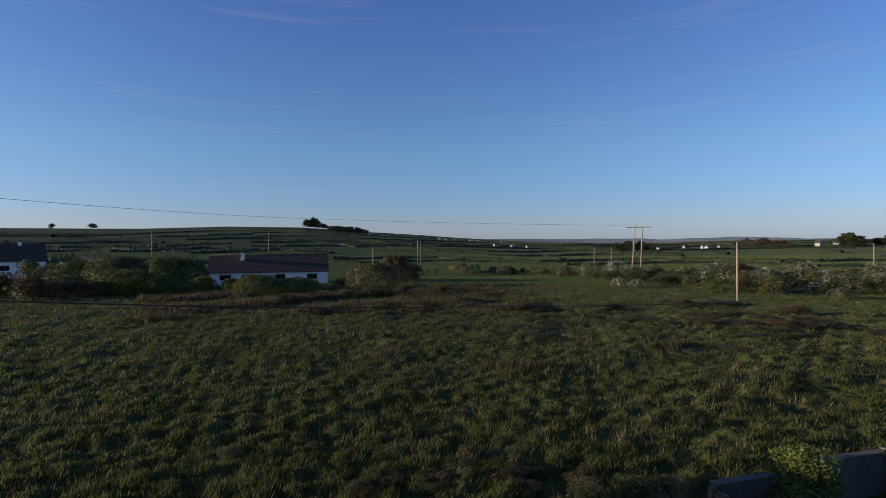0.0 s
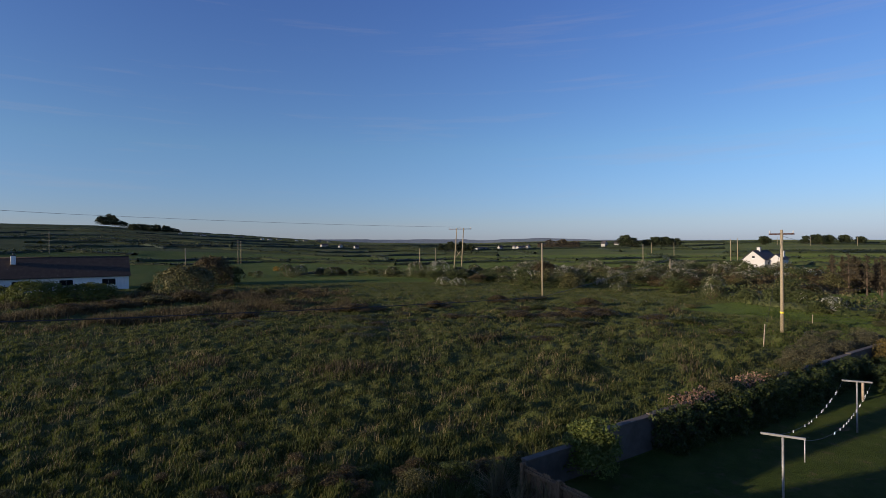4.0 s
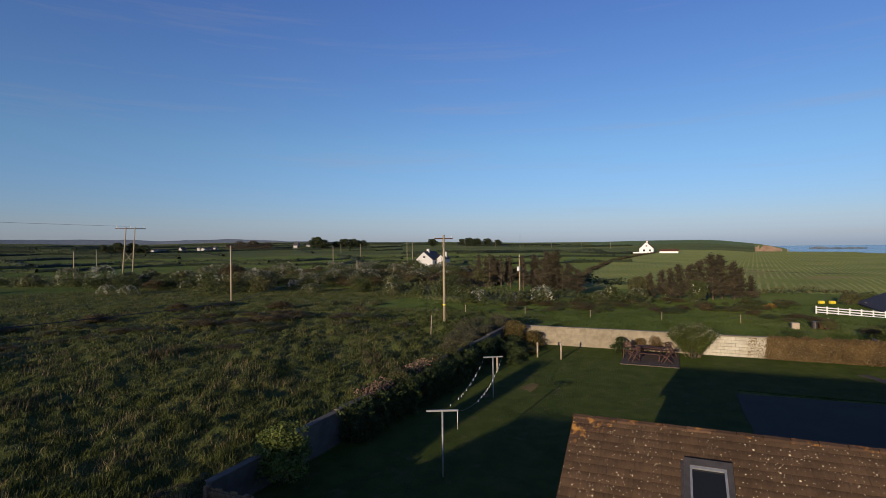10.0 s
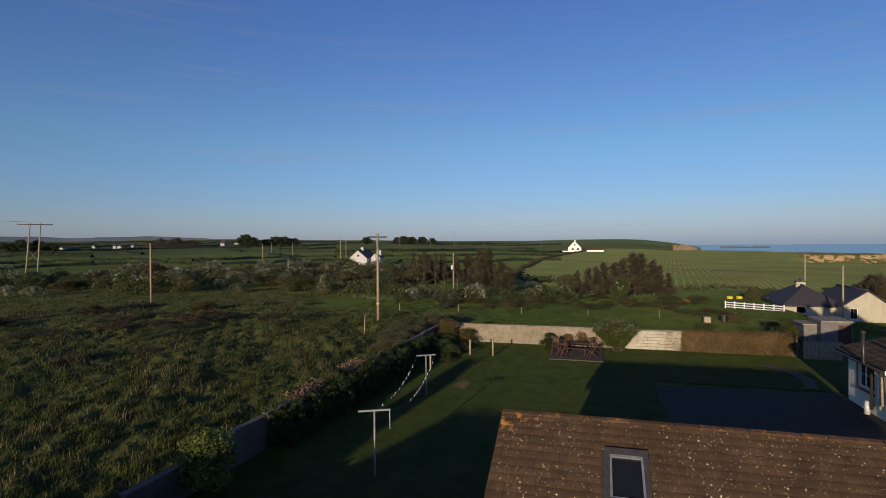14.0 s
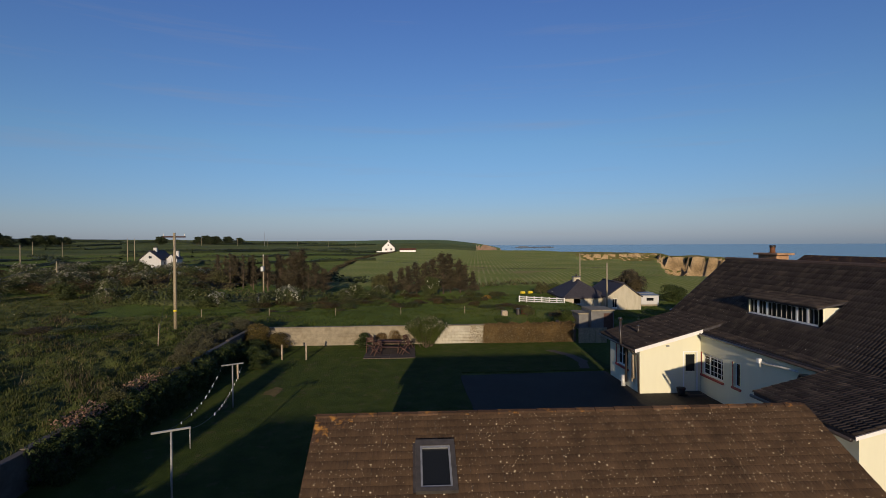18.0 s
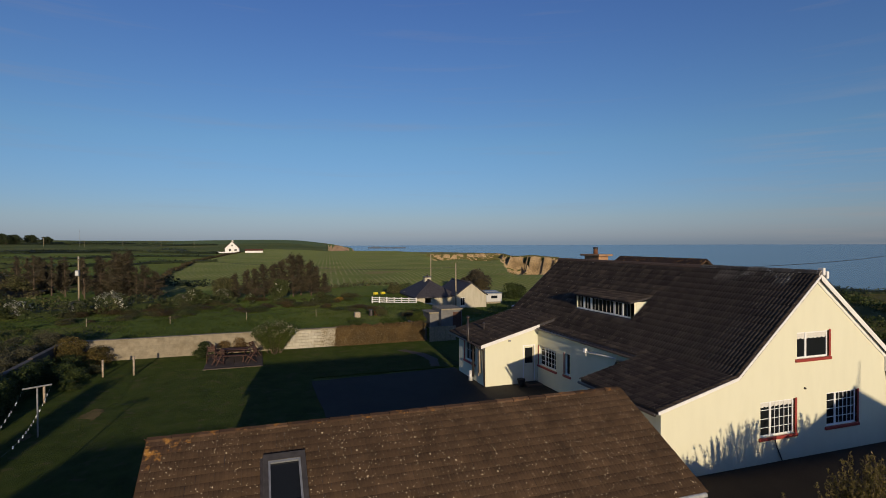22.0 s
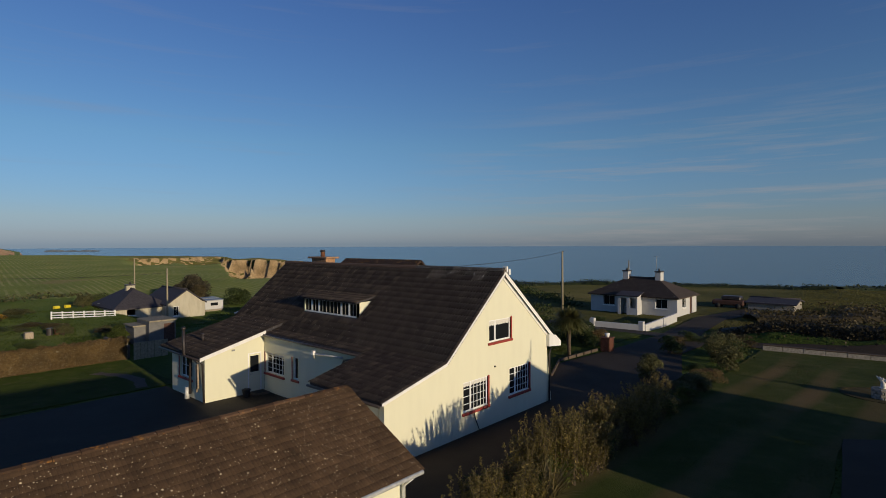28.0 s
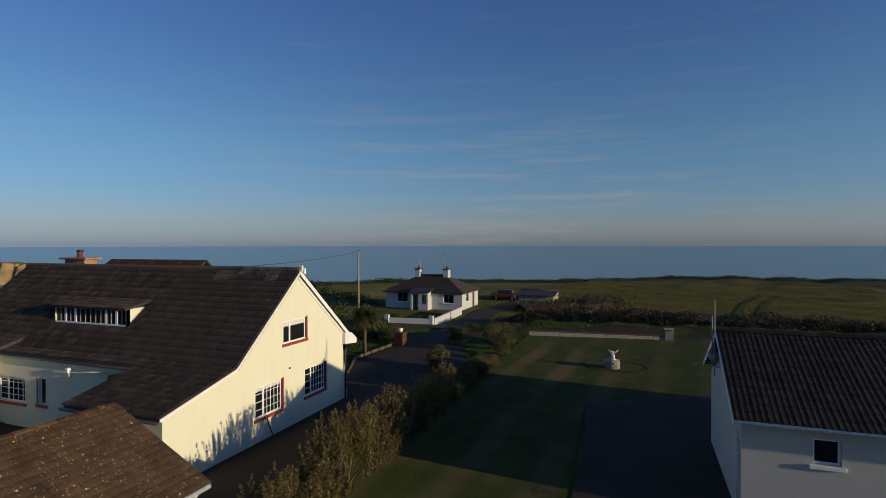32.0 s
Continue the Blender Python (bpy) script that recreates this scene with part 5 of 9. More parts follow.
for a in ((SKX + 0.1, SKX + SKW - 0.1, SKY + 0.16, SKY + 0.21), (SKX + 0.1, SKX + SKW - 0.1, SKY + SKH - 0.14, SKY + SKH - 0.1), (SKX + 0.1, SKX + 0.14, SKY + 0.21, SKY + SKH - 0.14), (SKX + SKW - 0.14, SKX + SKW - 0.1, SKY + 0.21, SKY + SKH - 0.14)):
    box(bm, a[0], a[1], a[2], a[3], -0.02, 0.085, 0, gf)
part("sash", bm, M["grey_metal"], sky_l, "pale grey inner sash")
bm = bmesh.new()
box(bm, SKX + 0.12, SKX + SKW - 0.12, SKY + 0.19, SKY + SKH - 0.12, 0.03, 0.045, 0, gf)
part("pane", bm, M["glass"], sky_l)
rt = bmesh.new()
for i in range(25):
    y = AY0 - i * (AY0 - AY1) / 25
    rod(rt, (AX, y - 0.006, AZ - 0.07), (AX, y - (AY0 - AY1) / 25 + 0.006, AZ - 0.07), 0.115, 0.105, 8)
part("ridge_tiling", rt, M["tile_ridge"], garage, "lichened ridge tiles")["kind"] = "stuff"

# ---------------------------------------------------------------- neighbouring house
nh = thing("house", "grey-white rendered house with a dark ribbed tile roof", "house", "", (-0.15, 0.1, 0))
nh.scale = (SEAWARD, SEAWARD, SEAWARD)
NX, NY0, NY1, NRY, NRZ, NEZ = -2.6, -15.9, -22.3, -19.05, 4.74, 3.0
NW = -14.5
panel("wall", [(-NY0, 0), (-NY1, 0), (-NY1, 2.75), (-NRY, NRZ - 0.12), (-NY0, 2.75)][::-1], [], 0.3,
      Matrix(((0, 0, 1, NX), (-1, 0, 0, 0), (0, 1, 0, 0), (0, 0, 0, 1))), M["grey_render"], nh)
n_m = facing(0, NY0, 0, (0, 1))
n_holes = [rect(4.22, 1.9, 0.62, 0.66)]
panel("wall", rect(-NX + 0.3, 0, NX - NW - 0.6, 2.8), n_holes, 0.3, n_m, M["grey_render"], nh)
w = window(nh, n_m, 4.22, 1.9, 0.62, 0.66, 0, 0, M["white"])
panel("wall", rect(NW + 0.3, 0, NX - NW - 0.6, 2.8), [], 0.3, facing(0, NY1, 0, (0, -1)), M["grey_render"], nh)
panel("wall", [(-NY0, 0), (-NY1, 0), (-NY1, 2.75), (-NRY, NRZ - 0.12), (-NY0, 2.75)], [], 0.3, facing(NW, 0, 0, (-1, 0)), M["white"], nh)
NXE = NX + 0.24
roof_board("roof", (NXE, NRY, NRZ), (NW - 0.2, NRY, NRZ), (NW - 0.2, -15.5, NEZ), (NXE, -15.5, NEZ), 0.1, M["slate"], nh)
roof_board("roof", (NXE, NRY, NRZ), (NW - 0.2, NRY, NRZ), (NW - 0.2, -22.6, NEZ), (NXE, -22.6, NEZ), 0.1, M["slate"], nh)
rodded("gutter", [(NXE, -15.44, NEZ - 0.07), (NW, -15.44, NEZ - 0.07)], 0.055, M["white_metal"], nh, "white gutter")
for s, ye in ((1, -15.5), (-1, -22.6)):
    bm = bmesh.new()
    slab_mesh(bm, [(NRY, NRZ - 0.02), (ye, NEZ - 0.02), (ye, NEZ - 0.18), (NRY, NRZ - 0.18)], [], 0.03, facing(NXE + 0.02, 0, 0, (1, 0)))
    part("bargeboard", bm, M["white"], nh)
rodded("aerial_pole", [(NX + 0.25, -19.3, 3.2), (NX + 0.25, -19.3, 5.7)], 0.022, M["post_metal"], nh, "pale aerial pole")
rodded("aerial_pole", [(NX + 0.33, -19.2, 4.0), (NX + 0.33, -19.2, 5.2)], 0.02, M["post_metal"], nh)
bm = bmesh.new()
dish = bmesh.ops.create_uvsphere(bm, u_segments=16, v_segments=8, radius=0.42)
bmesh.ops.delete(bm, geom=[v for v in dish["verts"] if v.co.z > -0.18], context="VERTS")
bmesh.ops.solidify(bm, geom=bm.faces[:], thickness=0.015)
bmesh.ops.transform(bm, matrix=pose(NX + 0.42, -20.3, 3.6, 0, 105, -35), verts=bm.verts[:])
part("satellite_dish", bm, M["grey_metal"], nh, "grey satellite dish", True)
rodded("dish_arm", [(NX + 0.02, -20.2, 3.3), (NX + 0.45, -20.3, 3.5), (NX + 0.8, -20.2, 3.3)], 0.02, M["grey_metal"], nh)
rodded("downpipe", [(NX + 0.06, NY0 - 0.3, 2.5), (NX + 0.06, NY0 - 0.3, 0.05)], 0.035, M["white_metal"], nh)
rt = bmesh.new()
for i in range(26):
    x = NXE - i * 0.46
    rod(rt, (x - 0.005, NRY, NRZ), (x - 0.455, NRY, NRZ), 0.11, 0.12, 8)
part("ridge_tiling", rt, M["tile_right"], nh)["kind"] = "stuff"

# plain unseen house behind the viewpoint, its blocks added to shade the back lawn
bh = thing("house", "plain unseen house added to shade the back lawn", "house")
# last row: unseen wing added to nh to shade the side lawn
for own_, x0_, x1_, y0_, y1_, ev_, rg_ in ((bh, -14.0, -6.0, 3.0, 11.4, 2.9, 5.4), (bh, -14.0, -8.5, 11.42, 11.98, 4.5, 4.7), (bh, -14.0, -8.5, 12.0, 12.8, 6.9, 7.1), (bh, -14.0, -8.5, 12.82, 15.5, 4.9, 5.05),
                                         (nh, -15.4, -10.4, -27.3, -22.7, 4.2, 4.6)):
    panel("wall", rect(y0_, 0, y1_ - y0_, ev_), [], 0.3, facing(x1_, 0, 0, (1, 0)), M["white"], own_)
    panel("wall", rect(-y1_, 0, y1_ - y0_, ev_), [], 0.3, facing(x0_, 0, 0, (-1, 0)), M["white"], own_)
    panel("wall", rect(x0_ + 0.3, 0, x1_ - x0_ - 0.6, ev_), [], 0.3, facing(0, y0_, 0, (0, -1)), M["white"], own_)
    panel("wall", rect(-x1_ + 0.3, 0, x1_ - x0_ - 0.6, ev_), [], 0.3, facing(0, y1_, 0, (0, 1)), M["white"], own_)
    xm_ = (x0_ + x1_) / 2
    A_, B_ = (xm_, y0_ + 0.2 * (y1_ - y0_), rg_), (xm_, y1_ - 0.23 * (y1_ - y0_), rg_)
    for f_ in ([(x1_, y0_, ev_), (x1_, y1_, ev_), B_, A_], [(x0_, y1_, ev_), (x0_, y0_, ev_), A_, B_], [(x0_, y0_, ev_), (x1_, y0_, ev_), A_], [(x1_, y1_, ev_), (x0_, y1_, ev_), B_]):
        bm = bmesh.new()
        hi_ = [bm.verts.new(p) for p in f_]
        lo_ = [bm.verts.new((p[0], p[1], p[2] - 0.1)) for p in f_]
        bm.faces.new(hi_)
        bm.faces.new(lo_[::-1])
        for k in range(len(f_)):
            bm.faces.new((lo_[k], lo_[(k + 1) % len(f_)], hi_[(k + 1) % len(f_)], hi_[k]))
        part("roof", bm, M["tile_right"], own_)


# ---------------------------------------------------------------- garden walls
gw = thing("garden_wall", "weathered concrete block garden wall at the end of the lawn", "wall", kind="structure")
boxed("wall_core", 40.14, 40.36, -12.4, 12.2, -0.1, 1.36, M["mortar"], gw)
bm = bmesh.new()
box(bm, 0.003, 0.10, 0.001, 0.439, 0.001, 0.221, 0.002)
block = bpy.data.meshes.new("block")
bm.to_mesh(block)
bm.free()
block.materials.append(M["block"])
bm = bmesh.new()
box(bm, 0.003, 0.10, 0.008, 0.432, 0.008, 0.214, 0.004)
block_pale = bpy.data.meshes.new("block_limewashed")
bm.to_mesh(block_pale)
bm.free()
block_pale.materials.append(M["block_white"])
brng = random.Random(5)
for c in range(6):
    for i in range(39):
        y = 11.6 - (i + 1) * 0.44 - (0.22 if c % 2 else 0)
        ob = new("block", block_pale if y < -1.9 + 0.4 * math.sin(c * 2.4) else block)
        ob.parent = gw
        ob.matrix_basis = pose(40.06 + brng.uniform(-0.006, 0.006), y, 0.02 + c * 0.222, 0, 0, 0)
for i in range(14):
    boxed("coping", 40.03, 40.4, 12.0 - i * 1.25 - 1.24, 12.0 - i * 1.25, 1.36, 1.43 + brng.uniform(0, 0.02), M["block"], gw)

lw = thing("boundary_wall", "low plastered boundary wall between meadow and lawn", "wall", kind="structure")
for x0, x1, z1 in ((11.0, 14.3, 1.0), (14.3, 17.2, 1.2), (17.2, 22.5, 1.25), (22.5, 29.0, 1.25), (29.0, 35.5, 1.25), (35.5, 40.1, 1.3)):
    boxed("wall_section", x0 + 0.004, x1 - 0.004, 12.05, 12.27, -0.15, z1, M["old_wall"], lw, "", 0.02)
    boxed("coping", x0 + 0.002, x1 - 0.002, 12.02, 12.30, z1, z1 + 0.05, M["old_wall"], lw, "", 0.015)
rf = thing("board_fence", "weathered brown board fence closing the end of the lawn", "fence")
for i in range(22):
    boxed("board", 10.83 + 0.012 * (i % 2), 10.87 + 0.012 * (i % 2), 12.0 - (i + 1) * 0.27 + 0.006, 12.0 - i * 0.27 - 0.006, -0.05, 0.98 + 0.03 * math.sin(i * 2.7), M["fence_wood"], rf, "", 0.006)
for i in range(5):
    boxed("post", 10.7, 10.82, 11.9 - i * 1.45, 12.02 - i * 1.45, -0.1, 1.06, M["fence_wood"], rf, "", 0.01)
boxed("rail", 10.76, 10.825, 6.1, 12.0, 0.84, 0.93, M["fence_wood"], rf, "", 0.008)
boxed("wall_section", 40.4, 45.5, -12.6, -12.4, -0.6, 0.9, M["old_wall"], lw, "", 0.02)

fw = thing("front_wall", "low pale wall along the lane with a square pier", "wall", kind="structure")
for i in range(9):
    x0, y0 = 8.5 - i * 1.21, -43.95 - i * 0.18
    bm = bmesh.new()
    box(bm, -1.2, 0, -0.11, 0.11, -0.2, 0.5, 0.015, pose(x0, y0, land_z(x0, y0), 0, 0, 8.5))
    part("wall_section", bm, M["stone"], fw)
    bm = bmesh.new()
    box(bm, -1.2, 0, -0.15, 0.15, 0.5, 0.58, 0.015, pose(x0, y0, land_z(x0, y0), 0, 0, 8.5))
    part("coping", bm, M["slab"], fw)
for i in range(14):
    x0, y0 = -2.6 - i * 1.21, -45.7 - i * 0.18
    bm = bmesh.new()
    box(bm, -1.2, 0, -0.11, 0.11, -0.2, 0.25, 0.015, pose(x0, y0, land_z(x0, y0), 0, 0, 8.5))
    part("wall_section", bm, M["stone"], fw)
boxed("pier", -2.65, -2.05, -45.9, -45.3, -0.2, 0.85, M["stone"], fw, "pale stone pier", 0.02)
boxed("pier_cap", -2.73, -1.97, -45.98, -45.22, 0.85, 0.93, M["stone"], fw, "", 0.02)


# ---------------------------------------------------------------- poles and wires
def pole(x, y, h, r=0.12, arm=None, label="grey weathered timber electricity pole", lean=0.0, group="electricity poles"):
    z = land_z(x, y)
    ob = thing("utility_pole", label, "pole", group, (x, y, z))
    rodded("shaft", [(0, 0, -0.4), (lean, 0, h)], r, M["pole_wood"], ob, "", 10, r * 0.7)
    if arm:
        a, zz, wdt = arm
        c, s = math.cos(radians(a)), math.sin(radians(a))
        bm = bmesh.new()
        box(bm, -wdt / 2, wdt / 2, -0.05, 0.05, zz - 0.06, zz + 0.06, 0.01, pose(0, -0.15 * 0, 0, 0, 0, a))
        part("crossarm", bm, M["dark_wood"], ob)
        for k in (-0.46, 0.0, 0.46):
            rodded("insulator", [(k * wdt * c, k * wdt * s, zz + 0.05), (k * wdt * c, k * wdt * s, zz + 0.28)], 0.04, M["white_metal"], ob)
    return ob


def wire(pts, r=0.012, label="thin black overhead wire", sag=0.0, name="overhead_wire"):
    P = []
    for a, b in zip(pts, pts[1:]):
        for k in range(12):
            t = k / 12
            p = Vector(a).lerp(Vector(b), t)
            p.z -= 4 * sag * t * (1 - t)
            P.append(p)
    P.append(Vector(pts[-1]))
    ob = rodded(name, P, r, M["wire"], None, "", 4)
    return tagged(ob, label, "wire")


p2 = pole(47.7, 20.8, 8.5, 0.15, (-45, 8.15, 1.9), "tall timber electricity pole with a crossarm")
rodded("stay_wire", [(0, 0, 7.6), (-7.6, -2.0, 0.0)], 0.012, M["wire"], p2)
rodded("stay_guard", [(-7.5, -2.0, 0.0), (-6.9, -1.82, 1.55)], 0.035, M["pale_wood"], p2, "pale stay guard")
rodded("marker", [(0, 0, 1.6), (0, 0, 1.75)], 0.16, M["yellow_plastic"], p2, "yellow warning plate", 10)
rodded("stay_wire", [(0, 0, 6.0), (4.0, -6.0, 0.0)], 0.012, M["wire"], p2)
pole(57.6, 58.4, 8.0, 0.14, None, "pale timber electricity pole in the meadow")
p3 = pole(81.1, 22.4, 6.2, 0.13, (20, 5.75, 1.5), "timber pole carrying a grey transformer")
boxed("transformer", -0.75, -0.2, -0.25, 0.25, 3.6, 4.35, M["grey_metal"], p3, "grey transformer can", 0.08)
hp = thing("pylon", "twin-legged timber pylon with a crossarm and bracing", "pylon", "", (80.5, 112.6, 0.05))
rodded("leg", [(-0.72, 0.52, -0.3), (0.1, -0.07, 12.6)], 0.16, M["pole_wood"], hp, "", 8, 0.11)
rodded("leg", [(0.88, -0.63, -0.3), (1.5, -1.08, 12.6)], 0.16, M["pole_wood"], hp, "", 8, 0.11)
for a_, b_ in ((4.6, 7.2), (7.2, 4.6)):
    rodded("brace", [(-0.72 + a_ * 0.065, 0.52 - a_ * 0.047, a_), (0.88 + b_ * 0.049, -0.63 - b_ * 0.036, b_)], 0.045, M["pole_wood"], hp)
rodded("crossarm", [(-1.6, 1.12, 12.3), (3.2, -2.32, 12.3)], 0.08, M["dark_wood"], hp)
for k in (-0.9, 0.0, 0.9):
    rodded("insulator", [(0.8 + k * 2.4, -0.6 - k * 1.72, 12.3), (0.8 + k * 2.4, -0.6 - k * 1.72, 12.85)], 0.06, M["white_metal"], hp)
for x, y, h in ((82.8, 134.6, 7.1), (106.6, 162.4, 6.9), (50.0, 216.0, 9.2), (50.9, 215.2, 8.9), (23.6, 162.8, 7.3), (131.4, 93.0, 7.7), (96.0, 61.9, 4.9),
                (269.6, 185.0, 6.8), (242.6, 153.9, 7.1), (197.0, 102.4, 8.7), (199.3, 101.1, 9.1), (-60.5, 263.1, 11.8), (-12.4, 295.2, 10.4)):
    pole(x, y, h, 0.13 if x < 140 else 0.15)
ps = pole(34.3, -60.9, 7.6, 0.15, None, "tall timber telephone pole near the sea")
rodded("bracket", [(0, 0, 7.45), (-0.35, 0.1, 7.65)], 0.04, M["wire"], ps)
pole(42.0, -100, 5.2, 0.13)
pole(66.0, -24.6, 6.4, 0.12, None, "timber pole beside the farmhouse")
pole(86.0, -27.5, 7.2, 0.12, None, "timber pole beside the farmhouse")
for az_ in range(-84, -62, 3):
    x, y = 560 * -math.sin(radians(az_)), 560 * math.cos(radians(az_))
    pole(x + 20 * math.sin(az_ * 3.1), y, 7.5, 0.16)
mast = thing("mast", "slender steel mast on the far fields", "mast", "", (553.6, 151.7, land_z(553.6, 151.7)))
rodded("shaft", [(0, 0, -1), (0, 0, 15)], 0.22, M["grey_metal"], mast, "", 6, 0.1)
wire([(-28.6, 63.9, 12.8), (4.4, 109.9, 13.6), (81.3, 112.0, 12.85)], 0.02, sag=0.3)
wire([(-10.3, 22.8, 5.67), (4.87, 33.6, 3.75), (38.6, 39.1, 2.4), (96.0, 61.9, 4.8)], 0.03, sag=0.1)
wire([(19.3, -20.3, 6.5), (34.3, -60.9, 6.72)], 0.016, sag=0.25)
wire([(81.1, 22.4, 5.6), (47.7, 20.8, 8.2)], 0.012, sag=0.3)
wire([(68, -25.5, 4.4), (90, -3, 4.2), (130, 20, 5.5)], 0.016, sag=0.5)

# ---------------------------------------------------------------- garden things
for n_, (px, py, ph, bw) in enumerate(((15.88, 7.08, 2.17, 1.05), (25.17, 8.40, 2.02, 0.98))):
    cp = thing("clothesline_post", "pale metal T-shaped clothesline post on the lawn", "clothes line", "clothesline posts", (px, py, 0.03))
    rodded("post", [(0, 0, -0.3), (0, 0, ph)], 0.032, M["post_metal"], cp, "", 10)
    bm = bmesh.new()
    box(bm, -bw / 2, bw / 2, -0.03, 0.03, ph - 0.02, ph + 0.04, 0.008, pose(0, 0, 0, 0, 0, -64 if n_ == 0 else -58))
    part("crossbar", bm, M["post_metal"], cp)
    if n_ == 0:
        a_ = radians(-64)
        rodded("hanging_cord", [(0.5 * math.cos(a_), 0.5 * math.sin(a_), ph), (0.5 * math.cos(a_), 0.5 * math.sin(a_), ph - 0.62)], 0.012, M["white_metal"], cp)
ends = []
for (px, py, ph, ang) in ((15.88, 7.08, 2.17, -64), (25.17, 8.40, 2.02, -58)):
    c_, s_ = math.cos(radians(ang)) * 0.46, math.sin(radians(ang)) * 0.46
    ends.append([(px - c_, py - s_, ph), (px + c_, py + s_, ph)])
prng = random.Random(8)
for k in (0, 1):
    a, b = Vector(ends[0][k]), Vector(ends[1][k])
    pts = []
    for i in range(25):
        t = i / 24
        p = a.lerp(b, t)
        p.z -= 4 * 0.62 * t * (1 - t)
        pts.append(p)
    cl = thing("clothesline", "sagging clothesline hung with white pegs", "clothes line", "clotheslines")
    rodded("line", pts, 0.006, M["wire"], cl, "", 4)
    for i in range(22):
        t = min(0.96, max(0.05, prng.gauss(0.66, 0.2)))
        p = a.lerp(b, t)
        p.z -= 4 * 0.62 * t * (1 - t)
        boxed("peg", p.x - 0.012, p.x + 0.012, p.y - 0.008, p.y + 0.008, p.z - 0.06, p.z + 0.02, M["upvc"], cl, "", 0)

pv = thing("patio", "square patio of brown paving slabs at the lawn's edge", "patio", kind="structure")
boxed("bed", 35.1, 39.5, -0.15, 3.3, -0.05, 0.05, M["mortar"], pv, "", 0)
bm = bmesh.new()
box(bm, 0.005, 0.545, 0.005, 0.565, 0, 0.045, 0.006)
slab_me = bpy.data.meshes.new("paving_slab")
bm.to_mesh(slab_me)
bm.free()
slab_me.materials.append(M["slab"])
for i in range(8):
    for j in range(6):
        ob = new("paving_slab", slab_me)
        ob.parent = pv
        ob.location = (35.1 + i * 0.55, -0.15 + j * 0.573, 0.045 + brng.uniform(0, 0.006))


def picnic(x, y, rz):
    t = thing("picnic_table", "dark weathered wooden picnic table with benches", "table", "picnic tables", (x, y, 0.09), rz)
    for i in range(5):
        boxed("plank", -0.85, 0.85, -0.36 + i * 0.146, -0.22 + i * 0.146, 0.72, 0.755, M["dark_wood"], t)
    for s in (-1, 1):
        for k in (0, 1):
            y0 = s * (0.62 + 0.14 * k) - 0.065
            boxed("bench_plank", -0.85, 0.85, y0, y0 + 0.13, 0.42, 0.455, M["dark_wood"], t)
    for xx in (-0.6, 0.6):
        for s in (-1, 1):
            rodded("leg", [(xx, s * 0.72, 0.0), (xx, s * -0.25, 0.72)], 0.04, M["dark_wood"], t, "", 4)
        boxed("bearer", xx - 0.03, xx + 0.03, -0.78, 0.78, 0.36, 0.42, M["dark_wood"], t)


def folding_chair(x, y, rz):
    ch = thing("garden_chair", "dark folding wooden garden chair with crossed legs", "chair", "patio chairs", (x, y, 0.095), rz)
    for i in range(4):
        boxed("seat_slat", -0.24, 0.24, -0.22 + i * 0.115, -0.12 + i * 0.115, 0.42, 0.445, M["dark_wood"], ch)
    for sx in (-0.23, 0.23):
        rodded("leg", [(sx, 0.30, 0), (sx, -0.30, 0.95)], 0.028, M["dark_wood"], ch, "", 5)
        rodded("leg", [(sx, -0.30, 0), (sx, 0.26, 0.48)], 0.028, M["dark_wood"], ch, "", 5)
    for i in range(3):
        boxed("backrest_slat", -0.24, 0.24, -0.30, -0.26, 0.62 + i * 0.12, 0.71 + i * 0.12, M["dark_wood"], ch)


picnic(37.3, 1.55, 82)
for cx_, cy_, cr_ in ((36.25, 0.55, 20), (38.25, 0.35, 150), (36.1, 2.5, 35), (38.5, 2.75, 200), (37.2, 3.0, 90)):
    folding_chair(cx_, cy_, cr_)

for x, y, h in ((35.3, 8.6, 1.05), (35.2, 7.0, 1.15), (30.5, 9.9, 0.9)):
    po = thing("garden_post", "grey wooden post of the vegetable plot", "post", "plot posts", (x, y, 0.0))
    rodded("post", [(0, 0, -0.2), (0, 0, h)], 0.06, M["pale_wood"], po, "", 6)
fence = thing("wire_fence", "post and wire fence across the paddock", "fence")
for i in range(6):
    x, y = 56.5 + i * 0.19, 22 - i * 6.9
    z = land_z(x, y)
    rodded("post", [(x, y, z - 0.2), (x + 0.03, y, z + 0.8)], 0.035, M["pole_wood"], fence, "", 6)
for zz in (0.55, 0.92):
    rodded("strand", [(56.5, 22, zz), (56.9, 5, zz), (57.46, -12.4, zz)], 0.008, M["wire"], fence, "", 4)

# white rail fence beside the farm lane
wf = thing("rail_fence", "white painted post and rail fence", "fence")
for i in range(7):
    x, y = 67.63 - i * 0.222, -13.68 - i * 0.92
    z = -0.06 - i * 0.038
    boxed("post", x - 0.06, x + 0.06, y - 0.06, y + 0.06, land_z(x, y) - 0.2, z + 0.9, M["white"], wf)
for zz in (0.25, 0.5, 0.76):
    bm = bmesh.new()
    rod(bm, (67.57, -13.68, zz - 0.06), (66.24, -19.2, zz - 0.29), 0.055, None, 4)
    part("rail", bm, M["white"], wf)
for x, y, m_, l_ in ((78.3, -16.1, "yellow_plastic", "yellow plastic drum on its side"), (78.6, -17.3, "yellow_plastic", "yellow plastic drum on its side")):
    dr = bmesh.new()
    z = land_z(x, y) + 0.26
    rod(dr, (x, y, z - 0.06), (x + 0.2, y - 0.6, z - 0.06), 0.21, 0.18, 12)
    tagged(part("drum", dr, M[m_]), l_, "drum")
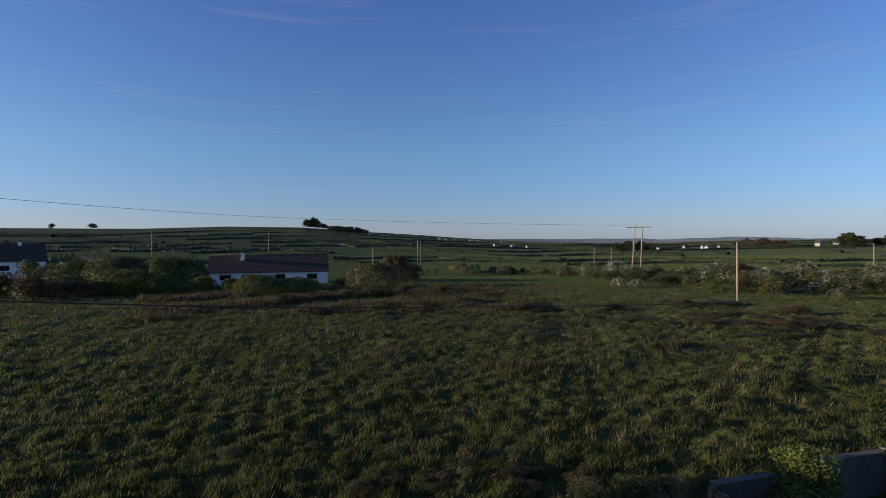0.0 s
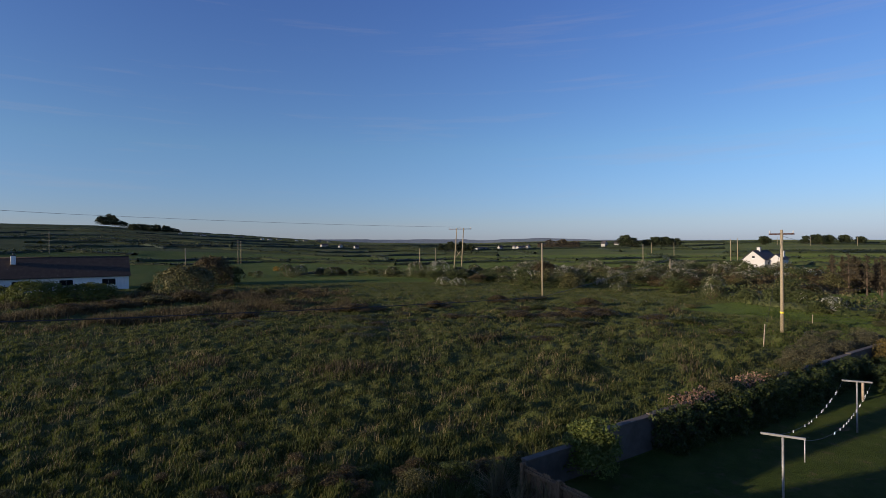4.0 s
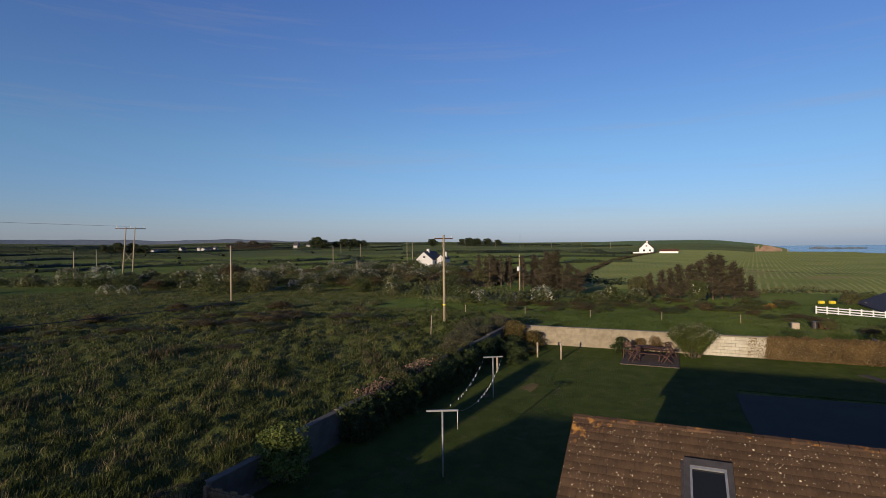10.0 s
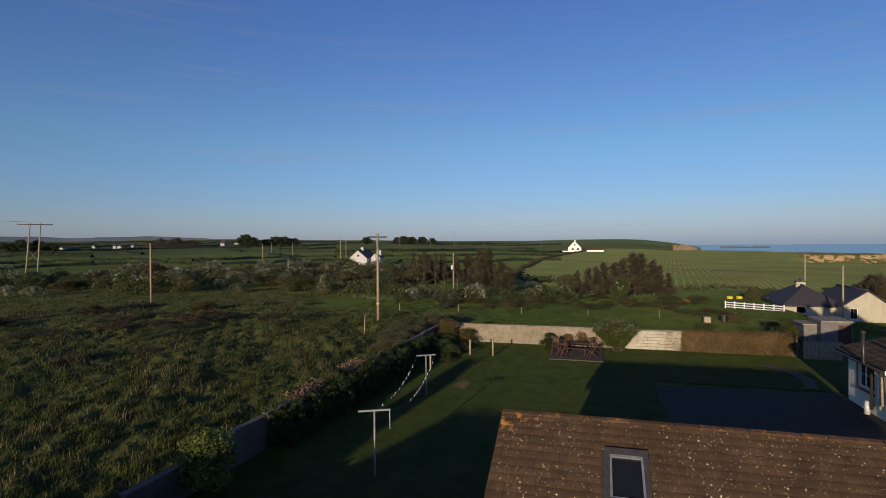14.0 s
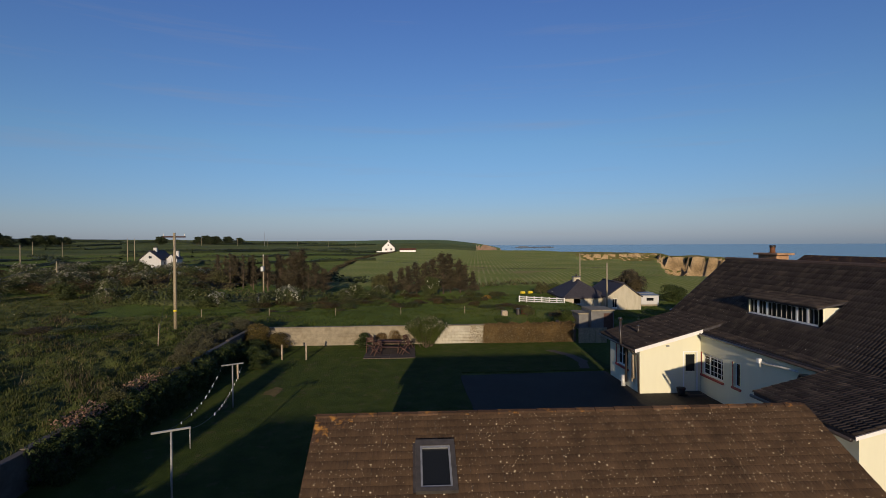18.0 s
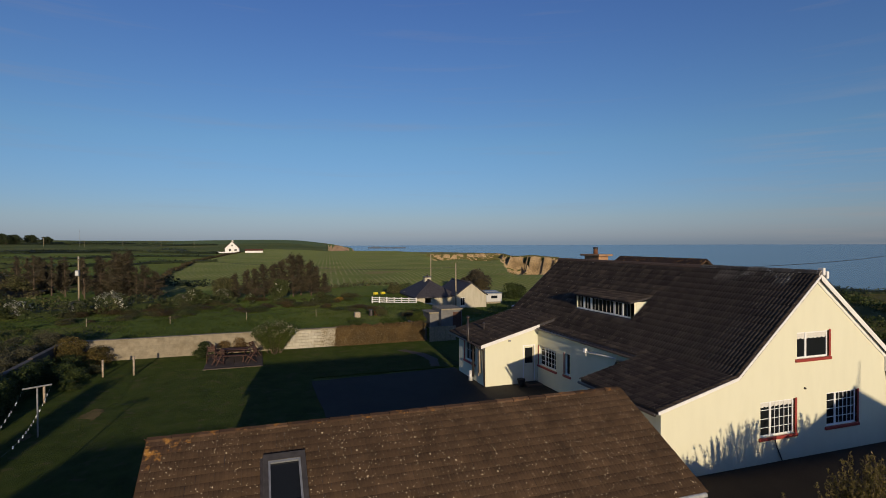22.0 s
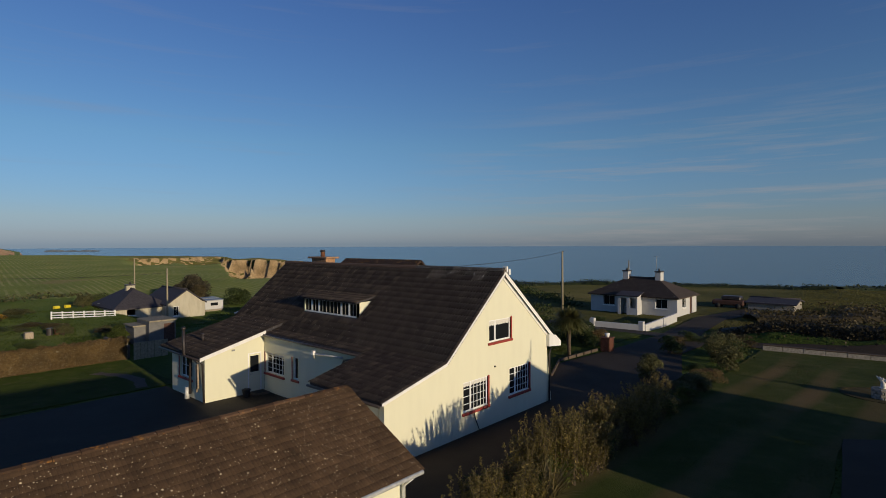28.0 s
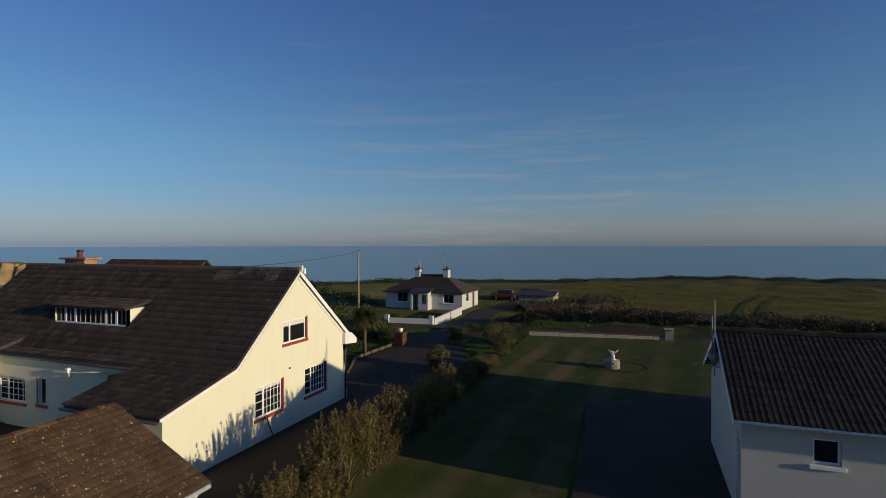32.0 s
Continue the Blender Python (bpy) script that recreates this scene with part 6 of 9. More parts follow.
for x, y, s, m_, l_ in ((55.2, -9.6, 0.42, "pale_wood", "weathered pale wooden crate behind the wall"), (56.0, -11.2, 0.42, "gutter", "dark plastic barrel behind the wall"), (56.2, -11.8, 0.42, "rust", "rusty steel barrel behind the wall")):
    z = land_z(x, y)
    bm = bmesh.new()
    if "wooden crate" in l_:
        box(bm, x - s * 0.7, x + s * 0.7, y - s * 0.7, y + s * 0.7, z - 0.1, z + 0.55, 0.04)
    else:
        rod(bm, (x, y, z - 0.1), (x, y, z + 0.62), s * 0.6, s * 0.56, 14)
    tagged(part("crate" if "wooden crate" in l_ else "barrel", bm, M[m_]), l_, "crate" if "wooden crate" in l_ else "barrel")

# statue on a stone plinth with a kerb ring
plz = thing("plinth", "pale stone plinth on the lawn", "plinth", "", (1.38, -34.05, 0.03))
rodded("core", [(0, 0, -0.05), (0, 0, 0.52)], 0.36, M["mortar"], plz, "", 16)
for c_ in range(4):
    for i in range(9):
        bm = bmesh.new()
        box(bm, -0.125, 0.125, -0.05, 0.05, 0.004, 0.127, 0.02, pose(0.38 * math.cos(i * 0.698 + c_ * 0.35), 0.38 * math.sin(i * 0.698 + c_ * 0.35), c_ * 0.131, 0, 0, math.degrees(i * 0.698 + c_ * 0.35) + 90))
        part("stone", bm, M["stone"], plz)
bm = bmesh.new()
for z0, z1, r0, r1, ox in ((0.53, 0.58, 0.16, 0.14, 0.0), (0.58, 0.78, 0.12, 0.10, 0.0), (0.78, 0.92, 0.10, 0.05, 0.02)):
    rod(bm, (1.35 + ox, -34.05, z0 + 0.03), (1.35 + ox * 1.5, -34.05, z1 + 0.03), r0, r1, 12)
rod(bm, (1.38, -34.05, 0.9), (1.5, -34.0, 1.12), 0.05, 0.03, 8)
rod(bm, (1.35, -34.05, 0.88), (1.05, -34.1, 1.16), 0.06, 0.02, 6)
bmesh.ops.create_icosphere(bm, subdivisions=2, radius=0.065, matrix=Matrix.Translation((1.37, -34.04, 1.02)))
rod(bm, (1.4, -34.05, 0.85), (1.62, -34.0, 1.15), 0.05, 0.02, 6)
tagged(part("statue", bm, M["statue"], None, "", True), "small white garden statue on its plinth", "statue")
tagged(flat_patch("flower_bed", [(1.2 + 1.85 * math.cos(k * 0.314), -33.9 + 1.45 * math.sin(k * 0.314)) for k in range(20)], 0.052, M["earth"], "oval bed of bare earth", "flower bed", 0.4, 0.05), "oval bed of bare earth round the plinth", "flower bed", kind="structure")
kr = thing("kerb_ring", "ring of small stones round the plinth", "edging")
for i in range(34):
    a = i / 34 * 6.283
    x, y = 1.2 + 1.9 * math.cos(a), -34.6 + 1.5 * math.sin(a)
    bm = bmesh.new()
    box(bm, -0.14, 0.14, -0.08, 0.08, -0.05, 0.03 + brng.uniform(0, 0.03), 0.015, pose(x, y, 0.03, 0, 0, math.degrees(a) + 90))
    part("stone", bm, M["earth"], kr)

# kerb and gate pier beside the drive
kb = thing("kerb", "pale concrete kerb along the drive", "kerb", kind="structure")
kp = [(15.93, -27.05), (17.66, -31.0), (17.4, -36.0)]
for (x0, y0), (x1, y1) in zip(kp, kp[1:]):
    n = int(math.hypot(x1 - x0, y1 - y0) / 0.9)
    for i in range(n):
        t0 = (i + 0.5) / n
        bm = bmesh.new()
        box(bm, -0.43, 0.43, -0.06, 0.06, -0.05, 0.16, 0.015, pose(x0 + (x1 - x0) * t0, y0 + (y1 - y0) * t0, 0.04, 0, 0, math.degrees(math.atan2(y1 - y0, x1 - x0))))
        part("kerbstone", bm, M["slab"], kb)
gp = thing("gate_pier", "red brick gate pier topped with a pot", "pier", "", (16.8, -36.3, 0.0))
bm = bmesh.new()
box(bm, 0.004, 0.211, 0.004, 0.099, 0.003, 0.068, 0.004)
brick_me = bpy.data.meshes.new("brick")
bm.to_mesh(brick_me)
bm.free()
brick_me.materials.append(M["brick"])
boxed("core", -0.30, 0.30, -0.30, 0.30, -0.1, 0.95, M["mortar"], gp, "", 0)
for c in range(13):
    for side in range(4):
        for i in range(3):
            ob = new("brick", brick_me)
            ob.parent = gp
            ob.matrix_basis = pose(0, 0, 0.0, 0, 0, 90 * side) @ pose(-0.325 + i * 0.217 - (0.05 if c % 2 else 0), -0.33, 0.0 + c * 0.0735, 0, 0, 0)
boxed("cap", -0.4, 0.4, -0.4, 0.4, 0.955, 1.03, M["brick"], gp)
pt = thing("plant_pot", "white urn with red flowers on the brick pier", "pot", "", (16.8, -36.3, 1.03))
rodded("urn", [(0, 0, 0), (0, 0, 0.28)], 0.13, M["white"], pt, "", 12, 0.2)


# ---------------------------------------------------------------- other buildings
def cottage(name, label, x0, x1, y0, y1, z, eave, ridge, mat, roof_mat, hip=True, chimneys=(), wins=(), along="x", over=0.3, door=None):
    """A plain block with a hipped or gabled roof, window openings on its walls."""
    ob = thing(name, label, "house")
    sides = {"s": (facing(0, y0, z, (0, -1)), x0, x1), "n": (facing(0, y1, z, (0, 1)), -x1, -x0),
             "w": (facing(x0, 0, z, (-1, 0)), -y1, -y0), "e": (facing(x1, 0, z, (1, 0)), y0, y1)}
    for k, (m_, a, b) in sides.items():
        holes = [(wx, wy, ww, wh) for s_, wx, wy, ww, wh in wins if s_ == k]
        if k in "we":
            a, b = a + 0.25, b - 0.25
        out = [(a, -0.6), (b, -0.6), (b, eave), (a, eave)]
        if not hip and ((along == "x" and k in "we") or (along == "y" and k in "sn")):
            out = [(a, -0.6), (b, -0.6), (b, eave), ((a + b) / 2, ridge - 0.1), (a, eave)]
        panel("wall", out, [rect(a + wx, wy, ww, wh) for wx, wy, ww, wh in holes], 0.25, m_, mat, ob)
        for wx, wy, ww, wh in holes:
            if wy < 0.3:
                bm = bmesh.new()
                box(bm, a + wx, a + wx + ww, wy, wy + wh, -0.14, -0.08, 0, m_)
                part("door", bm, M["dark_wood"], ob)
            else:
                window(ob, m_, a + wx, wy, ww, wh, 1, 0, M["white"])
    X0, X1_, Y0, Y1 = x0 - over, x1 + over, y0 - over, y1 + over
    e, r = z + eave - 0.05, z + ridge
    if along == "x":
        my = (y0 + y1) / 2
        inset = (Y1 - Y0) / 2 if hip else 0.0
        A, B = (X0 + inset, my, r), (X1_ - inset, my, r)
        faces = [[(X0, Y0, e), (X1_, Y0, e), B, A], [(X1_, Y1, e), (X0, Y1, e), A, B]]
        if hip:
            faces += [[(X0, Y1, e), (X0, Y0, e), A], [(X1_, Y0, e), (X1_, Y1, e), B]]
    else:
        mx = (x0 + x1) / 2
        inset = (X1_ - X0) / 2 if hip else 0.0
        A, B = (mx, Y0 + inset, r), (mx, Y1 - inset, r)
        faces = [[(X1_, Y0, e), (X1_, Y1, e), B, A], [(X0, Y1, e), (X0, Y0, e), A, B]]
        if hip:
            faces += [[(X0, Y0, e), (X1_, Y0, e), A], [(X1_, Y1, e), (X0, Y1, e), B]]
    for f in faces:
        bm = bmesh.new()
        hi = [bm.verts.new(p) for p in f]
        lo = [bm.verts.new((p[0], p[1], p[2] - 0.14)) for p in f]
        bm.faces.new(hi)
        bm.faces.new(lo[::-1])
        for i in range(len(f)):
            bm.faces.new((lo[i], lo[(i + 1) % len(f)], hi[(i + 1) % len(f)], hi[i]))
        part("roof", bm, roof_mat, ob)
    rodded("ridge", [A, B], 0.12, roof_mat, ob, "", 6)
    for cx, cy, h in chimneys:
        bm = bmesh.new()
        box(bm, cx - 0.35, cx + 0.35, cy - 0.5, cy + 0.5, r - 1.2, r + h, 0.03)
        c = part("chimney", bm, mat, ob)
        boxed("cap", cx - 0.42, cx + 0.42, cy - 0.57, cy + 0.57, r + h, r + h + 0.14, M["gutter"], c)
        rodded("pot", [(cx, cy, r + h + 0.1), (cx, cy, r + h + 0.45)], 0.12, M["gutter"], c, "", 8)
    return ob


# white cottage by the sea, with its porch and wall
ct = cottage("cottage", "white cottage with a dark hipped roof by the sea", 20.9, 31.6, -70.4, -63.4, -0.75, 2.25, 4.2, M["cottage_white"], M["tile_house"], True,
             ((24.2, -66.9, 0.75), (28.3, -66.9, 0.75)),
             (("n", 1.7, 0.85, 1.5, 1.2), ("n", 4.6, 0.85, 0.75, 1.25), ("n", 8.2, 0.85, 1.4, 1.1), ("w", 1.5, 0.9, 1.2, 1.1), ("w", 4.2, 0.0, 0.9, 2.0)))
pch = bmesh.new()
slab_mesh(pch, rect(-27.4, 0, 2.4, 2.3), [rect(-27.1, 0.0, 0.8, 2.0), rect(-25.9, 0.8, 0.7, 1.2)], 0.2, facing(0, -62.0, -0.75, (0, 1)))
part("porch", pch, M["cottage_white"], ct)
for xx in (25.02, 27.2):
    boxed("porch_side", xx, xx + 0.18, -63.42, -62.2, -0.9, 1.55, M["cottage_white"], ct)
roof_board("porch_roof", (24.8, -63.6, 1.95), (27.6, -63.6, 1.95), (27.6, -61.8, 1.55), (24.8, -61.8, 1.55), 0.1, M["slate"], ct)
rodded("aerial", [(24.6, -67, 4.4), (24.6, -67, 6.2)], 0.025, M["grey_metal"], ct)
rodded("aerial_bar", [(24.2, -67, 6.1), (25.0, -67, 6.1)], 0.02, M["grey_metal"], ct)
cw = thing("garden_wall", "low white painted wall round the cottage garden", "wall")
for a, b in (((23.9, -48.8), (19.7, -49.3)), ((19.3, -49.6), (19.6, -55.0)), ((19.6, -55.2), (19.9, -60.0))):
    L_ = math.hypot(b[0] - a[0], b[1] - a[1])
    bm = bmesh.new()
    box(bm, 0, L_, -0.12, 0.12, -0.95, 0.15, 0.02, pose(a[0], a[1], 0, 0, 0, math.degrees(math.atan2(b[1] - a[1], b[0] - a[0]))))
    part("wall_section", bm, M["cottage_white"], cw)
for x, y in ((24.1, -48.75), (19.5, -49.4)):
    boxed("pier", x - 0.22, x + 0.22, y - 0.22, y + 0.22, -0.95, 0.45, M["cottage_white"], cw)
# sheds and an old car beyond the cottage
sh = cottage("shed", "low grey outbuilding in the coastal field", 11.6, 16.6, -82.5, -77.0, land_z(14, -79), 1.0, 1.4, M["stone"], M["slate"], False)
sh["category"] = "shed"
for x, y, m_, l_ in ((18.9, -77.4, "dark_wood", "dark red-brown van parked beyond the cottage"),):
    z = land_z(x, y)
    v_ = thing("van" if "van" in l_ else "boat", l_, "van" if "van" in l_ else "boat", "", (x, y, z))
    boxed("body", -1.9, 1.9, -0.85, 0.85, 0.35, 1.05, M[m_], v_, "", 0.15)
    boxed("cabin", -1.5, 0.8, -0.75, 0.75, 1.04, 1.6 if "van" in l_ else 1.3, M["gutter"] if "van" in l_ else M[m_], v_, "", 0.15)
    for wx in (-1.2, 1.2):
        for wy in (-0.82, 0.82):
            rodded("wheel", [(wx, wy - 0.08, 0.33), (wx, wy + 0.08, 0.33)], 0.33, M["black_rubber"], v_, "", 12)

# farmhouse in the dip, with its outbuildings
fz = -1.4
cottage("farmhouse", "old cream farmhouse with a hipped slate roof in the dip", 71.0, 80.0, -26.6, -20.6, fz, 1.6, 3.65, M["farm_render"], M["slate"], True, ((75.5, -23.6, 0.35),), (("n", 2.0, 0.7, 0.8, 1.1), ("w", 1.0, 0.7, 0.9, 1.0)), "x")
cottage("farm_wing", "cream gabled wing of the farmhouse", 69.3, 77.0, -30.45, -25.8, fz, 1.85, 3.55, M["farm_render"], M["slate"], False, (), (("w", 0.5, 0.3, 0.7, 1.2),), "x", 0.2)["category"] = "house"
od = thing("outbuilding", "small flat-roofed grey shed behind the garden wall", "shed", "", (46.2, -16.1, -0.2))
for n_, (x0, x1, y0, y1, h_) in enumerate(((-1.3, 1.3, -1.25, 0.75, 1.9), (-0.6, 1.4, 0.76, 1.6, 1.55))):
    panel("wall", rect(-y1, -0.2, y1 - y0, h_ + 0.2), [rect(0.35, 0.0, 0.85, 1.7)] if n_ == 0 else [], 0.15, facing(x0, 0, 0, (-1, 0)), M["shed_block"], od)
    panel("wall", rect(y0, -0.2, y1 - y0, h_ + 0.2), [], 0.15, facing(x1, 0, 0, (1, 0)), M["shed_block"], od)
    panel("wall", rect(-x1 + 0.15, -0.2, x1 - x0 - 0.3, h_ + 0.2), [], 0.15, facing(0, y1, 0, (0, 1)), M["shed_block"], od)
    panel("wall", rect(x0 + 0.15, -0.2, x1 - x0 - 0.3, h_ + 0.2), [], 0.15, facing(0, y0, 0, (0, -1)), M["shed_block"], od)
    boxed("roof", x0 - 0.1, x1 + 0.1, y0 - 0.1 * (1 - n_), y1 + 0.1 * n_, h_ + 0.002, h_ + 0.12, M["mortar"], od, "", 0.015)
boxed("door", -1.24, -1.2, -1.19, -0.36, 0.01, 1.69, M["dark_wood"], od, "dark plank door", 0.004)
fn = thing("panel_fence", "grey weathered timber panel fence", "fence")
for i in range(10):
    boxed("board", 39.5 + 0.02 * (i % 2), 39.56 + 0.02 * (i % 2), -12.75 - i * 0.22, -12.55 - i * 0.22, -0.1, 1.15, M["mortar"], fn, "", 0.005)
st = cottage("shed", "low stone shed with a pale tin roof by the farm", 52.0, 56.5, -32.0, -28.5, -1.3, 1.6, 2.0, M["stone"], M["grey_metal"], False)
st["category"] = "shed"

for x, y, ln, l_ in ((73.5, -33.2, 2.6, "white painted lean-to by the farmhouse"), (76.5, -33.6, 3.2, "pale touring caravan parked by the farmhouse")):
    z = land_z(x, y)
    v_ = thing("caravan" if "caravan" in l_ else "lean_to", l_, "caravan" if "caravan" in l_ else "shed", "", (x, y, z))
    boxed("body", -0.9, 0.9, -ln / 2, ln / 2, 0.25, 1.5, M["cottage_white"], v_, "", 0.08)
    boxed("roof", -0.98, 0.98, -ln / 2 - 0.06, ln / 2 + 0.06, 1.502, 1.6, M["grey_metal"], v_, "", 0.03)
    boxed("window", -0.93, -0.895, -0.5, 0.5, 0.8, 1.2, M["glass"], v_, "", 0.005)
    boxed("skirt", -0.8, 0.8, -ln / 2 + 0.1, ln / 2 - 0.1, -0.1, 0.248, M["mortar"], v_, "", 0.01)

# bungalows and houses inland
cottage("bungalow", "white bungalow with a long dark tiled roof", -17.2, 7.5, 121.6, 130.5, 0.05, 2.65, 6.3, M["white"], M["tile_house"], False, ((-10.5, 124.5, 0.4),),
        (("s", 2.2, 0.9, 2.4, 1.2), ("s", 6.6, 0.9, 1.6, 1.2), ("s", 13.5, 0.9, 2.2, 1.2), ("s", 20.2, 0.9, 2.3, 1.2)))
tsh = cottage("house", "two-storey white house with a dark roof beyond hedges", -78.0, -61.0, 152.5, 162.0, 0.8, 4.3, 8.6, M["white"], M["tile_house"], False, ((-66.0, 157.2, 0.5),),
        (("s", 12.0, 1.9, 1.9, 1.4), ("s", 14.6, 2.9, 0.9, 0.6), ("s", 8.0, 1.9, 1.9, 1.4)))
tsh.matrix_world = pose(-69.5, 157, 0, 0, 0, 25) @ pose(69.5, -157, 0)
cottage("house", "white gabled house with a dark roof among scrub", 165.0, 174.0, 76.0, 82.5, 0.5, 2.7, 5.4, M["cottage_white"], M["slate"], False, ((168.5, 79.2, 0.9),), (("w", 2.6, 3.0, 0.9, 0.9), ("s", 2.0, 0.9, 1.2, 1.2)), "x")
cottage("house_wing", "lower white wing of the gabled house", 168.0, 172.0, 72.6, 75.9, 0.5, 2.9, 4.3, M["cottage_white"], M["slate"], False, ((170.5, 73.5, 0.9),), (("w", 1.4, 0.9, 1.0, 1.1),), "x")
cottage("house", "white farmhouse with outbuildings on the crop field's edge", 364.0, 376.0, 12.5, 21.0, 1.9, 3.0, 7.2, M["white"], M["brick"], False, ((370, 16.7, 0.7),), (("w", 2.0, 1.0, 1.4, 1.4), ("w", 5.4, 1.0, 1.4, 1.4), ("w", 3.6, 4.1, 1.0, 1.0)), "x")
cottage("shed", "long low white farm building", 366.0, 370.0, -2.0, 9.0, 1.8, 1.4, 2.3, M["white"], M["brick"], False, (), (), "y")["category"] = "shed"
tagged(boxed("farm_wall", 362.0, 362.5, 12.0, 27.0, 1.0, 2.6, M["white"]), "long white farmyard wall", "wall")
for n_, (x, y, wx, wy, ev, rg) in enumerate(((205.0, 520.0, 9, 6, 2.6, 4.4), (219, 510, 6, 6, 2.4, 4.6), (228.0, 492.0, 6, 5, 2.4, 4.2), (306.0, 388.0, 17, 5, 2.4, 3.6), (317.0, 374.0, 6, 5, 2.7, 5.2), (327.0, 356.0, 16, 6, 2.6, 3.8),
                                         (322, 360, 4, 4, 3.6, 5.4), (331, 352, 4, 4, 3.6, 5.4), (440.0, 356.0, 6, 7, 4, 8.2), (449.0, 347.0, 6, 7, 4, 8.2), *((110 + 16 * k + 5 * math.sin(k * 2.3), 800 - 4.5 * k + 9 * math.sin(k * 1.7), 6 + 2 * (k % 3), 6, 4, 7) for k in range(13)))):
    z = land_z(x, y)
    wx, wy, ev, rg = wx * 0.7, wy * 0.7, ev * (0.72 if y < 700 else 0.36), rg * (0.72 if y < 700 else 0.36)
    cottage("house", "small white house far off on the inland fields", x - wx / 2, x + wx / 2, y - wy / 2, y + wy / 2, z, ev, rg, M["far_white"] if y < 700 else M["grey_render"], M["slate"], False, (), (("s", wx * 0.3, 0.9, 1.2, 1.1),), "x" if wx > wy else "y")["group"] = "far houses"


# ---------------------------------------------------------------- vegetation
for s_ in range(3):
    shrub_data("dark", 10 + s_, 2.0, 1.6, 3600, 0.085, M["leaf_hedge"])
    shrub_data("olive", 20 + s_, 2.0, 1.8, 3800, 0.085, M["leaf_olive"])
    shrub_data("dry", 25 + s_, 2.0, 1.7, 4200, 0.075, M["leaf_dry"])
    shrub_data("brown", 30 + s_, 2.0, 1.4, 3400, 0.085, M["leaf_brown"])
    shrub_data("rust", 40 + s_, 2.0, 1.6, 3000, 0.085, M["leaf_rust"])
    shrub_data("may", 50 + s_, 3.0, 2.6, 4600, 0.155, M["leaf_scrub"], M["blossom"], 800, 18)
    shrub_data("scrub", 60 + s_, 3.0, 2.2, 4600, 0.16, M["leaf_scrub"], nb=18)
    shrub_data("olive_scrub", 70 + s_, 3.0, 2.2, 4600, 0.16, M["leaf_olive"], nb=18)
    shrub_data("brown_scrub", 80 + s_, 3.0, 2.0, 4600, 0.16, M["leaf_brown"], nb=18)
shrub_data("bright", 90, 2.3, 1.75, 9000, 0.105, M["leaf_bush"], nb=26)
shrub_data("bright_far", 91, 2.0, 1.8, 2200, 0.11, M["leaf_bright"])
shrub_data("clipped", 92, 6.0, 2.6, 5200, 0.20, M["leaf_hedge"], nb=30)
shrub_data("clipped", 93, 6.0, 2.6, 5200, 0.20, M["leaf_hedge"], nb=30)
for s_ in range(2):
    # dome_lit: sun on the hedges comes from a brighter leaf colour
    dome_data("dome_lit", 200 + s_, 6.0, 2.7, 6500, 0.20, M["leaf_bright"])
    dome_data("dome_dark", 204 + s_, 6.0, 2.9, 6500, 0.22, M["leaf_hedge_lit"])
    dome_data("dome_brown", 208 + s_, 6.0, 2.9, 6000, 0.22, M["leaf_brown"])
    dome_data("dome_olive", 212 + s_, 6.0, 2.9, 6500, 0.22, M["leaf_olive"])
for s_ in range(3):
    dome_data("may_dome", 220 + s_, 3.4, 2.6, 2600, 0.17, M["leaf_may"], M["blossom"], 0.52 - 0.14 * s_)
    dome_data("thorn_dome", 226 + s_, 3.2, 2.6, 2600, 0.17, M["leaf_may"], M["blossom_grey"], 0.12)
shrub_data("round_olive", 97, 6.0, 3.2, 9000, 0.26, M["leaf_olive"], nb=46)
shrub_data("ochre", 99, 2.0, 1.6, 3600, 0.085, M["leaf_ochre"])
shrub_data("round_dark", 101, 6.0, 3.2, 7000, 0.26, M["leaf_pine"], nb=40)
shrub_data("round_green", 102, 6.0, 3.2, 7000, 0.26, M["leaf_hedge"], nb=40)
shrub_data("gorse", 95, 2.4, 1.6, 1600, 0.16, M["gorse"])

LBL = {"round_dark": "large dark brown-green bush behind the farmhouse", "round_green": "large rounded dark green bush", "ochre": "ochre and yellow-brown garden shrub", "dry": "dry grey-olive shrub", "round_olive": "large dense rounded olive-green bush", 
       "wispy": "tall wispy olive shrub with dry flower tips",
       "dark": "dense dark green shrub with small leaves", "olive": "olive-green leafy shrub with pale tips", "brown": "low brown bramble thicket in rough grass", "rust": "rust-brown leafy shrub with dry tips",
       "may": "hawthorn bush covered in white blossom", "scrub": "dark green thorn bush in the rough pasture", "olive_scrub": "olive-green bush in the rough pasture",
       "brown_scrub": "brown bare-twigged thicket in the pasture", "bright": "bright yellow-green shrub against the wall", "bright_far": "rounded yellow-green garden shrub",
       "clipped": "large rounded dark garden hedge bush", "dome_lit": "rounded garden hedge bush in sun-bright yellow-green all over",
       "dome_dark": "large dense rounded dark green garden bush", "dome_brown": "low rounded brown hedge bush", "dome_olive": "large dense rounded olive-green bush",
       "may_dome": "rounded hawthorn bush thick with white blossom", "thorn_dome": "rounded pale green thorn bush", "gorse": "gorse bush in yellow-brown flower"}


BUSHES = []


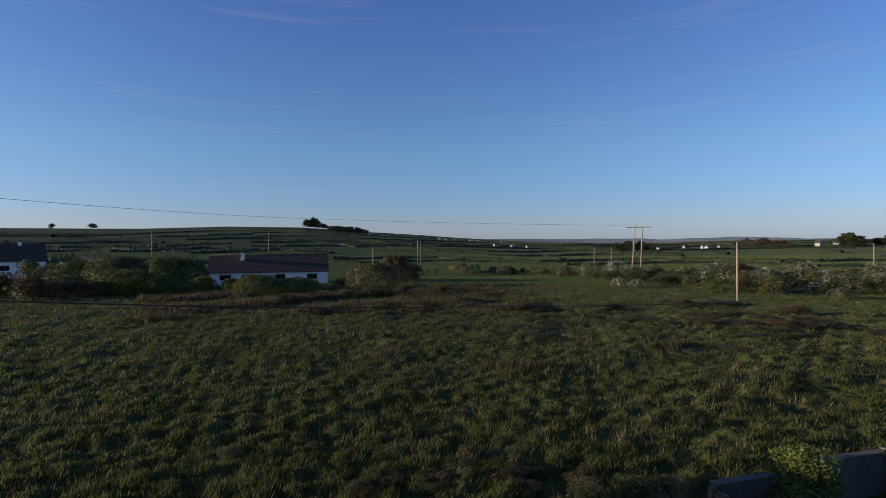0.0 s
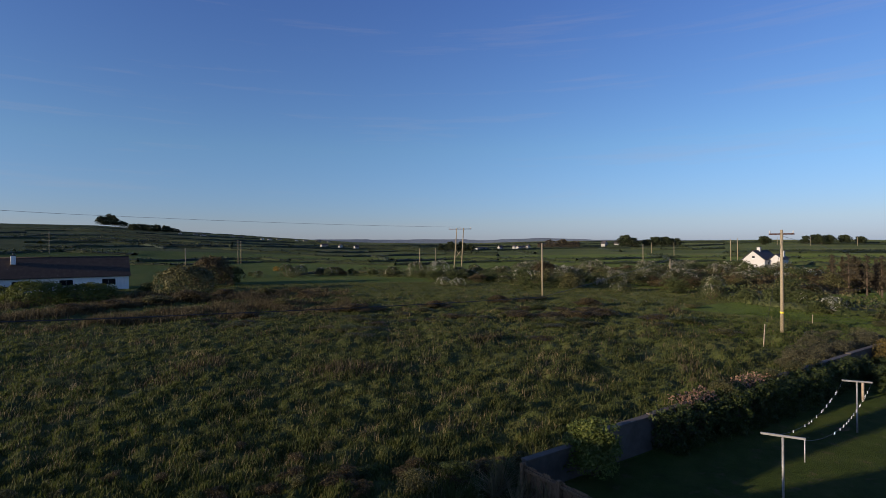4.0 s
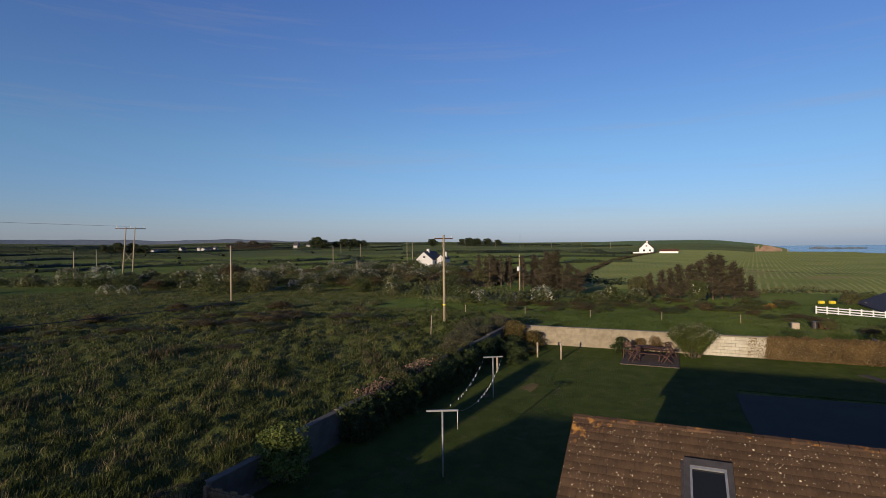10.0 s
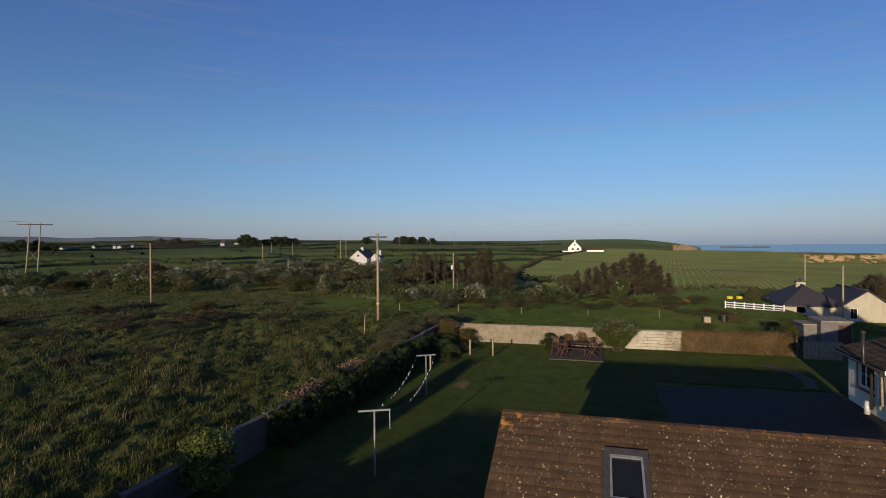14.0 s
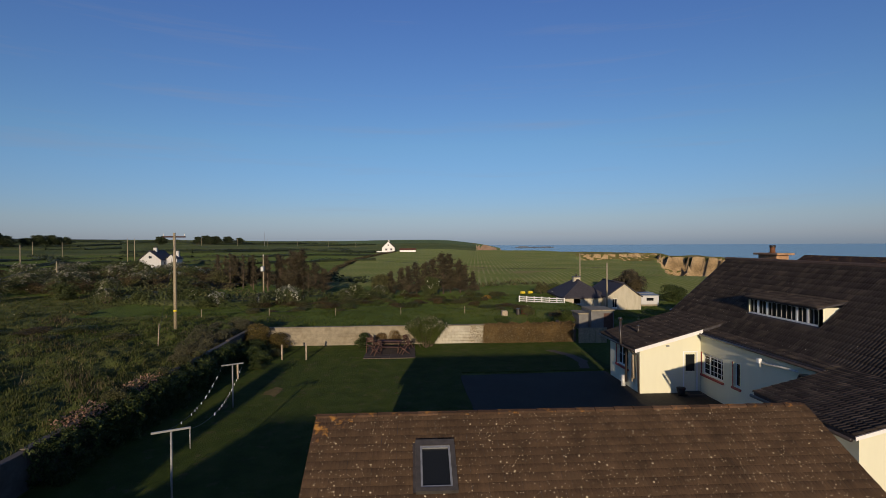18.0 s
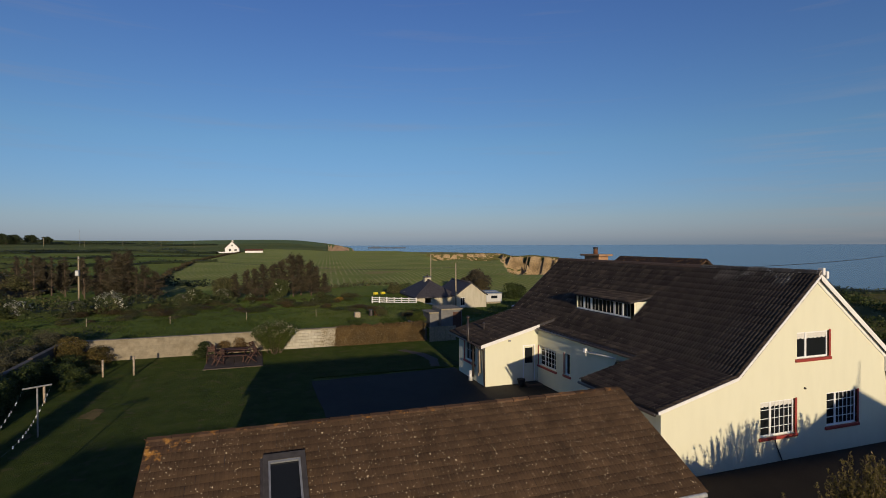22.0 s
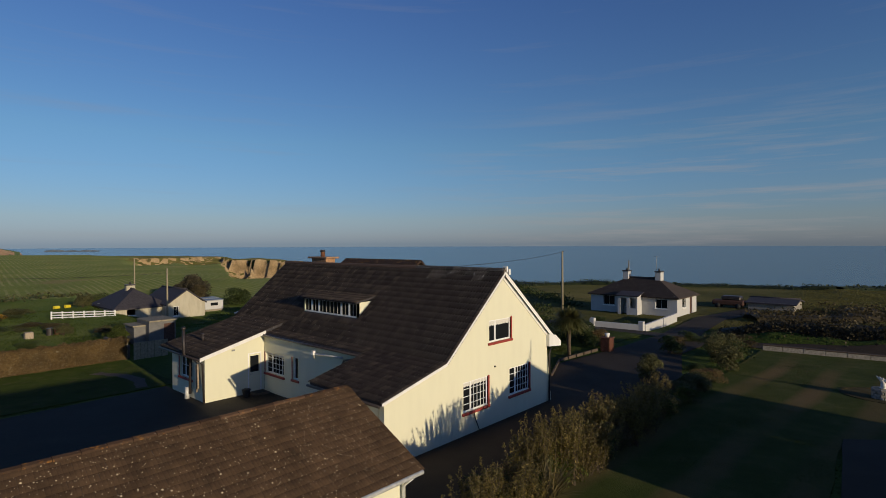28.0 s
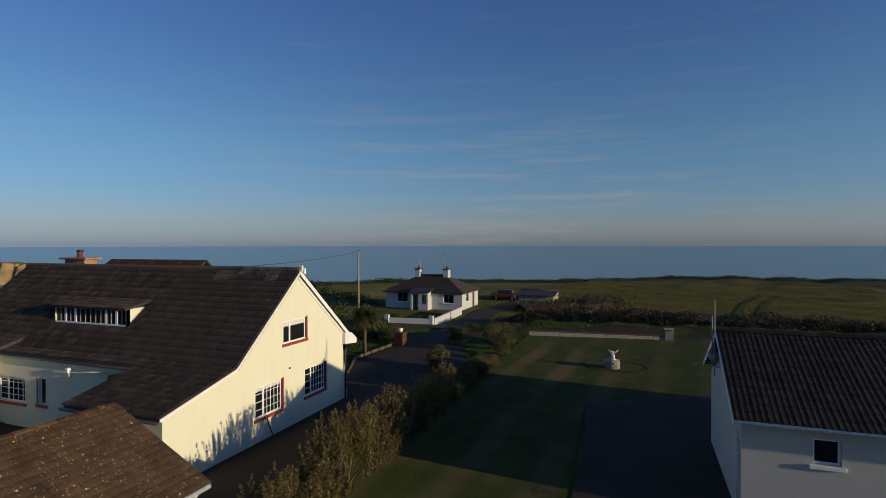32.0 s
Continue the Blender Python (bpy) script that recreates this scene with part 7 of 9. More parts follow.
def merged_bushes():
    """Far thorn bushes that nobody could count, joined leaf by leaf."""
    piles = {}
    for kind, x, y, size, tall in BUSHES:
        r = random.Random(int(x * 131 + y * 977))
        me, fl, st = SHRUBS[kind][r.randrange(len(SHRUBS[kind]))]
        a = r.uniform(0, 6.283)
        c, s = math.cos(a) * size, math.sin(a) * size
        z = land_z(x, y) - 0.05
        for data in (me, fl):
            if data is None:
                continue
            co = np.zeros(len(data.vertices) * 3, np.float32)
            data.vertices.foreach_get("co", co)
            co = co.reshape(-1, 4, 3)[::2].reshape(-1, 3) if len(co) > 20000 else co.reshape(-1, 3)
            v = np.stack([co[:, 0] * c - co[:, 1] * s + x, co[:, 0] * s + co[:, 1] * c + y, co[:, 2] * size * tall + z], 1)
            piles.setdefault(data.materials[0].name, (data.materials[0], []))[1].append(v)
    for mat, vs in piles.values():
        v = np.concatenate(vs)
        me = fast_mesh("thorn_scrub", v, np.arange(len(v)).reshape(-1, 4), mat)
        tagged(put("thorn_scrub", me, mat), "thorn scrub with patches of white blossom", "scrub", "thorn scrub", "stuff")


def sh_(kind, x, y, size=1.0, tall=1.0, group="", dz=0.0, label=""):
    if y < -10 and x < 32:
        x, y = x * SEAWARD, y * SEAWARD
    return shrub(kind, x, y, land_z(x, y) - 0.05 + dz, size, tall, label or LBL[kind], "shrub", group)


# beside the boundary wall and in the back garden
sh_("bright", 13.5, 11.6, 1.02, 0.95, "", 0.35)
for x, y, k, s, t in ((39.2, 11.0, "ochre", 1.25, 1.15), (38.2, 11.2, "ochre", 1.0, 1.0), (39.3, 9.7, "ochre", 0.95, 1.0), (38.9, 10.3, "rust", 0.8, 0.9), (34.6, 9.8, "dark", 0.9, 0.7), (33.0, 9.6, "dark", 0.7, 0.6), (36.4, 9.3, "olive", 0.6, 0.6),
                      (39.2, 3.6, "dark", 0.85, 0.95), (39.75, 2.35, "rust", 0.55, 1.3), (39.8, 1.3, "rust", 0.65, 1.2), (39.6, 10.9, "dark", 0.8, 0.9), (37.6, 10.9, "dark", 1.2, 0.7), (35.2, 10.8, "dark", 1.1, 0.7)):
    sh_(k, x, y, s, t, "garden shrubs")
def vase_data(seed, width, height):
    """A bush on a narrow foot that opens to a broad flat crown, grey with blossom on top."""
    rng = np.random.default_rng(seed)
    P, N, Q, W = [], [], [], []
    bm = bmesh.new()
    for i in range(90):
        a, u = rng.uniform(0, 6.283), math.sqrt(rng.uniform(0.02, 1))
        zt = height * (0.70 + 0.28 * (1 - u * u)) * rng.uniform(0.86, 1.06)
        e = np.array([u * width * 0.5 * math.cos(a), u * width * 0.5 * math.sin(a), zt])
        f0 = np.array([0.12 * width * math.cos(a) * u, 0.12 * width * math.sin(a) * u, 0.0])
        if i % 5 == 0:
            rod(bm, tuple(f0 - np.array([0, 0, 0.1])), tuple(f0 + (e - f0) * 0.9), 0.03, 0.008, 5)
        n = 190
        t = rng.uniform(0.12, 1.04, n) ** 0.6
        bend = (t ** 1.5)[:, None]
        p = f0 + (e - f0) * np.concatenate([bend, bend, t[:, None]], 1) + rng.normal(0, 0.085, (n, 3))
        P.append(p)
        N.append(unit(rng, n))
        m = 12
        Q.append(e + rng.normal(0, 0.13, (m, 3)) * np.array([1, 1, 0.5]))
        W.append(unit(rng, m))
    me = leaf_cloud("foliage", np.concatenate(P), np.concatenate(N), rng.uniform(0.6, 1.4, 90 * 190) * 0.09, M["leaf_hedge_lit"], rng)
    fl = leaf_cloud("blossom", np.concatenate(Q), np.concatenate(W), rng.uniform(0.5, 1.2, 90 * 12) * 0.07, M["blossom_grey"], rng, 0.8)
    st = bpy.data.meshes.new("stem")
    bm.to_mesh(st)
    bm.free()
    st.materials.append(M["bark"])
    SHRUBS["vase"] = [(me, fl, st)]


vase_data(96, 3.3, 2.45)
LBL["vase"] = "large vase-shaped garden bush greyed with blossom"
sh_("vase", 38.9, -0.95, 0.95, 1.0)
for x, y, s in ((42.8, 13.4, 1.3), (40.6, 13.8, 1.2), (38.4, 13.6, 1.25), (36.3, 13.7, 1.15), (44.8, 13.9, 1.2), (34.4, 13.4, 1.0), (46.5, 15.2, 1.0), (37.3, 14.9, 1.2), (39.6, 15.3, 1.3), (41.9, 15.2, 1.25), (35.2, 14.8, 1.0), (32.6, 13.3, 0.8), (31.0, 13.2, 0.7)):
    sh_("dry", x, y, s, 0.85, "hedge of dry olive shrubs", 0, "dry grey-olive shrub beyond the wall")


def leaf_mass(name, label, boxes, per_m2, leaf, mat, seed, category="hedge", kind="", rough=0.25):
    """Leaves over the faces of boxes (x0, x1, y0, y1, z0, z1): ivy and clipped hedges."""
    rng = np.random.default_rng(seed)
    P, N = [], []
    for x0, x1, y0, y1, z0, z1 in boxes:
        dx, dy, dz = x1 - x0, y1 - y0, z1 - z0
        for axis, pos, area in ((0, 0, dy * dz), (0, 1, dy * dz), (1, 0, dx * dz), (1, 1, dx * dz), (2, 1, dx * dy)):
            n = int(area * per_m2)
            if n < 1:
                continue
            u = rng.uniform(0, 1, (n, 3))
            u[:, axis] = pos
            p = np.array([x0, y0, z0]) + u * np.array([dx, dy, dz])
            d = np.zeros((n, 3))
            d[:, axis] = 1 if pos else -1
            bump = waves(p[:, 0] + p[:, 2] * 0.7, p[:, 1] + p[:, 2] * 0.9, 1.3, seed, 3)[:, None]
            P.append(p + d * (bump * rough + rng.uniform(-0.12, 0.08, (n, 1))))
            N.append(d + 0.8 * rng.normal(size=(n, 3)))
    P, N = np.concatenate(P), np.concatenate(N)
    N /= np.linalg.norm(N, axis=1)[:, None]
    me = leaf_cloud("foliage", P, N, rng.uniform(0.6, 1.4, len(P)) * leaf, mat, rng)
    ob = thing(name, label, category, "", (0, 0, 0), 0, kind)
    put("foliage", me, mat, ob)
    return ob


iv = leaf_mass("ivy_hedge", "dark ivy hedge grown over the boundary wall", [(17.2, 21.0, 11.1, 12.0, 0.0, 1.35), (21.0, 25.0, 10.9, 12.0, 0.0, 1.45), (25.0, 29.5, 10.8, 11.98, 0.0, 1.3), (29.5, 33.5, 11.0, 11.98, 0.0, 1.2), (33.5, 36.0, 11.3, 11.98, 0, 1.1)], 520, 0.095, M["leaf_hedge"], 101)
rngf = np.random.default_rng(77)
for x0, x1 in ((18.6, 20.9), (23.0, 25.2)):
    n = 380
    p = np.stack([rngf.uniform(x0, x1, n), rngf.uniform(11.5, 12.4, n), rngf.uniform(1.35, 1.75, n)], 1)
    d = unit(rngf, n)
    tagged(put("flower_head", leaf_cloud("flower_head", p, d, rngf.uniform(0.07, 0.13, n), M["pink"], rngf, 0.7), M["pink"], iv, "pinkish-brown flower heads"), kind="stuff")
for x, y, s in ((21.9, 11.9, 0.8), (22.3, 12.2, 0.7), (26.3, 12.0, 0.8), (28.5, 12.0, 0.75), (31.0, 12.1, 0.7)):
    sh_("olive", x, y, s, 0.9, "shrubs on the wall", 0.75, "small olive shrub growing over the ivy wall")
leaf_mass("ivy_wall", "rust-brown dry ivy over the garden wall", [(39.85, 40.5, -12.2, -5.4, 0.05, 1.42)], 1700, 0.085, M["leaf_rust"], 102, "hedge", "", 0.12)
leaf_mass("ivy_wall", "withered creeper stems on the block wall", [(40.0, 40.08, -5.6, -4.3, 0.05, 1.35)], 260, 0.08, M["leaf_rust"], 103, "hedge", "", 0.05)

# meadow thickets
for x, y, k, s, t in ((21.3, 68.6, "olive_scrub", 0.9, 0.8), (-1.6, 77, "brown_scrub", 1.5, 0.5), (3, 80, "brown_scrub", 1.6, 0.5), (8, 82, "olive_scrub", 1.4, 0.55), (13, 84, "brown_scrub", 1.7, 0.6), (18, 86, "brown_scrub", 1.6, 0.6), (24, 86, "olive_scrub", 1.3, 0.6),
                      (28, 80, "brown_scrub", 1.3, 0.5), (43, 37.5, "brown", 1.9, 0.7), (40, 39.5, "brown", 1.7, 0.6), (38, 42, "brown", 1.6, 0.6), (46, 40, "brown", 1.6, 0.6), (33, 46, "brown", 1.5, 0.5), (48, 33, "brown", 1.4, 0.6),
                      (30, 31, "brown", 0.9, 0.5), (52, 45, "brown_scrub", 1.2, 0.5), (36, 55, "brown_scrub", 1.3, 0.45), (46, 55, "brown_scrub", 1.2, 0.5), (26, 57, "brown_scrub", 1.3, 0.45), (15, 60, "brown_scrub", 1.3, 0.4),
                      (58, 41, "may", 0.5, 0.7), (60, 36, "olive_scrub", 0.6, 0.6)):
    sh_(k, x, y, s * (1.25 if k == "brown" else 1.0), t * (0.42 if k == "brown" else 0.8), "meadow thickets")
vr = random.Random(31)
# dark brambles along the near edge of the meadow
for i in range(26):
    x, y = 1.0 + i * 0.42 + vr.uniform(-0.4, 0.4), 17.6 - i * 0.17 + vr.uniform(-1.2, 1.2)
    sh_(vr.choice(["brown", "dark", "olive", "brown"]), x, max(y, 12.9), vr.uniform(0.35, 0.6), vr.uniform(0.5, 0.8), "brambles")
for i in range(9):
    sh_(vr.choice(["brown", "olive"]), -2 + i * 1.35, 19.5 + vr.uniform(-1.4, 1.4), vr.uniform(0.3, 0.45), 0.6, "brambles")

# thorn line across the pasture
line = [(41, 141), (58, 140), (72, 118), (78, 98), (88, 84), (95, 66), (84, 46), (72, 36), (66, 24), (72, 12), (76, 2)]
for (x0, y0), (x1, y1) in zip(line, line[1:]):
    n = int(math.hypot(x1 - x0, y1 - y0) / 2.6)
    for k in range(n):
        t = k / n
        x, y = x0 + (x1 - x0) * t + vr.gauss(0, 2.2), y0 + (y1 - y0) * t + vr.gauss(0, 2.2)
        kind = vr.choices(["may", "may_dome", "thorn_dome", "scrub", "olive_scrub", "brown_scrub"], (0.06, 0.10, 0.32, 0.22, 0.18, 0.12))[0]
        sh_(kind, x, y, vr.uniform(0.7, 1.35), vr.uniform(0.65, 1.0), "thorn hedge")
for i in range(170):
    x, y = vr.uniform(66, 140), vr.uniform(44, 118)
    if x + y > 212 or x + y < 134:
        continue
    BUSHES.append((vr.choices(["may", "may_dome", "thorn_dome", "scrub", "olive_scrub", "brown_scrub"], (0.04, 0.05, 0.32, 0.24, 0.2, 0.15))[0], x, y, vr.uniform(1.0, 2.1), vr.uniform(0.6, 0.9)))
for i in range(90):
    BUSHES.append((vr.choices(["brown_scrub", "scrub", "olive_scrub", "may"], (0.5, 0.2, 0.2, 0.1))[0], vr.uniform(86, 128), vr.uniform(34, 62), vr.uniform(0.9, 1.8), vr.uniform(0.6, 0.95)))
for i in range(26):
    sh_(vr.choice(["scrub", "olive_scrub", "may", "scrub"]), vr.uniform(70, 77), vr.uniform(-10, 16), vr.uniform(0.3, 0.7), vr.uniform(0.5, 0.9), "paddock edge bushes")
# low bramble mats in the meadow, rough weeds beyond the paddock fence
for cx_, cy_, n_ in ((34, 44, 11), (27, 50, 9), (44, 46, 10), (38, 36, 8), (20, 44, 7), (50, 38, 6), (31, 60, 9), (52, 56, 8), (14, 55, 7), (46, 27, 5)):
    for i in range(n_):
        BUSHES.append((vr.choice(["brown_scrub", "olive_scrub", "scrub", "olive_scrub"]), cx_ + vr.gauss(0, 3.2), cy_ + vr.gauss(0, 1.8), vr.uniform(0.55, 1.1), vr.uniform(0.16, 0.3)))
for i in range(95):
    BUSHES.append((vr.choice(["olive_scrub", "scrub", "brown_scrub", "olive_scrub"]), vr.uniform(60, 77), vr.uniform(-13, 20), vr.uniform(0.4, 0.95), vr.uniform(0.22, 0.5)))
merged_bushes()
# round the bungalow
for x, y, k, s, t in ((-42, 124, "clipped", 1.9, 1.0), (-37, 104, "clipped", 1.4, 0.8), (26, 121, "scrub", 1.8, 1.0),
                      (-49, 131, "clipped", 1.6, 0.9), (9.5, 108, "scrub", 1.1, 0.7), (-37, 92, "brown_scrub", 1.9, 0.8), (-45, 100, "brown_scrub", 2.1, 0.8), (-53, 108, "scrub", 2.2, 0.8), (-60, 118, "scrub", 2.2, 0.9), (-66, 128, "clipped", 1.6, 1.0), (-56, 140, "scrub", 2.0, 1.0)):
    sh_(k, x, y, s * 1.1, t * (0.86 if -34 < x < 5 and y < 110 else 1.12), "bungalow hedges")
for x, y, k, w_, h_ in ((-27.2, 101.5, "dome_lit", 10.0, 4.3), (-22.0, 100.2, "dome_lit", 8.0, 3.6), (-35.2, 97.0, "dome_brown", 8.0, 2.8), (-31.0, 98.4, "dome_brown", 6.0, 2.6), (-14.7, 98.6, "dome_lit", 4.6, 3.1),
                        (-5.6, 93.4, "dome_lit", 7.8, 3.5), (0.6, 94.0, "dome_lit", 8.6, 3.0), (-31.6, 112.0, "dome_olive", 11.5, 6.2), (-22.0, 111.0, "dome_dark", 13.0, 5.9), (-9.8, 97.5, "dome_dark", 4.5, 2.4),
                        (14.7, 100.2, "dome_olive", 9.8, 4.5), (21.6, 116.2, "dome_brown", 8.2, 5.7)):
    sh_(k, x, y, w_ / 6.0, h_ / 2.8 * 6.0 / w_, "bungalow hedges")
for x, y, k, s, t in ((109.3, 95.0, "may_dome", 1.15, 1.0), (115.7, 96.9, "may_dome", 1.2, 0.9), (105.5, 84.6, "may_dome", 1.0, 1.0), (80.7, 66.3, "may_dome", 0.7, 0.9), (58.8, 87.0, "may_dome", 0.9, 0.8), (60.1, 83.7, "may_dome", 0.9, 0.7),
                      (77.6, 85.6, "thorn_dome", 1.1, 1.15), (77.0, 80.0, "thorn_dome", 1.1, 0.95), (82.0, 98.0, "may_dome", 1.3, 0.85), (82.3, 78.0, "thorn_dome", 1.2, 1.0), (74.4, 66.6, "thorn_dome", 0.95, 1.0), (73.2, 56.2, "thorn_dome", 1.1, 0.6),
                      (90.5, 77.5, "may_dome", 0.9, 0.9), (87.0, 88.0, "thorn_dome", 1.3, 1.0), (95.0, 84.0, "thorn_dome", 1.2, 0.8)):
    sh_(k, x, y, s, t, "thorn hedge")
sh_("dome_brown", 83.5, 84.2, 1.05, 1.35, "thorn hedge", 0.0, "large rounded brown thorn bush")
sh_("gorse", 50.3, 166.3, 1.3, 0.9)
sh_("scrub", 64.4, 143.4, 0.8, 1.0)
sh_("scrub", 38, 150, 0.7, 0.8)
# by the farm and lane
for x, y, k, s, t in ((46.6, -13.6, "bright_far", 0.95, 1.0), (48.2, -14.2, "dark", 0.9, 1.0), (62, -34, "scrub", 1.1, 1.0), (87.5, -36.5, "round_dark", 0.95, 1.5), (78, -39.5, "round_green", 0.72, 1.25), (82, -35, "brown_scrub", 1.4, 1.2), (58, -35, "scrub", 1.2, 1.0), (52, -36, "scrub", 1.0, 1.0), (44.5, -13.3, "brown", 0.9, 0.8), (49.5, -8.7, "dark", 0.9, 0.6),
                      (78, -19, "olive_scrub", 0.9, 0.9), (82, -22, "scrub", 1.0, 0.9), (72, -10, "gorse", 0.6, 0.7), (52.5, -14.5, "brown", 0.9, 0.7), (55, -12, "olive", 1.0, 0.6), (60, -12.5, "brown", 1.0, 0.6)):
    sh_(k, x, y, s, t, "farm shrubs")


def wispy_data(seed, width, height, stems, leaf):
    rng = np.random.default_rng(seed)
    P, N = [], []
    bm = bmesh.new()
    for i in range(stems):
        a, lean = rng.uniform(0, 6.283), rng.uniform(0.0, 0.42)
        L = height * rng.uniform(0.55, 1.05)
        bx, by = rng.normal(0, 0.12 * width, 2)
        d = np.array([math.cos(a) * math.sin(lean), math.sin(a) * math.sin(lean), math.cos(lean)])
        tip = np.array([bx, by, 0]) + d * L
        rod(bm, (bx, by, -0.1), tuple(tip), 0.012, 0.004, 3)
        n = int(L * 34)
        t = rng.uniform(0.12, 1.0, n) ** 0.8
        p = np.array([bx, by, 0]) + d * (L * t)[:, None] + rng.normal(0, 1, (n, 3)) * (0.13 * (1.1 - t))[:, None] + rng.normal(0, 0.02, (n, 3))
        P.append(p)
        N.append(unit(rng, n) + np.array([0, 0, 0.25]))
    P, N = np.concatenate(P), np.concatenate(N)
    N /= np.linalg.norm(N, axis=1)[:, None]
    me = leaf_cloud("foliage", P, N, rng.uniform(0.6, 1.4, len(P)) * leaf, M["leaf_wispy"], rng, 0.45)
    k = P[:, 2] > height * 0.72
    fl = leaf_cloud("dry_tips", P[k] + rng.normal(0, 0.03, (k.sum(), 3)), N[k], rng.uniform(0.5, 1.1, k.sum()) * leaf, M["grass_dry"], rng, 0.4)
    st = bpy.data.meshes.new("stem")
    bm.to_mesh(st)
    bm.free()
    st.materials.append(M["bark"])
    SHRUBS.setdefault("wispy", []).append((me, fl, st))


for s_ in range(3):
    wispy_data(400 + s_, 1.7, 2.3, 78, 0.085)
# mixed hedge between drive and side lawn
for i in range(58):
    y = -10.6 - i * 0.37
    k = vr.choices(["olive", "dark", "rust", "brown", "bright_far"], (0.46, 0.26, 0.08, 0.12, 0.08))[0]
    big = 0.62 + 0.35 * abs(math.sin(i * 0.47)) + vr.uniform(-0.1, 0.1)
    if 26 < i < 34:
        big *= 0.85
    tall_ = vr.uniform(0.95, 1.3) if y > -24 else vr.uniform(0.6, 0.9)
    sh_(k, 8.75 + vr.uniform(-0.45, 0.35), y, big * 0.9, tall_ * 0.85, "drive hedge")
    if y > -23.5 and i % 2 == 0:
        sh_("wispy", 8.6 + vr.uniform(-0.6, 0.4), y, vr.uniform(0.75, 0.95), vr.uniform(0.85, 1.2) * (1.0 if -21.5 < y < -13.2 else 0.82), "drive hedge")
for x, y, k, s, t in ((11.3, -29.6, "olive", 1.05, 1.05), (12.9, -37.6, "dark", 0.95, 1.0), (9.6, -36.6, "olive", 1.2, 1.0), (8.6, -35.0, "olive", 1.1, 1.0), (9.2, -38.5, "dark", 1.2, 0.9), (9.6, -38.9, "olive", 1.2, 1.0), (10.8, -40.0, "dark", 1.1, 0.8),
                      (9.9, -33.2, "dark", 0.7, 0.6), (13.8, -41.5, "brown", 0.9, 0.8), (18.6, -36.8, "dark", 1.4, 0.9), (20.6, -37.5, "dark", 1.5, 1.0), (17.8, -37.2, "rust", 0.9, 1.0), (22.9, -37.0, "dark", 1.5, 1.0), (19.4, -33.5, "dark", 0.9, 0.8), (24.5, -35.5, "dark", 1.6, 1.1), (26.5, -33, "brown", 1.5, 1.2),
                      (21.5, -30.5, "dark", 1.0, 1.0), (28, -36, "dark", 1.6, 1.1), (13.4, -43.6, "dark", 1.0, 0.7), (10.2, -44.3, "brown", 1.2, 0.7), (22, -51.5, "dark", 0.8, 0.6), (25, -52, "dark", 0.9, 0.6)):
    sh_(k, x, y, s, t, "front garden shrubs")


def spiky(x, y, n, length, label, mat, z=0.0, spread=0.9, width=0.05):
    """A clump of long sword leaves."""
    rng = np.random.default_rng(int(abs(x * 71 + y * 13)))
    V, F = [], []
    for i in range(n):
        a = rng.uniform(0, 6.283)
        lean = rng.uniform(0.1, spread)
        L = length * rng.uniform(0.7, 1.1)
        dirv = np.array([math.cos(a), math.sin(a)])
        side = np.array([-dirv[1], dirv[0]]) * width
        k = len(V)
        for t in (0.0, 0.35, 0.7, 1.0):
            out = dirv * (0.05 + L * math.sin(lean) * t ** 1.3)
            zz = L * (math.cos(lean) * t - 0.28 * lean * t * t)
            w_ = side * (1 - t) ** 0.7
            V += [(out[0] - w_[0], out[1] - w_[1], zz), (out[0] + w_[0], out[1] + w_[1], zz)]
        F += [(k + 2 * j, k + 2 * j + 1, k + 2 * j + 3, k + 2 * j + 2) for j in range(3)]
    ob = thing("flax_clump", label, "plant", "", (x, y, land_z(x, y) + z))
    put("leaf_clump", fast_mesh("leaf_clump", V, F, mat), mat, ob)
    return ob


spiky(8.2, -13.9, 80, 1.5, "tall dry sword-leaved flax clump", M["grass_dry"])
spiky(8.7, -12.2, 70, 1.4, "tall olive sword-leaved flax clump", M["palm"])
spiky(10.4, 12.6, 110, 1.3, "clump of tall dry grass behind the wall", M["grass_dry"], 0.0, 1.1, 0.018)
spiky(11.8, 12.7, 90, 1.2, "clump of tall dry grass behind the wall", M["grass_dry"], 0.0, 1.1, 0.018)
for wx_, wy_, wn_ in ((10.75, 11.7, 90), (10.6, 10.9, 80), (10.65, 10.0, 70), (10.0, 11.4, 70), (9.9, 10.2, 60), (10.1, 9.0, 60), (9.9, 7.9, 50), (12.9, 12.6, 70), (15.4, 12.7, 60), (16.6, 12.6, 60), (10.0, 12.4, 70)):
    spiky(wx_, wy_, wn_, 1.15, "clump of tall dry grass against the wall", M["grass_dry"], 0.0, 1.0, 0.016)
for wx_, wy_, wk_, ws_ in ((9.8, 10.8, "brown", 0.55), (9.7, 8.6, "olive", 0.5), (9.8, 6.9, "brown", 0.5), (11.6, 12.9, "olive", 0.55), (15.9, 13.0, "olive", 0.5)):
    sh_(wk_, wx_, wy_, ws_, 1.0, "wall weeds")
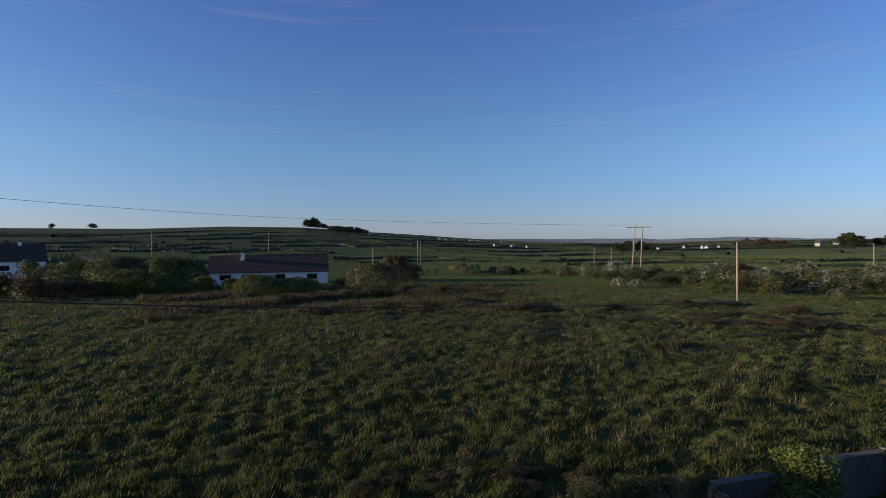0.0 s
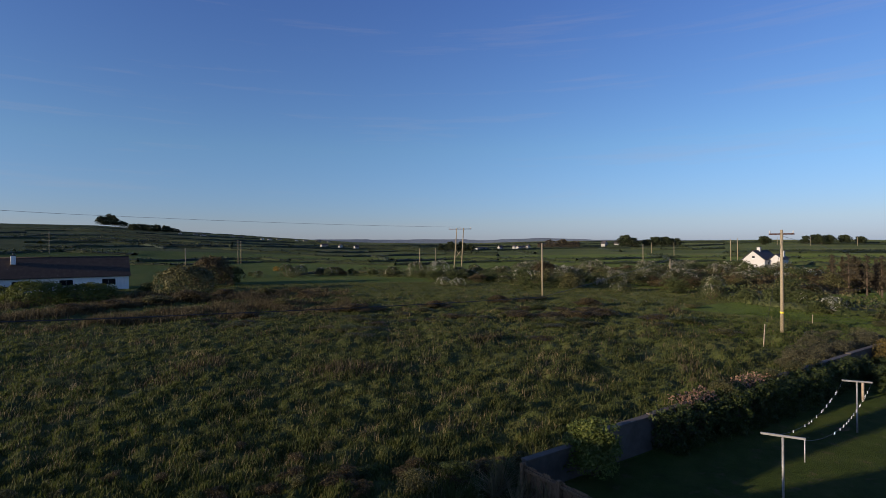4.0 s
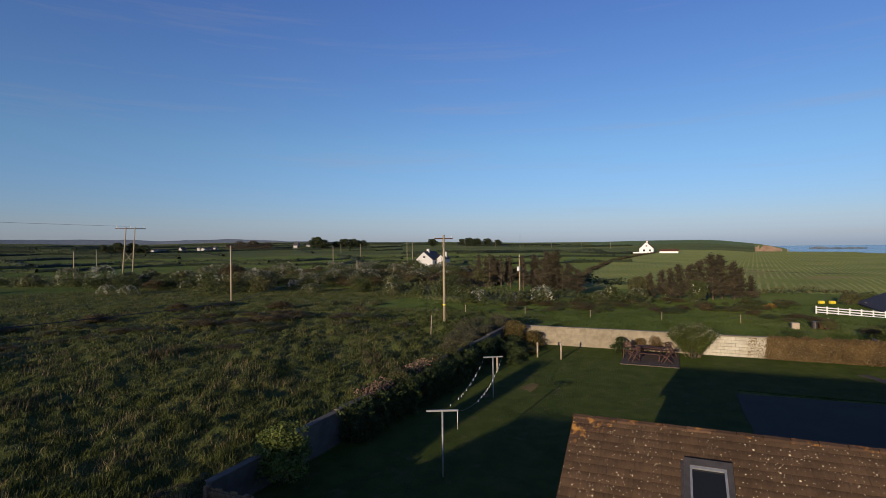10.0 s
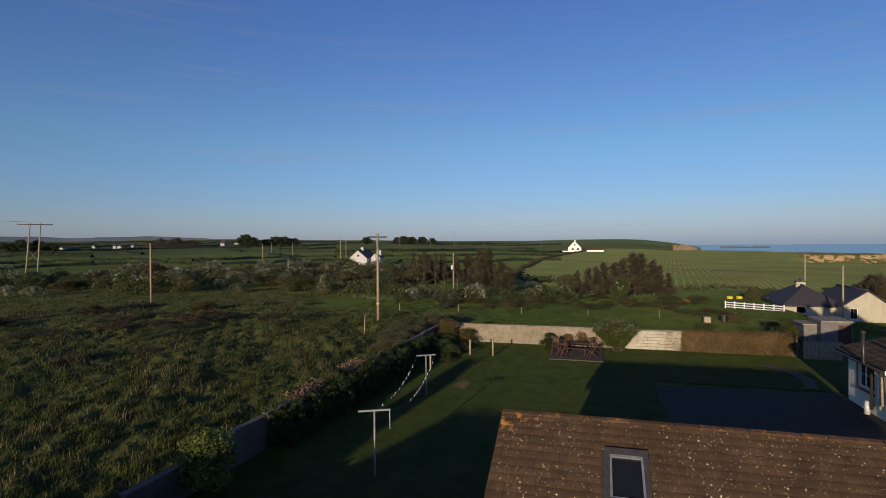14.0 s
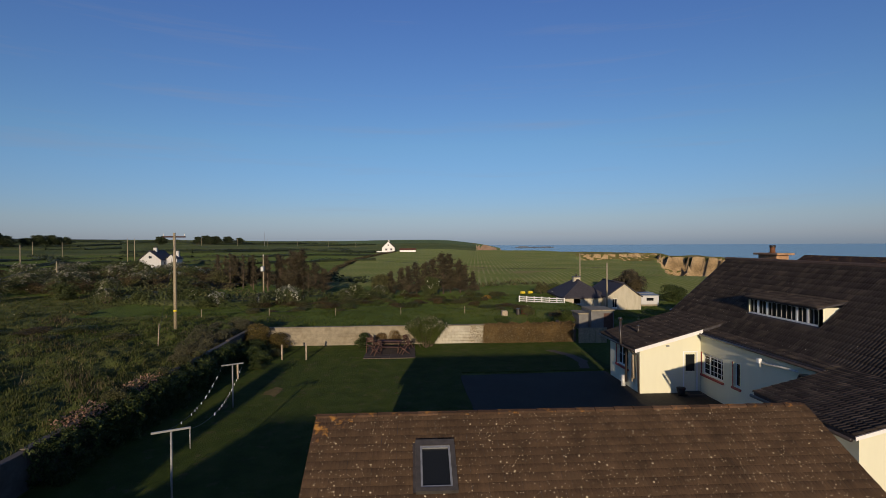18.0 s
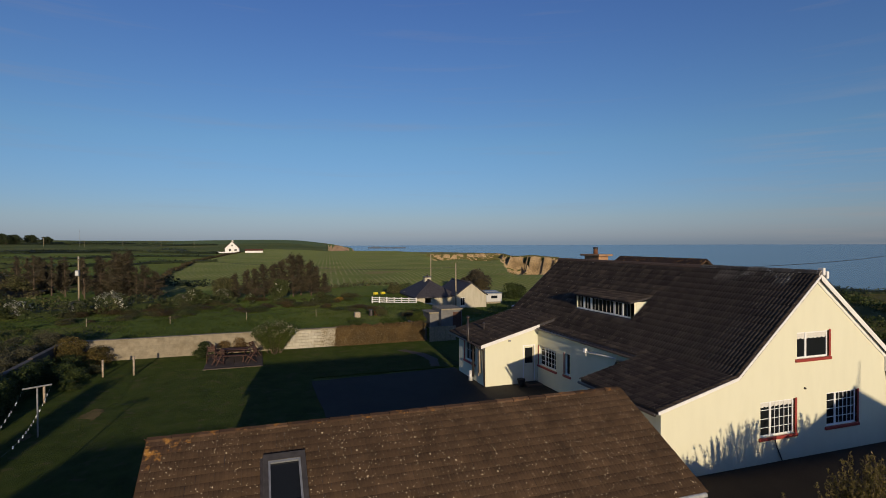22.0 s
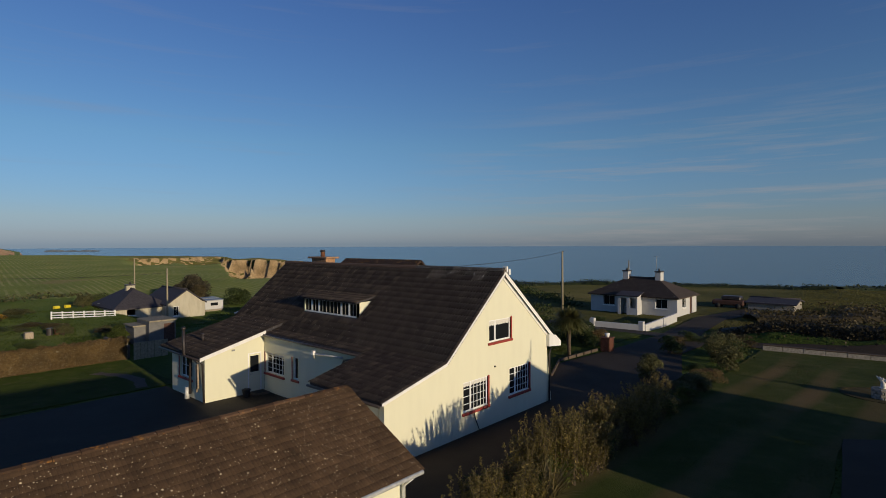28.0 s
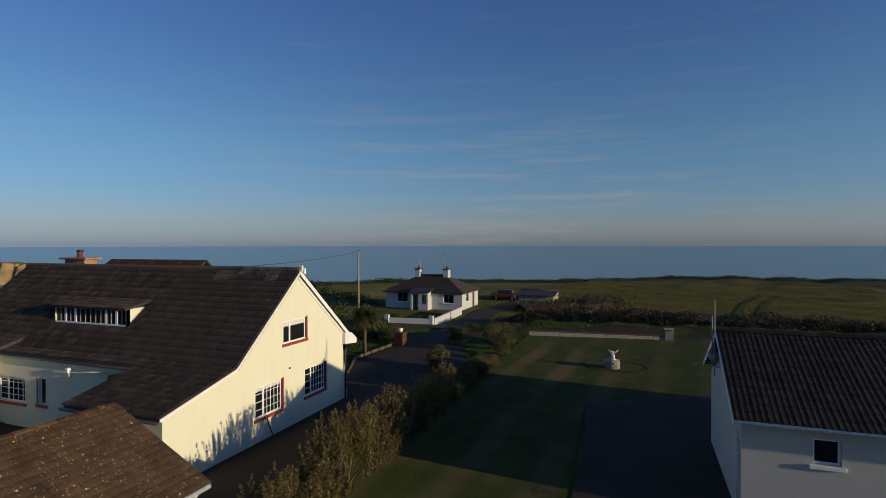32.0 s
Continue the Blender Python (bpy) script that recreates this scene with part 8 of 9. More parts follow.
# cordyline palm on the front lawn
pm = thing("palm_tree", "cordyline palm with a shaggy round head", "palm tree", "", (17.8, -32.6, 0.0))
rodded("trunk", [(0, 0, -0.2), (0.03, 0.02, 1.1), (0.0, 0.0, 2.7)], 0.13, M["bark"], pm, "", 8, 0.1)
for hx, hy, hz in ((0, 0, 2.75), (0.3, 0.2, 2.62), (-0.3, -0.1, 2.66), (0.05, -0.32, 2.58)):
    rng_ = np.random.default_rng(int(hz * 1000 + hx * 100))
    V, F = [], []
    for i in range(420):
        d = unit(rng_, 1)[0]
        d[2] = abs(d[2]) * 1.5 - 0.5
        d /= np.linalg.norm(d)
        L = rng_.uniform(0.95, 1.4)
        s = np.cross(d, [0, 0, 1.0])
        s = s / (np.linalg.norm(s) + 1e-6) * 0.035
        k = len(V)
        for t in (0, 0.5, 1.0):
            p = np.array([hx, hy, hz]) + d * L * t - np.array([0, 0, 0.35 * t * t * L])
            w_ = s * (1 - t * 0.9)
            V += [tuple(p - w_), tuple(p + w_)]
        F += [(k, k + 1, k + 3, k + 2), (k + 2, k + 3, k + 5, k + 4)]
    put("head", fast_mesh("head", V, F, M["palm"]), M["palm"], pm)


# ---------------------------------------------------------------- trees
TREES = {}


def tree_data(kind, seed, h, width, leaf, n_leaf, mat, bare=0.0, lean=0.0, trunks=1, low=0.2):
    rng = np.random.default_rng(seed)
    bm = bmesh.new()
    blobs = []
    for k in range(trunks):
        bx, by = (0, 0) if trunks == 1 else (rng.uniform(-0.3, 0.3) * width, rng.uniform(-0.3, 0.3) * width)
        tx, ty = bx + lean * h + rng.uniform(-0.05, 0.05) * h, by + rng.uniform(-0.05, 0.05) * h
        hh = h * rng.uniform(0.82, 1.0)
        mid = ((bx + tx) / 2 + rng.uniform(-0.03, 0.03) * h, (by + ty) / 2, hh * 0.5)
        rod(bm, (bx, by, -0.3), mid, 0.022 * h, 0.015 * h, 7)
        rod(bm, mid, (tx, ty, hh * 0.95), 0.015 * h, 0.005 * h, 6)
        for i in range(22):
            t = rng.uniform(low, 0.97)
            cx = bx + (tx - bx) * t
            cy = by + (ty - by) * t
            z = hh * t
            a = rng.uniform(0, 6.283)
            L = width * 0.5 * (1.15 - t) * rng.uniform(0.5, 1.1)
            ex, ey, ez = cx + L * math.cos(a) + lean * L * 0.6, cy + L * math.sin(a), z + L * rng.uniform(0.0, 0.55)
            rod(bm, (cx, cy, z - 0.05), (ex, ey, ez), 0.008 * h, 0.003 * h, 4)
            if rng.uniform() > bare:
                s = width * rng.uniform(0.10, 0.19)
                blobs.append((ex * 0.95 + cx * 0.05, ey * 0.95 + cy * 0.05, ez, s, s * 0.7))
                blobs.append(((ex + cx) / 2, (ey + cy) / 2, (ez + z) / 2, s * 0.8, s * 0.6))
    P, N = crown_points(rng, blobs, max(4, n_leaf // len(blobs)))
    cr = leaf_cloud("crown", P, N, rng.uniform(0.6, 1.4, len(P)) * leaf, mat, rng, 0.4)
    tr = bpy.data.meshes.new("trunk")
    bm.to_mesh(tr)
    bm.free()
    tr.materials.append(M["bark"])
    TREES.setdefault(kind, []).append((tr, cr))


def tree(kind, x, y, size, label, group="", tall=1.0, turn=True):
    r = random.Random(int(x * 53 + y * 17))
    tr, cr = TREES[kind][r.randrange(len(TREES[kind]))]
    ob = thing("tree", label, "tree", group, (x, y, land_z(x, y) - 0.1), r.uniform(-25, 25) if turn else 0)
    ob.scale = (size, size, size * tall)
    put("trunk", tr, None, ob)
    put("crown", cr, None, ob)


def conifer_data(kind, seed, h, width, whorls, mat, low=0.14, lean=0.0, leaf=0.26):
    """A ragged conifer: upswept boughs round a tall stem, each carrying sprays of needles."""
    rng = np.random.default_rng(seed)
    bm = bmesh.new()
    tip = (lean * h, 0.02 * h)
    rod(bm, (0, 0, -0.3), (tip[0] * 0.4, tip[1] * 0.4, h * 0.5), 0.020 * h, 0.013 * h, 7)
    rod(bm, (tip[0] * 0.4, tip[1] * 0.4, h * 0.5), (tip[0], tip[1], h * 0.97), 0.013 * h, 0.003 * h, 6)
    P, D = [], []
    skew = rng.uniform(0, 6.283)
    for i in range(whorls):
        t = low + (0.98 - low) * (i + rng.uniform(0, 1)) / whorls
        a = rng.uniform(0, 6.283)
        L = width * 0.5 * (1.02 - t) ** 0.62 * rng.uniform(0.45, 1.12) * (1 + 0.22 * math.cos(a - skew))
        if t < low + 0.12:
            L *= 0.75
        up = rng.uniform(-0.05, 0.6)
        d = np.array([math.cos(a) * math.cos(up), math.sin(a) * math.cos(up), math.sin(up)])
        b0 = np.array([tip[0] * t, tip[1] * t, h * t])
        rod(bm, tuple(b0), tuple(b0 + d * L), 0.006 * h, 0.002 * h, 4)
        n = int(20 + 78 * L / width * 2)
        u = rng.uniform(0.22, 1.05, n)
        q = b0 + d * (L * u)[:, None] + rng.normal(0, 1, (n, 3)) * np.array([1, 1, 0.8]) * (0.058 * width * (1.15 - 0.8 * u))[:, None]
        P.append(q)
        D.append(d + rng.normal(0, 0.55, (n, 3)) + np.array([0, 0, 0.35]))
    P, D = np.concatenate(P), np.concatenate(D)
    D /= np.linalg.norm(D, axis=1)[:, None]
    S = np.cross(D, unit(rng, len(P)))
    S /= np.linalg.norm(S, axis=1)[:, None] + 1e-9
    k = (rng.uniform(0.6, 1.5, len(P)) * leaf)[:, None]
    V = np.stack([P - D * k * 0.6, P + S * k * 0.16, P + D * k * 0.6, P - S * k * 0.16], 1).reshape(-1, 3)
    cr = fast_mesh("crown", V, np.arange(len(V)).reshape(-1, 4), mat)
    tr = bpy.data.meshes.new("trunk")
    bm.to_mesh(tr)
    bm.free()
    tr.materials.append(M["bark"])
    TREES.setdefault(kind, []).append((tr, cr))


for s_ in range(4):
    conifer_data("pine", 200 + s_, 7.4, 5.4 + 0.6 * (s_ % 2), 84, M["leaf_pine"], 0.10, -0.03 + 0.02 * s_)
for s_ in range(3):
    conifer_data("thin", 210 + s_, 6.4, 2.5, 34, M["leaf_pine"], 0.22, -0.05 + 0.04 * s_, 0.2)
    tree_data("broad", 220 + s_, 10.0, 14.0, 1.1, 4200, M["leaf_far"], 0.0, 0.0, 2, 0.1)
sh_("round_olive", 79.6, 4.6, 0.62, 1.65, "paddock edge bushes", 0, "tall olive-green bush at the end of the conifer row")
sh_("may", 75.6, -2.6, 0.95, 1.3, "paddock edge bushes")
for x, y, s in ((79.3, 3.2, 0.82), (80.2, 1.6, 0.84), (78.6, 0.6, 0.86), (80.6, -0.6, 0.9), (79.4, -2.0, 0.86), (81.0, -3.2, 0.9), (80.0, -4.6, 0.98), (81.6, -5.8, 1.02), (80.6, -7.2, 0.96), (82.2, -8.2, 0.86), (82.0, -9.3, 0.72)):
    tree("pine", x, y, s * (0.60 + 0.032 * (3.2 - y) if y > -5 else 0.84 - 0.05 * (-5 - y)), "windswept brown-green conifer in the paddock row", "conifer row")
for x, y, s, k in ((84.9, 19.0, 0.9, "pine"), (82.6, 16.9, 0.93, "pine"), (80.6, 14.6, 0.68, "pine"), (86.5, 21.2, 0.82, "pine"), (81.5, 15.8, 0.7, "thin"), (83.6, 18.1, 0.8, "pine"), (81.2, 13.4, 0.55, "pine"), (88, 23.6, 0.95, "thin"), (91, 26.8, 0.95, "thin"), (94.2, 29.5, 0.95, "thin"), (98, 33, 0.98, "thin"), (102, 35, 0.9, "thin"), (106, 38, 0.9, "thin"), (112, 40.2, 0.92, "thin"),
                   (110, 36, 0.75, "pine"), (96, 26, 0.9, "thin"), (90, 22, 0.72, "pine"), (100, 30, 0.85, "thin"), (93, 25, 0.68, "pine"), (97.5, 29, 0.66, "pine"), (103, 33, 0.66, "pine")):
    tree(k, x, y, s, "half-bare brown conifer behind the paddock" if k == "thin" else "tall brown-green conifer behind the paddock", "conifer belt")
for x, y, s in ((32.7, 990, 1.75), (24, 988, 1.5), (42, 988, 1.4), (52, 985, 0.9), (77.3, 850, 0.95), (84, 851, 0.95), (90, 852, 0.95), (66, 855, 1.0), (72, 855, 0.9), (60, 857, 0.9), (97, 858, 0.9), (102, 860, 0.85), (55, 860, 0.8), (108, 862, 0.7), (115, 864, 0.6), (-300, 940, 0.8), (-345, 920, 0.7),
                (259, 370, 0.75), (266, 366, 0.7), (252, 376, 0.62), (272, 360, 0.6), (432.6, 324.9, 1.1), (438, 321, 0.9), (464, 314, 0.95), (472, 309, 0.95), (480, 303, 0.85), (455, 318, 0.7), (520, 240, 0.8), (600, 228, 0.95), (612, 222, 0.9), (628, 214, 0.9), (590, 233, 0.85), (640, 205, 0.75), (560, 210, 0.7)):
    tree("broad", x, y, s, "dark broad-crowned tree far off on the fields", "far trees")


def far_hedge(pts, height, width, n_per_m, leaf, seed, mat, gap=0.0, heart=0.0):
    rng = np.random.default_rng(seed)
    P = []
    for (x0, y0), (x1, y1) in zip(pts, pts[1:]):
        L = math.hypot(x1 - x0, y1 - y0)
        n = int(L * n_per_m)
        t = rng.uniform(0, 1, n)
        s = waves(t * L + x0, np.full(n, y0), 23, seed, 3)
        keep = s > -1 + 2 * gap - 0.6
        t, s = t[keep], s[keep]
        n = len(t)
        q = rng.normal(0, width * 0.3, n)
        ux, uy = (x1 - x0) / L, (y1 - y0) / L
        x, y = x0 + ux * L * t - uy * q, y0 + uy * L * t + ux * q
        h = height * (0.75 + 0.45 * s)
        P.append(np.stack([x, y, land(x, y) + np.clip(rng.uniform(0.0, 1.0, n), 0, 1) * np.clip(h, 0.4, None)], 1))
    P = np.concatenate(P)
    N = unit(rng, len(P))
    if heart:
        V, F = [], []
        for (x0, y0), (x1, y1) in zip(pts, pts[1:]):
            L = math.hypot(x1 - x0, y1 - y0)
            m = max(3, int(L / (1.2 * height + 1)))
            t = np.linspace(0, 1, m)
            s = waves(t * L + x0, np.full(m, y0), 23, seed, 3) + 0.5 * waves(t * L + x0, np.full(m, y0), 7, seed + 1, 2)
            h = heart * height * np.clip(0.72 + 0.35 * s, 0.25, None)
            ux, uy = (x1 - x0) / L, (y1 - y0) / L
            k0 = len(V)
            for q, zf in ((-0.5, -0.1), (-0.38, 0.7), (0.0, 1.0), (0.38, 0.7), (0.5, -0.1)):
                xx, yy = x0 + ux * L * t - uy * q * width * heart, y0 + uy * L * t + ux * q * width * heart
                V += list(zip(xx, yy, land(xx, yy) + zf * h))
            for a in range(4):
                F += [(k0 + a * m + b, k0 + (a + 1) * m + b, k0 + (a + 1) * m + b + 1, k0 + a * m + b + 1) for b in range(m - 1)]
        tagged(put("hedgerow", fast_mesh("hedgerow", V, F, mat, True), mat), "dark hedgerow between the fields", "hedgerow", "far hedgerows", "stuff")
    me = leaf_cloud("hedgerow", P, N, rng.uniform(0.6, 1.5, len(P)) * leaf, mat, rng, 0.8)
    tagged(put("hedgerow", me, mat), "dark hedgerow between the fields", "hedgerow", "far hedgerows", "stuff")


hr = random.Random(12)
# hedgerows inland, roughly parallel
for k, (d, h_) in enumerate(((150, 1.8), (215, 2.4), (265, 2.8), (330, 3.2), (395, 3.6), (470, 4.2), (560, 4.2), (660, 4.2), (780, 4.0), (905, 3.0))):
    for a0, a1 in ((27, 4), (4, -18), (-18, -40), (-40, -62), (-62, -86)):
        if k == 0 and a0 != -18 and a0 != -40:
            continue
        if hr.random() < 0.3 and k > 1:
            continue
        pts = []
        dd = d * hr.uniform(0.93, 1.07)
        for j in range(9):
            a = radians(a0 + (a1 - a0) * j / 8)
            rr = dd * (1 + 0.05 * math.sin(j * 0.9 + k))
            pts.append((-rr * math.sin(a), rr * math.cos(a)))
        far_hedge(pts, h_ * 0.55, 2.5 + d * 0.004, max(4.0, 11 - d * 0.008), 0.4 + d * 0.0006, 300 + k * 7 + a0, M["leaf_far"], 0.0, 0.8)
for i in range(22):
    a = radians(hr.uniform(-84, 26))
    r0 = hr.uniform(240, 820)
    pts = [(-(r0 + j * 22) * math.sin(a + j * 0.012), (r0 + j * 22) * math.cos(a + j * 0.012)) for j in range(4)]
    far_hedge(pts, 1.7, 3, 5, 0.7, 500 + i, M["leaf_far"], 0.0, 0.8)
for k, (a0, a1, d0, h_) in enumerate(((24, 8, 330, 3.2), (20, 6, 400, 3.6), (26, 12, 480, 4.0), (12, -4, 300, 2.6), (10, -6, 520, 4.0), (22, 14, 250, 3.0), (3, -12, 430, 3.4), (25, 16, 620, 5.0))):
    pts = [(-(d0 + 12 * math.sin(j * 1.3 + k)) * math.sin(radians(a0 + (a1 - a0) * j / 6)), (d0 + 12 * math.sin(j * 1.3 + k)) * math.cos(radians(a0 + (a1 - a0) * j / 6))) for j in range(7)]
    far_hedge(pts, h_, 6 + 0.012 * d0, 9, 0.75, 660 + k, M["leaf_far"], 0.25, 0.55)
# continuous scrub in front of and below the white house
far_hedge([(95, 66), (85, 47), (73, 37), (67, 24), (72, 12), (75, 3)], 1.7, 5.5, 90, 0.24, 611, M["leaf_scrub"], 0.0, 0.5)
far_hedge([(99, 64), (89, 45), (77, 34), (71, 24), (75, 13)], 2.0, 6, 80, 0.24, 612, M["leaf_olive"], 0.0, 0.5)
far_hedge([(104, 66), (100, 50), (98, 40), (97, 31)], 3.0, 12, 110, 0.26, 613, M["leaf_brown"], 0.0, 0.5)
far_hedge([(118, 74), (120, 58), (122, 46), (120, 34)], 3.6, 14, 100, 0.3, 614, M["leaf_brown"], 0.0, 0.5)
far_hedge([(58, 140), (72, 119), (79, 99), (88, 84), (95, 68)], 1.6, 5, 70, 0.28, 615, M["leaf_scrub"], 0.0, 0.5)
far_hedge([(66, 140), (80, 121), (88, 103), (98, 88), (106, 72)], 2.0, 6, 60, 0.3, 616, M["leaf_olive"], 0.0, 0.5)
# dark plantation, and the stony bank beside the farm track
far_hedge([(380, 390), (395, 377), (410, 363)], 6.6, 14, 110, 0.9, 601, M["leaf_pine"], 0.0, 0.85)
far_hedge([(386, 396), (402, 384), (417, 368)], 7.4, 12, 90, 0.9, 602, M["leaf_pine"])
far_hedge([(96, 16), (150, 22), (230, 24), (300, 18), (362, 12)], 1.1, 1.6, 14, 0.4, 603, M["leaf_brown"])
far_hedge([(104, 9), (112, 18), (118, 30)], 2.2, 3, 30, 0.4, 604, M["leaf_far"])
far_hedge([(92, -10), (96, -20), (100, -32)], 0.8, 2.5, 30, 0.3, 605, M["leaf_olive"])
# brambles on the bank by the lane and along the cliff edge
far_hedge([(13.5, -52.0), (0, -53.6), (-14, -56), (-42, -60)], 1.6, 5.0, 300, 0.17, 606, M["leaf_bank"], 0.0, 0.7)
far_hedge([(13, -50.6), (0, -51.6), (-14, -53.6), (-42, -57)], 1.2, 2.2, 170, 0.15, 607, M["leaf_bank"])
far_hedge([(14, -66), (8, -70), (4, -76), (6, -84)], 1.3, 7.0, 120, 0.22, 608, M["leaf_brown"], 0.0, 0.6)
for k, (a0, a1) in enumerate(((-212, -196), (-197, -182), (-184, -172), (-174, -160), (-162, -146), (-147, -136))):
    pts = [(-rr * math.sin(radians(a)), rr * math.cos(radians(a))) for a, rr in ((a0 + (a1 - a0) * j / 5, np.interp(a0 + (a1 - a0) * j / 5, COAST_AZ, COAST_R) - 3.5) for j in range(6))]
    far_hedge(pts, 0.8, 5, 40, 0.28, 620 + k, M["leaf_far"], 0.0, 0.8)
far_hedge([(34, -64), (40, -70), (48, -76), (60, -84)], 1.4, 3, 60, 0.25, 640, M["leaf_hedge"])
far_hedge([(14, -70), (8, -74), (2, -77)], 1.0, 3, 60, 0.25, 641, M["leaf_brown"])
far_hedge([(33, -56), (44, -60), (60, -66)], 1.3, 2.5, 60, 0.22, 642, M["leaf_hedge"])


# ---------------------------------------------------------------- meadow grass
def blades(name, label, seed, n_tuft, per, r0, r1, az0, az1, hgt, wid, mat, tall_fn, keep, loose=1.0):
    rng = np.random.default_rng(seed)
    u = rng.uniform(0, 1, n_tuft)
    r = r0 * (r1 / r0) ** u
    a = np.radians(rng.uniform(az0, az1, n_tuft))
    x, y = -r * np.sin(a), r * np.cos(a)
    k = keep(x, y)
    x, y, r = x[k], y[k], r[k]
    tall = tall_fn(x, y)
    k = rng.uniform(0, 1, len(x)) < tall
    x, y, r, tall = x[k], y[k], r[k], tall[k]
    x, y, r, tall = (np.repeat(v, per) for v in (x, y, r, tall))
    n = len(x)
    sp = (0.14 + 0.0022 * r) * loose
    x, y = x + rng.normal(0, 1, n) * sp, y + rng.normal(0, 1, n) * sp
    z = land(x, y) - 0.03
    h = hgt * rng.uniform(0.5, 1.25, n) * (0.55 + 0.6 * tall)
    w = wid * (1 + r / 26.0) * rng.uniform(0.7, 1.4, n)
    b = rng.uniform(0, 6.283, n)
    lean = rng.normal(0, 0.32, (n, 2)) + np.array([0.16, 0.05])
    base = np.stack([x, y, z], 1)
    side = np.stack([np.cos(b) * w, np.sin(b) * w, np.zeros(n)], 1)
    tip = base + np.stack([lean[:, 0] * h, lean[:, 1] * h, h], 1)
    mid = base + np.stack([lean[:, 0] * h * 0.35, lean[:, 1] * h * 0.35, h * 0.55], 1)
    V = np.stack([base - side, base + side, mid + side * 0.8, tip, mid - side * 0.8], 1).reshape(-1, 3)
    i = np.arange(n)[:, None] * 5
    F = np.concatenate([i + np.array([[0, 1, 2, 4]])], 0)
    me = fast_mesh(name, V, F, mat)
    ob = put(name, me, mat)
    # tips as a second layer of triangles
    me2 = fast_mesh(name, V, np.concatenate([i + np.array([[4, 2, 3]])], 0), mat)
    put("tips", me2, mat, ob)
    return tagged(ob, label, "grass", "", "stuff")


def in_meadow(x, y):
    return (y > 12.7) & ((x < 57) | ((y > 37) & (x < 82))) & ~((x > 46) & (y < 19)) & ~((x > 33) & (y < 14.6))


def tufty(x, y):
    return np.clip(0.62 + 0.6 * waves(x, y, 3.4, 51, 3), 0.25, 1)


def strawy(x, y):
    return np.clip(0.12 + 0.75 * waves(x, y, 8.0, 57, 3), 0.02, 1)


blades("meadow_grass", "long green tussock grass of the meadow", 61, 62000, 8, 14.5, 118, -82, 30, 0.22, 0.010, M["grass_blade"], tufty, in_meadow)
blades("meadow_grass", "dry straw-coloured grass stems among the green", 62, 15000, 5, 14.5, 110, -82, 30, 0.46, 0.005, M["grass_dry"], strawy, in_meadow)
blades("tall_weeds", "brown standing weeds along the far edge of the meadow", 68, 9000, 9, 62, 98, -24, 14, 0.75, 0.008, M["weeds"], lambda x, y: np.clip(0.35 + 0.9 * waves(x, y, 16, 83, 2), 0.0, 1), in_meadow)
blades("tall_weeds", "brown standing weeds in patches of the meadow", 69, 7000, 9, 30, 75, -60, 20, 0.55, 0.008, M["weeds"], lambda x, y: np.clip(-0.35 + 1.1 * waves(x, y, 13, 84, 2), 0.0, 1), in_meadow)
blades("lawn_tufts", "short tufts of lawn grass", 63, 36000, 7, 16, 48, -128, -72, 0.08, 0.012, M["grass_lawn"], lambda x, y: np.clip(0.5 + 0.5 * waves(x, y, 3.0, 71, 2), 0.1, 1),
       lambda x, y: (y < 11.2) & (x < 39.8) & (x > 15.2) & ~((x > 14) & (x < 30.6) & (y < -2.6)) & (y > -12) & ~((x > 34.9) & (y > -0.4) & (y < 3.5)))
blades("lawn_tufts", "short tufts of lawn grass", 64, 26000, 7, 16, 46, -196, -162, 0.08, 0.012, M["grass_lawn"], lambda x, y: np.clip(0.5 + 0.5 * waves(x, y, 3.0, 73, 2), 0.1, 1),
       lambda x, y: (x < 8.2) & (y > -43) & ~((x < 2.3) & (y > -29.2)) & (x > -12))
blades("pasture_grass", "grass tufts of the paddock", 65, 20000, 7, 42, 90, -118, -58, 0.16, 0.009, M["grass_paddock"], lambda x, y: np.clip(0.5 + 0.5 * waves(x, y, 6.0, 75, 2), 0.1, 1),
       lambda x, y: (x > 41) & (x < 78) & (y < 30))
blades("lawn_tufts", "dry mown stripes in the lawn", 67, 24000, 6, 24, 46, -196, -162, 0.07, 0.010, M["lawn_straw"], lambda x, y: np.clip(1.3 * np.sin(x * 1.35 + 0.5 * np.sin(y * 0.3)) + 0.25 + 0.3 * waves(x, y, 3.0, 79, 2), 0.0, 1),
       lambda x, y: (x < 8.2) & (y > -43) & ~((x < 2.3) & (y > -29.2)) & (x > -12) & ((x - 1.2) ** 2 / 3.6 + (y + 33.9) ** 2 / 2.3 > 1), 2.0)
blades("coast_grass", "rough grass on the coastal field", 66, 40000, 8, 50, 122, -200, -140, 0.13, 0.012, M["grass_coast"], lambda x, y: np.clip(0.7 + 0.4 * waves(x, y, 14.0, 77, 2), 0.3, 1),
       lambda x, y: (y < -55) & (x < 15), 3.0)

# ---------------------------------------------------------------- roof tiles
hs = slope_frame((X0, RY, RZ), (1, 0, 0), (0, KY - RY, KZ - RZ))
h_len = math.hypot(KY - RY, KZ - RZ)
hc = (KY - RY) / h_len


def pale_patch(x, y):
    """Where the lichen has bleached the tiles below the ridge."""
    return y < 0.42 + 0.3 * math.sin(x * 2.1) and 0.9 < x < 4.3


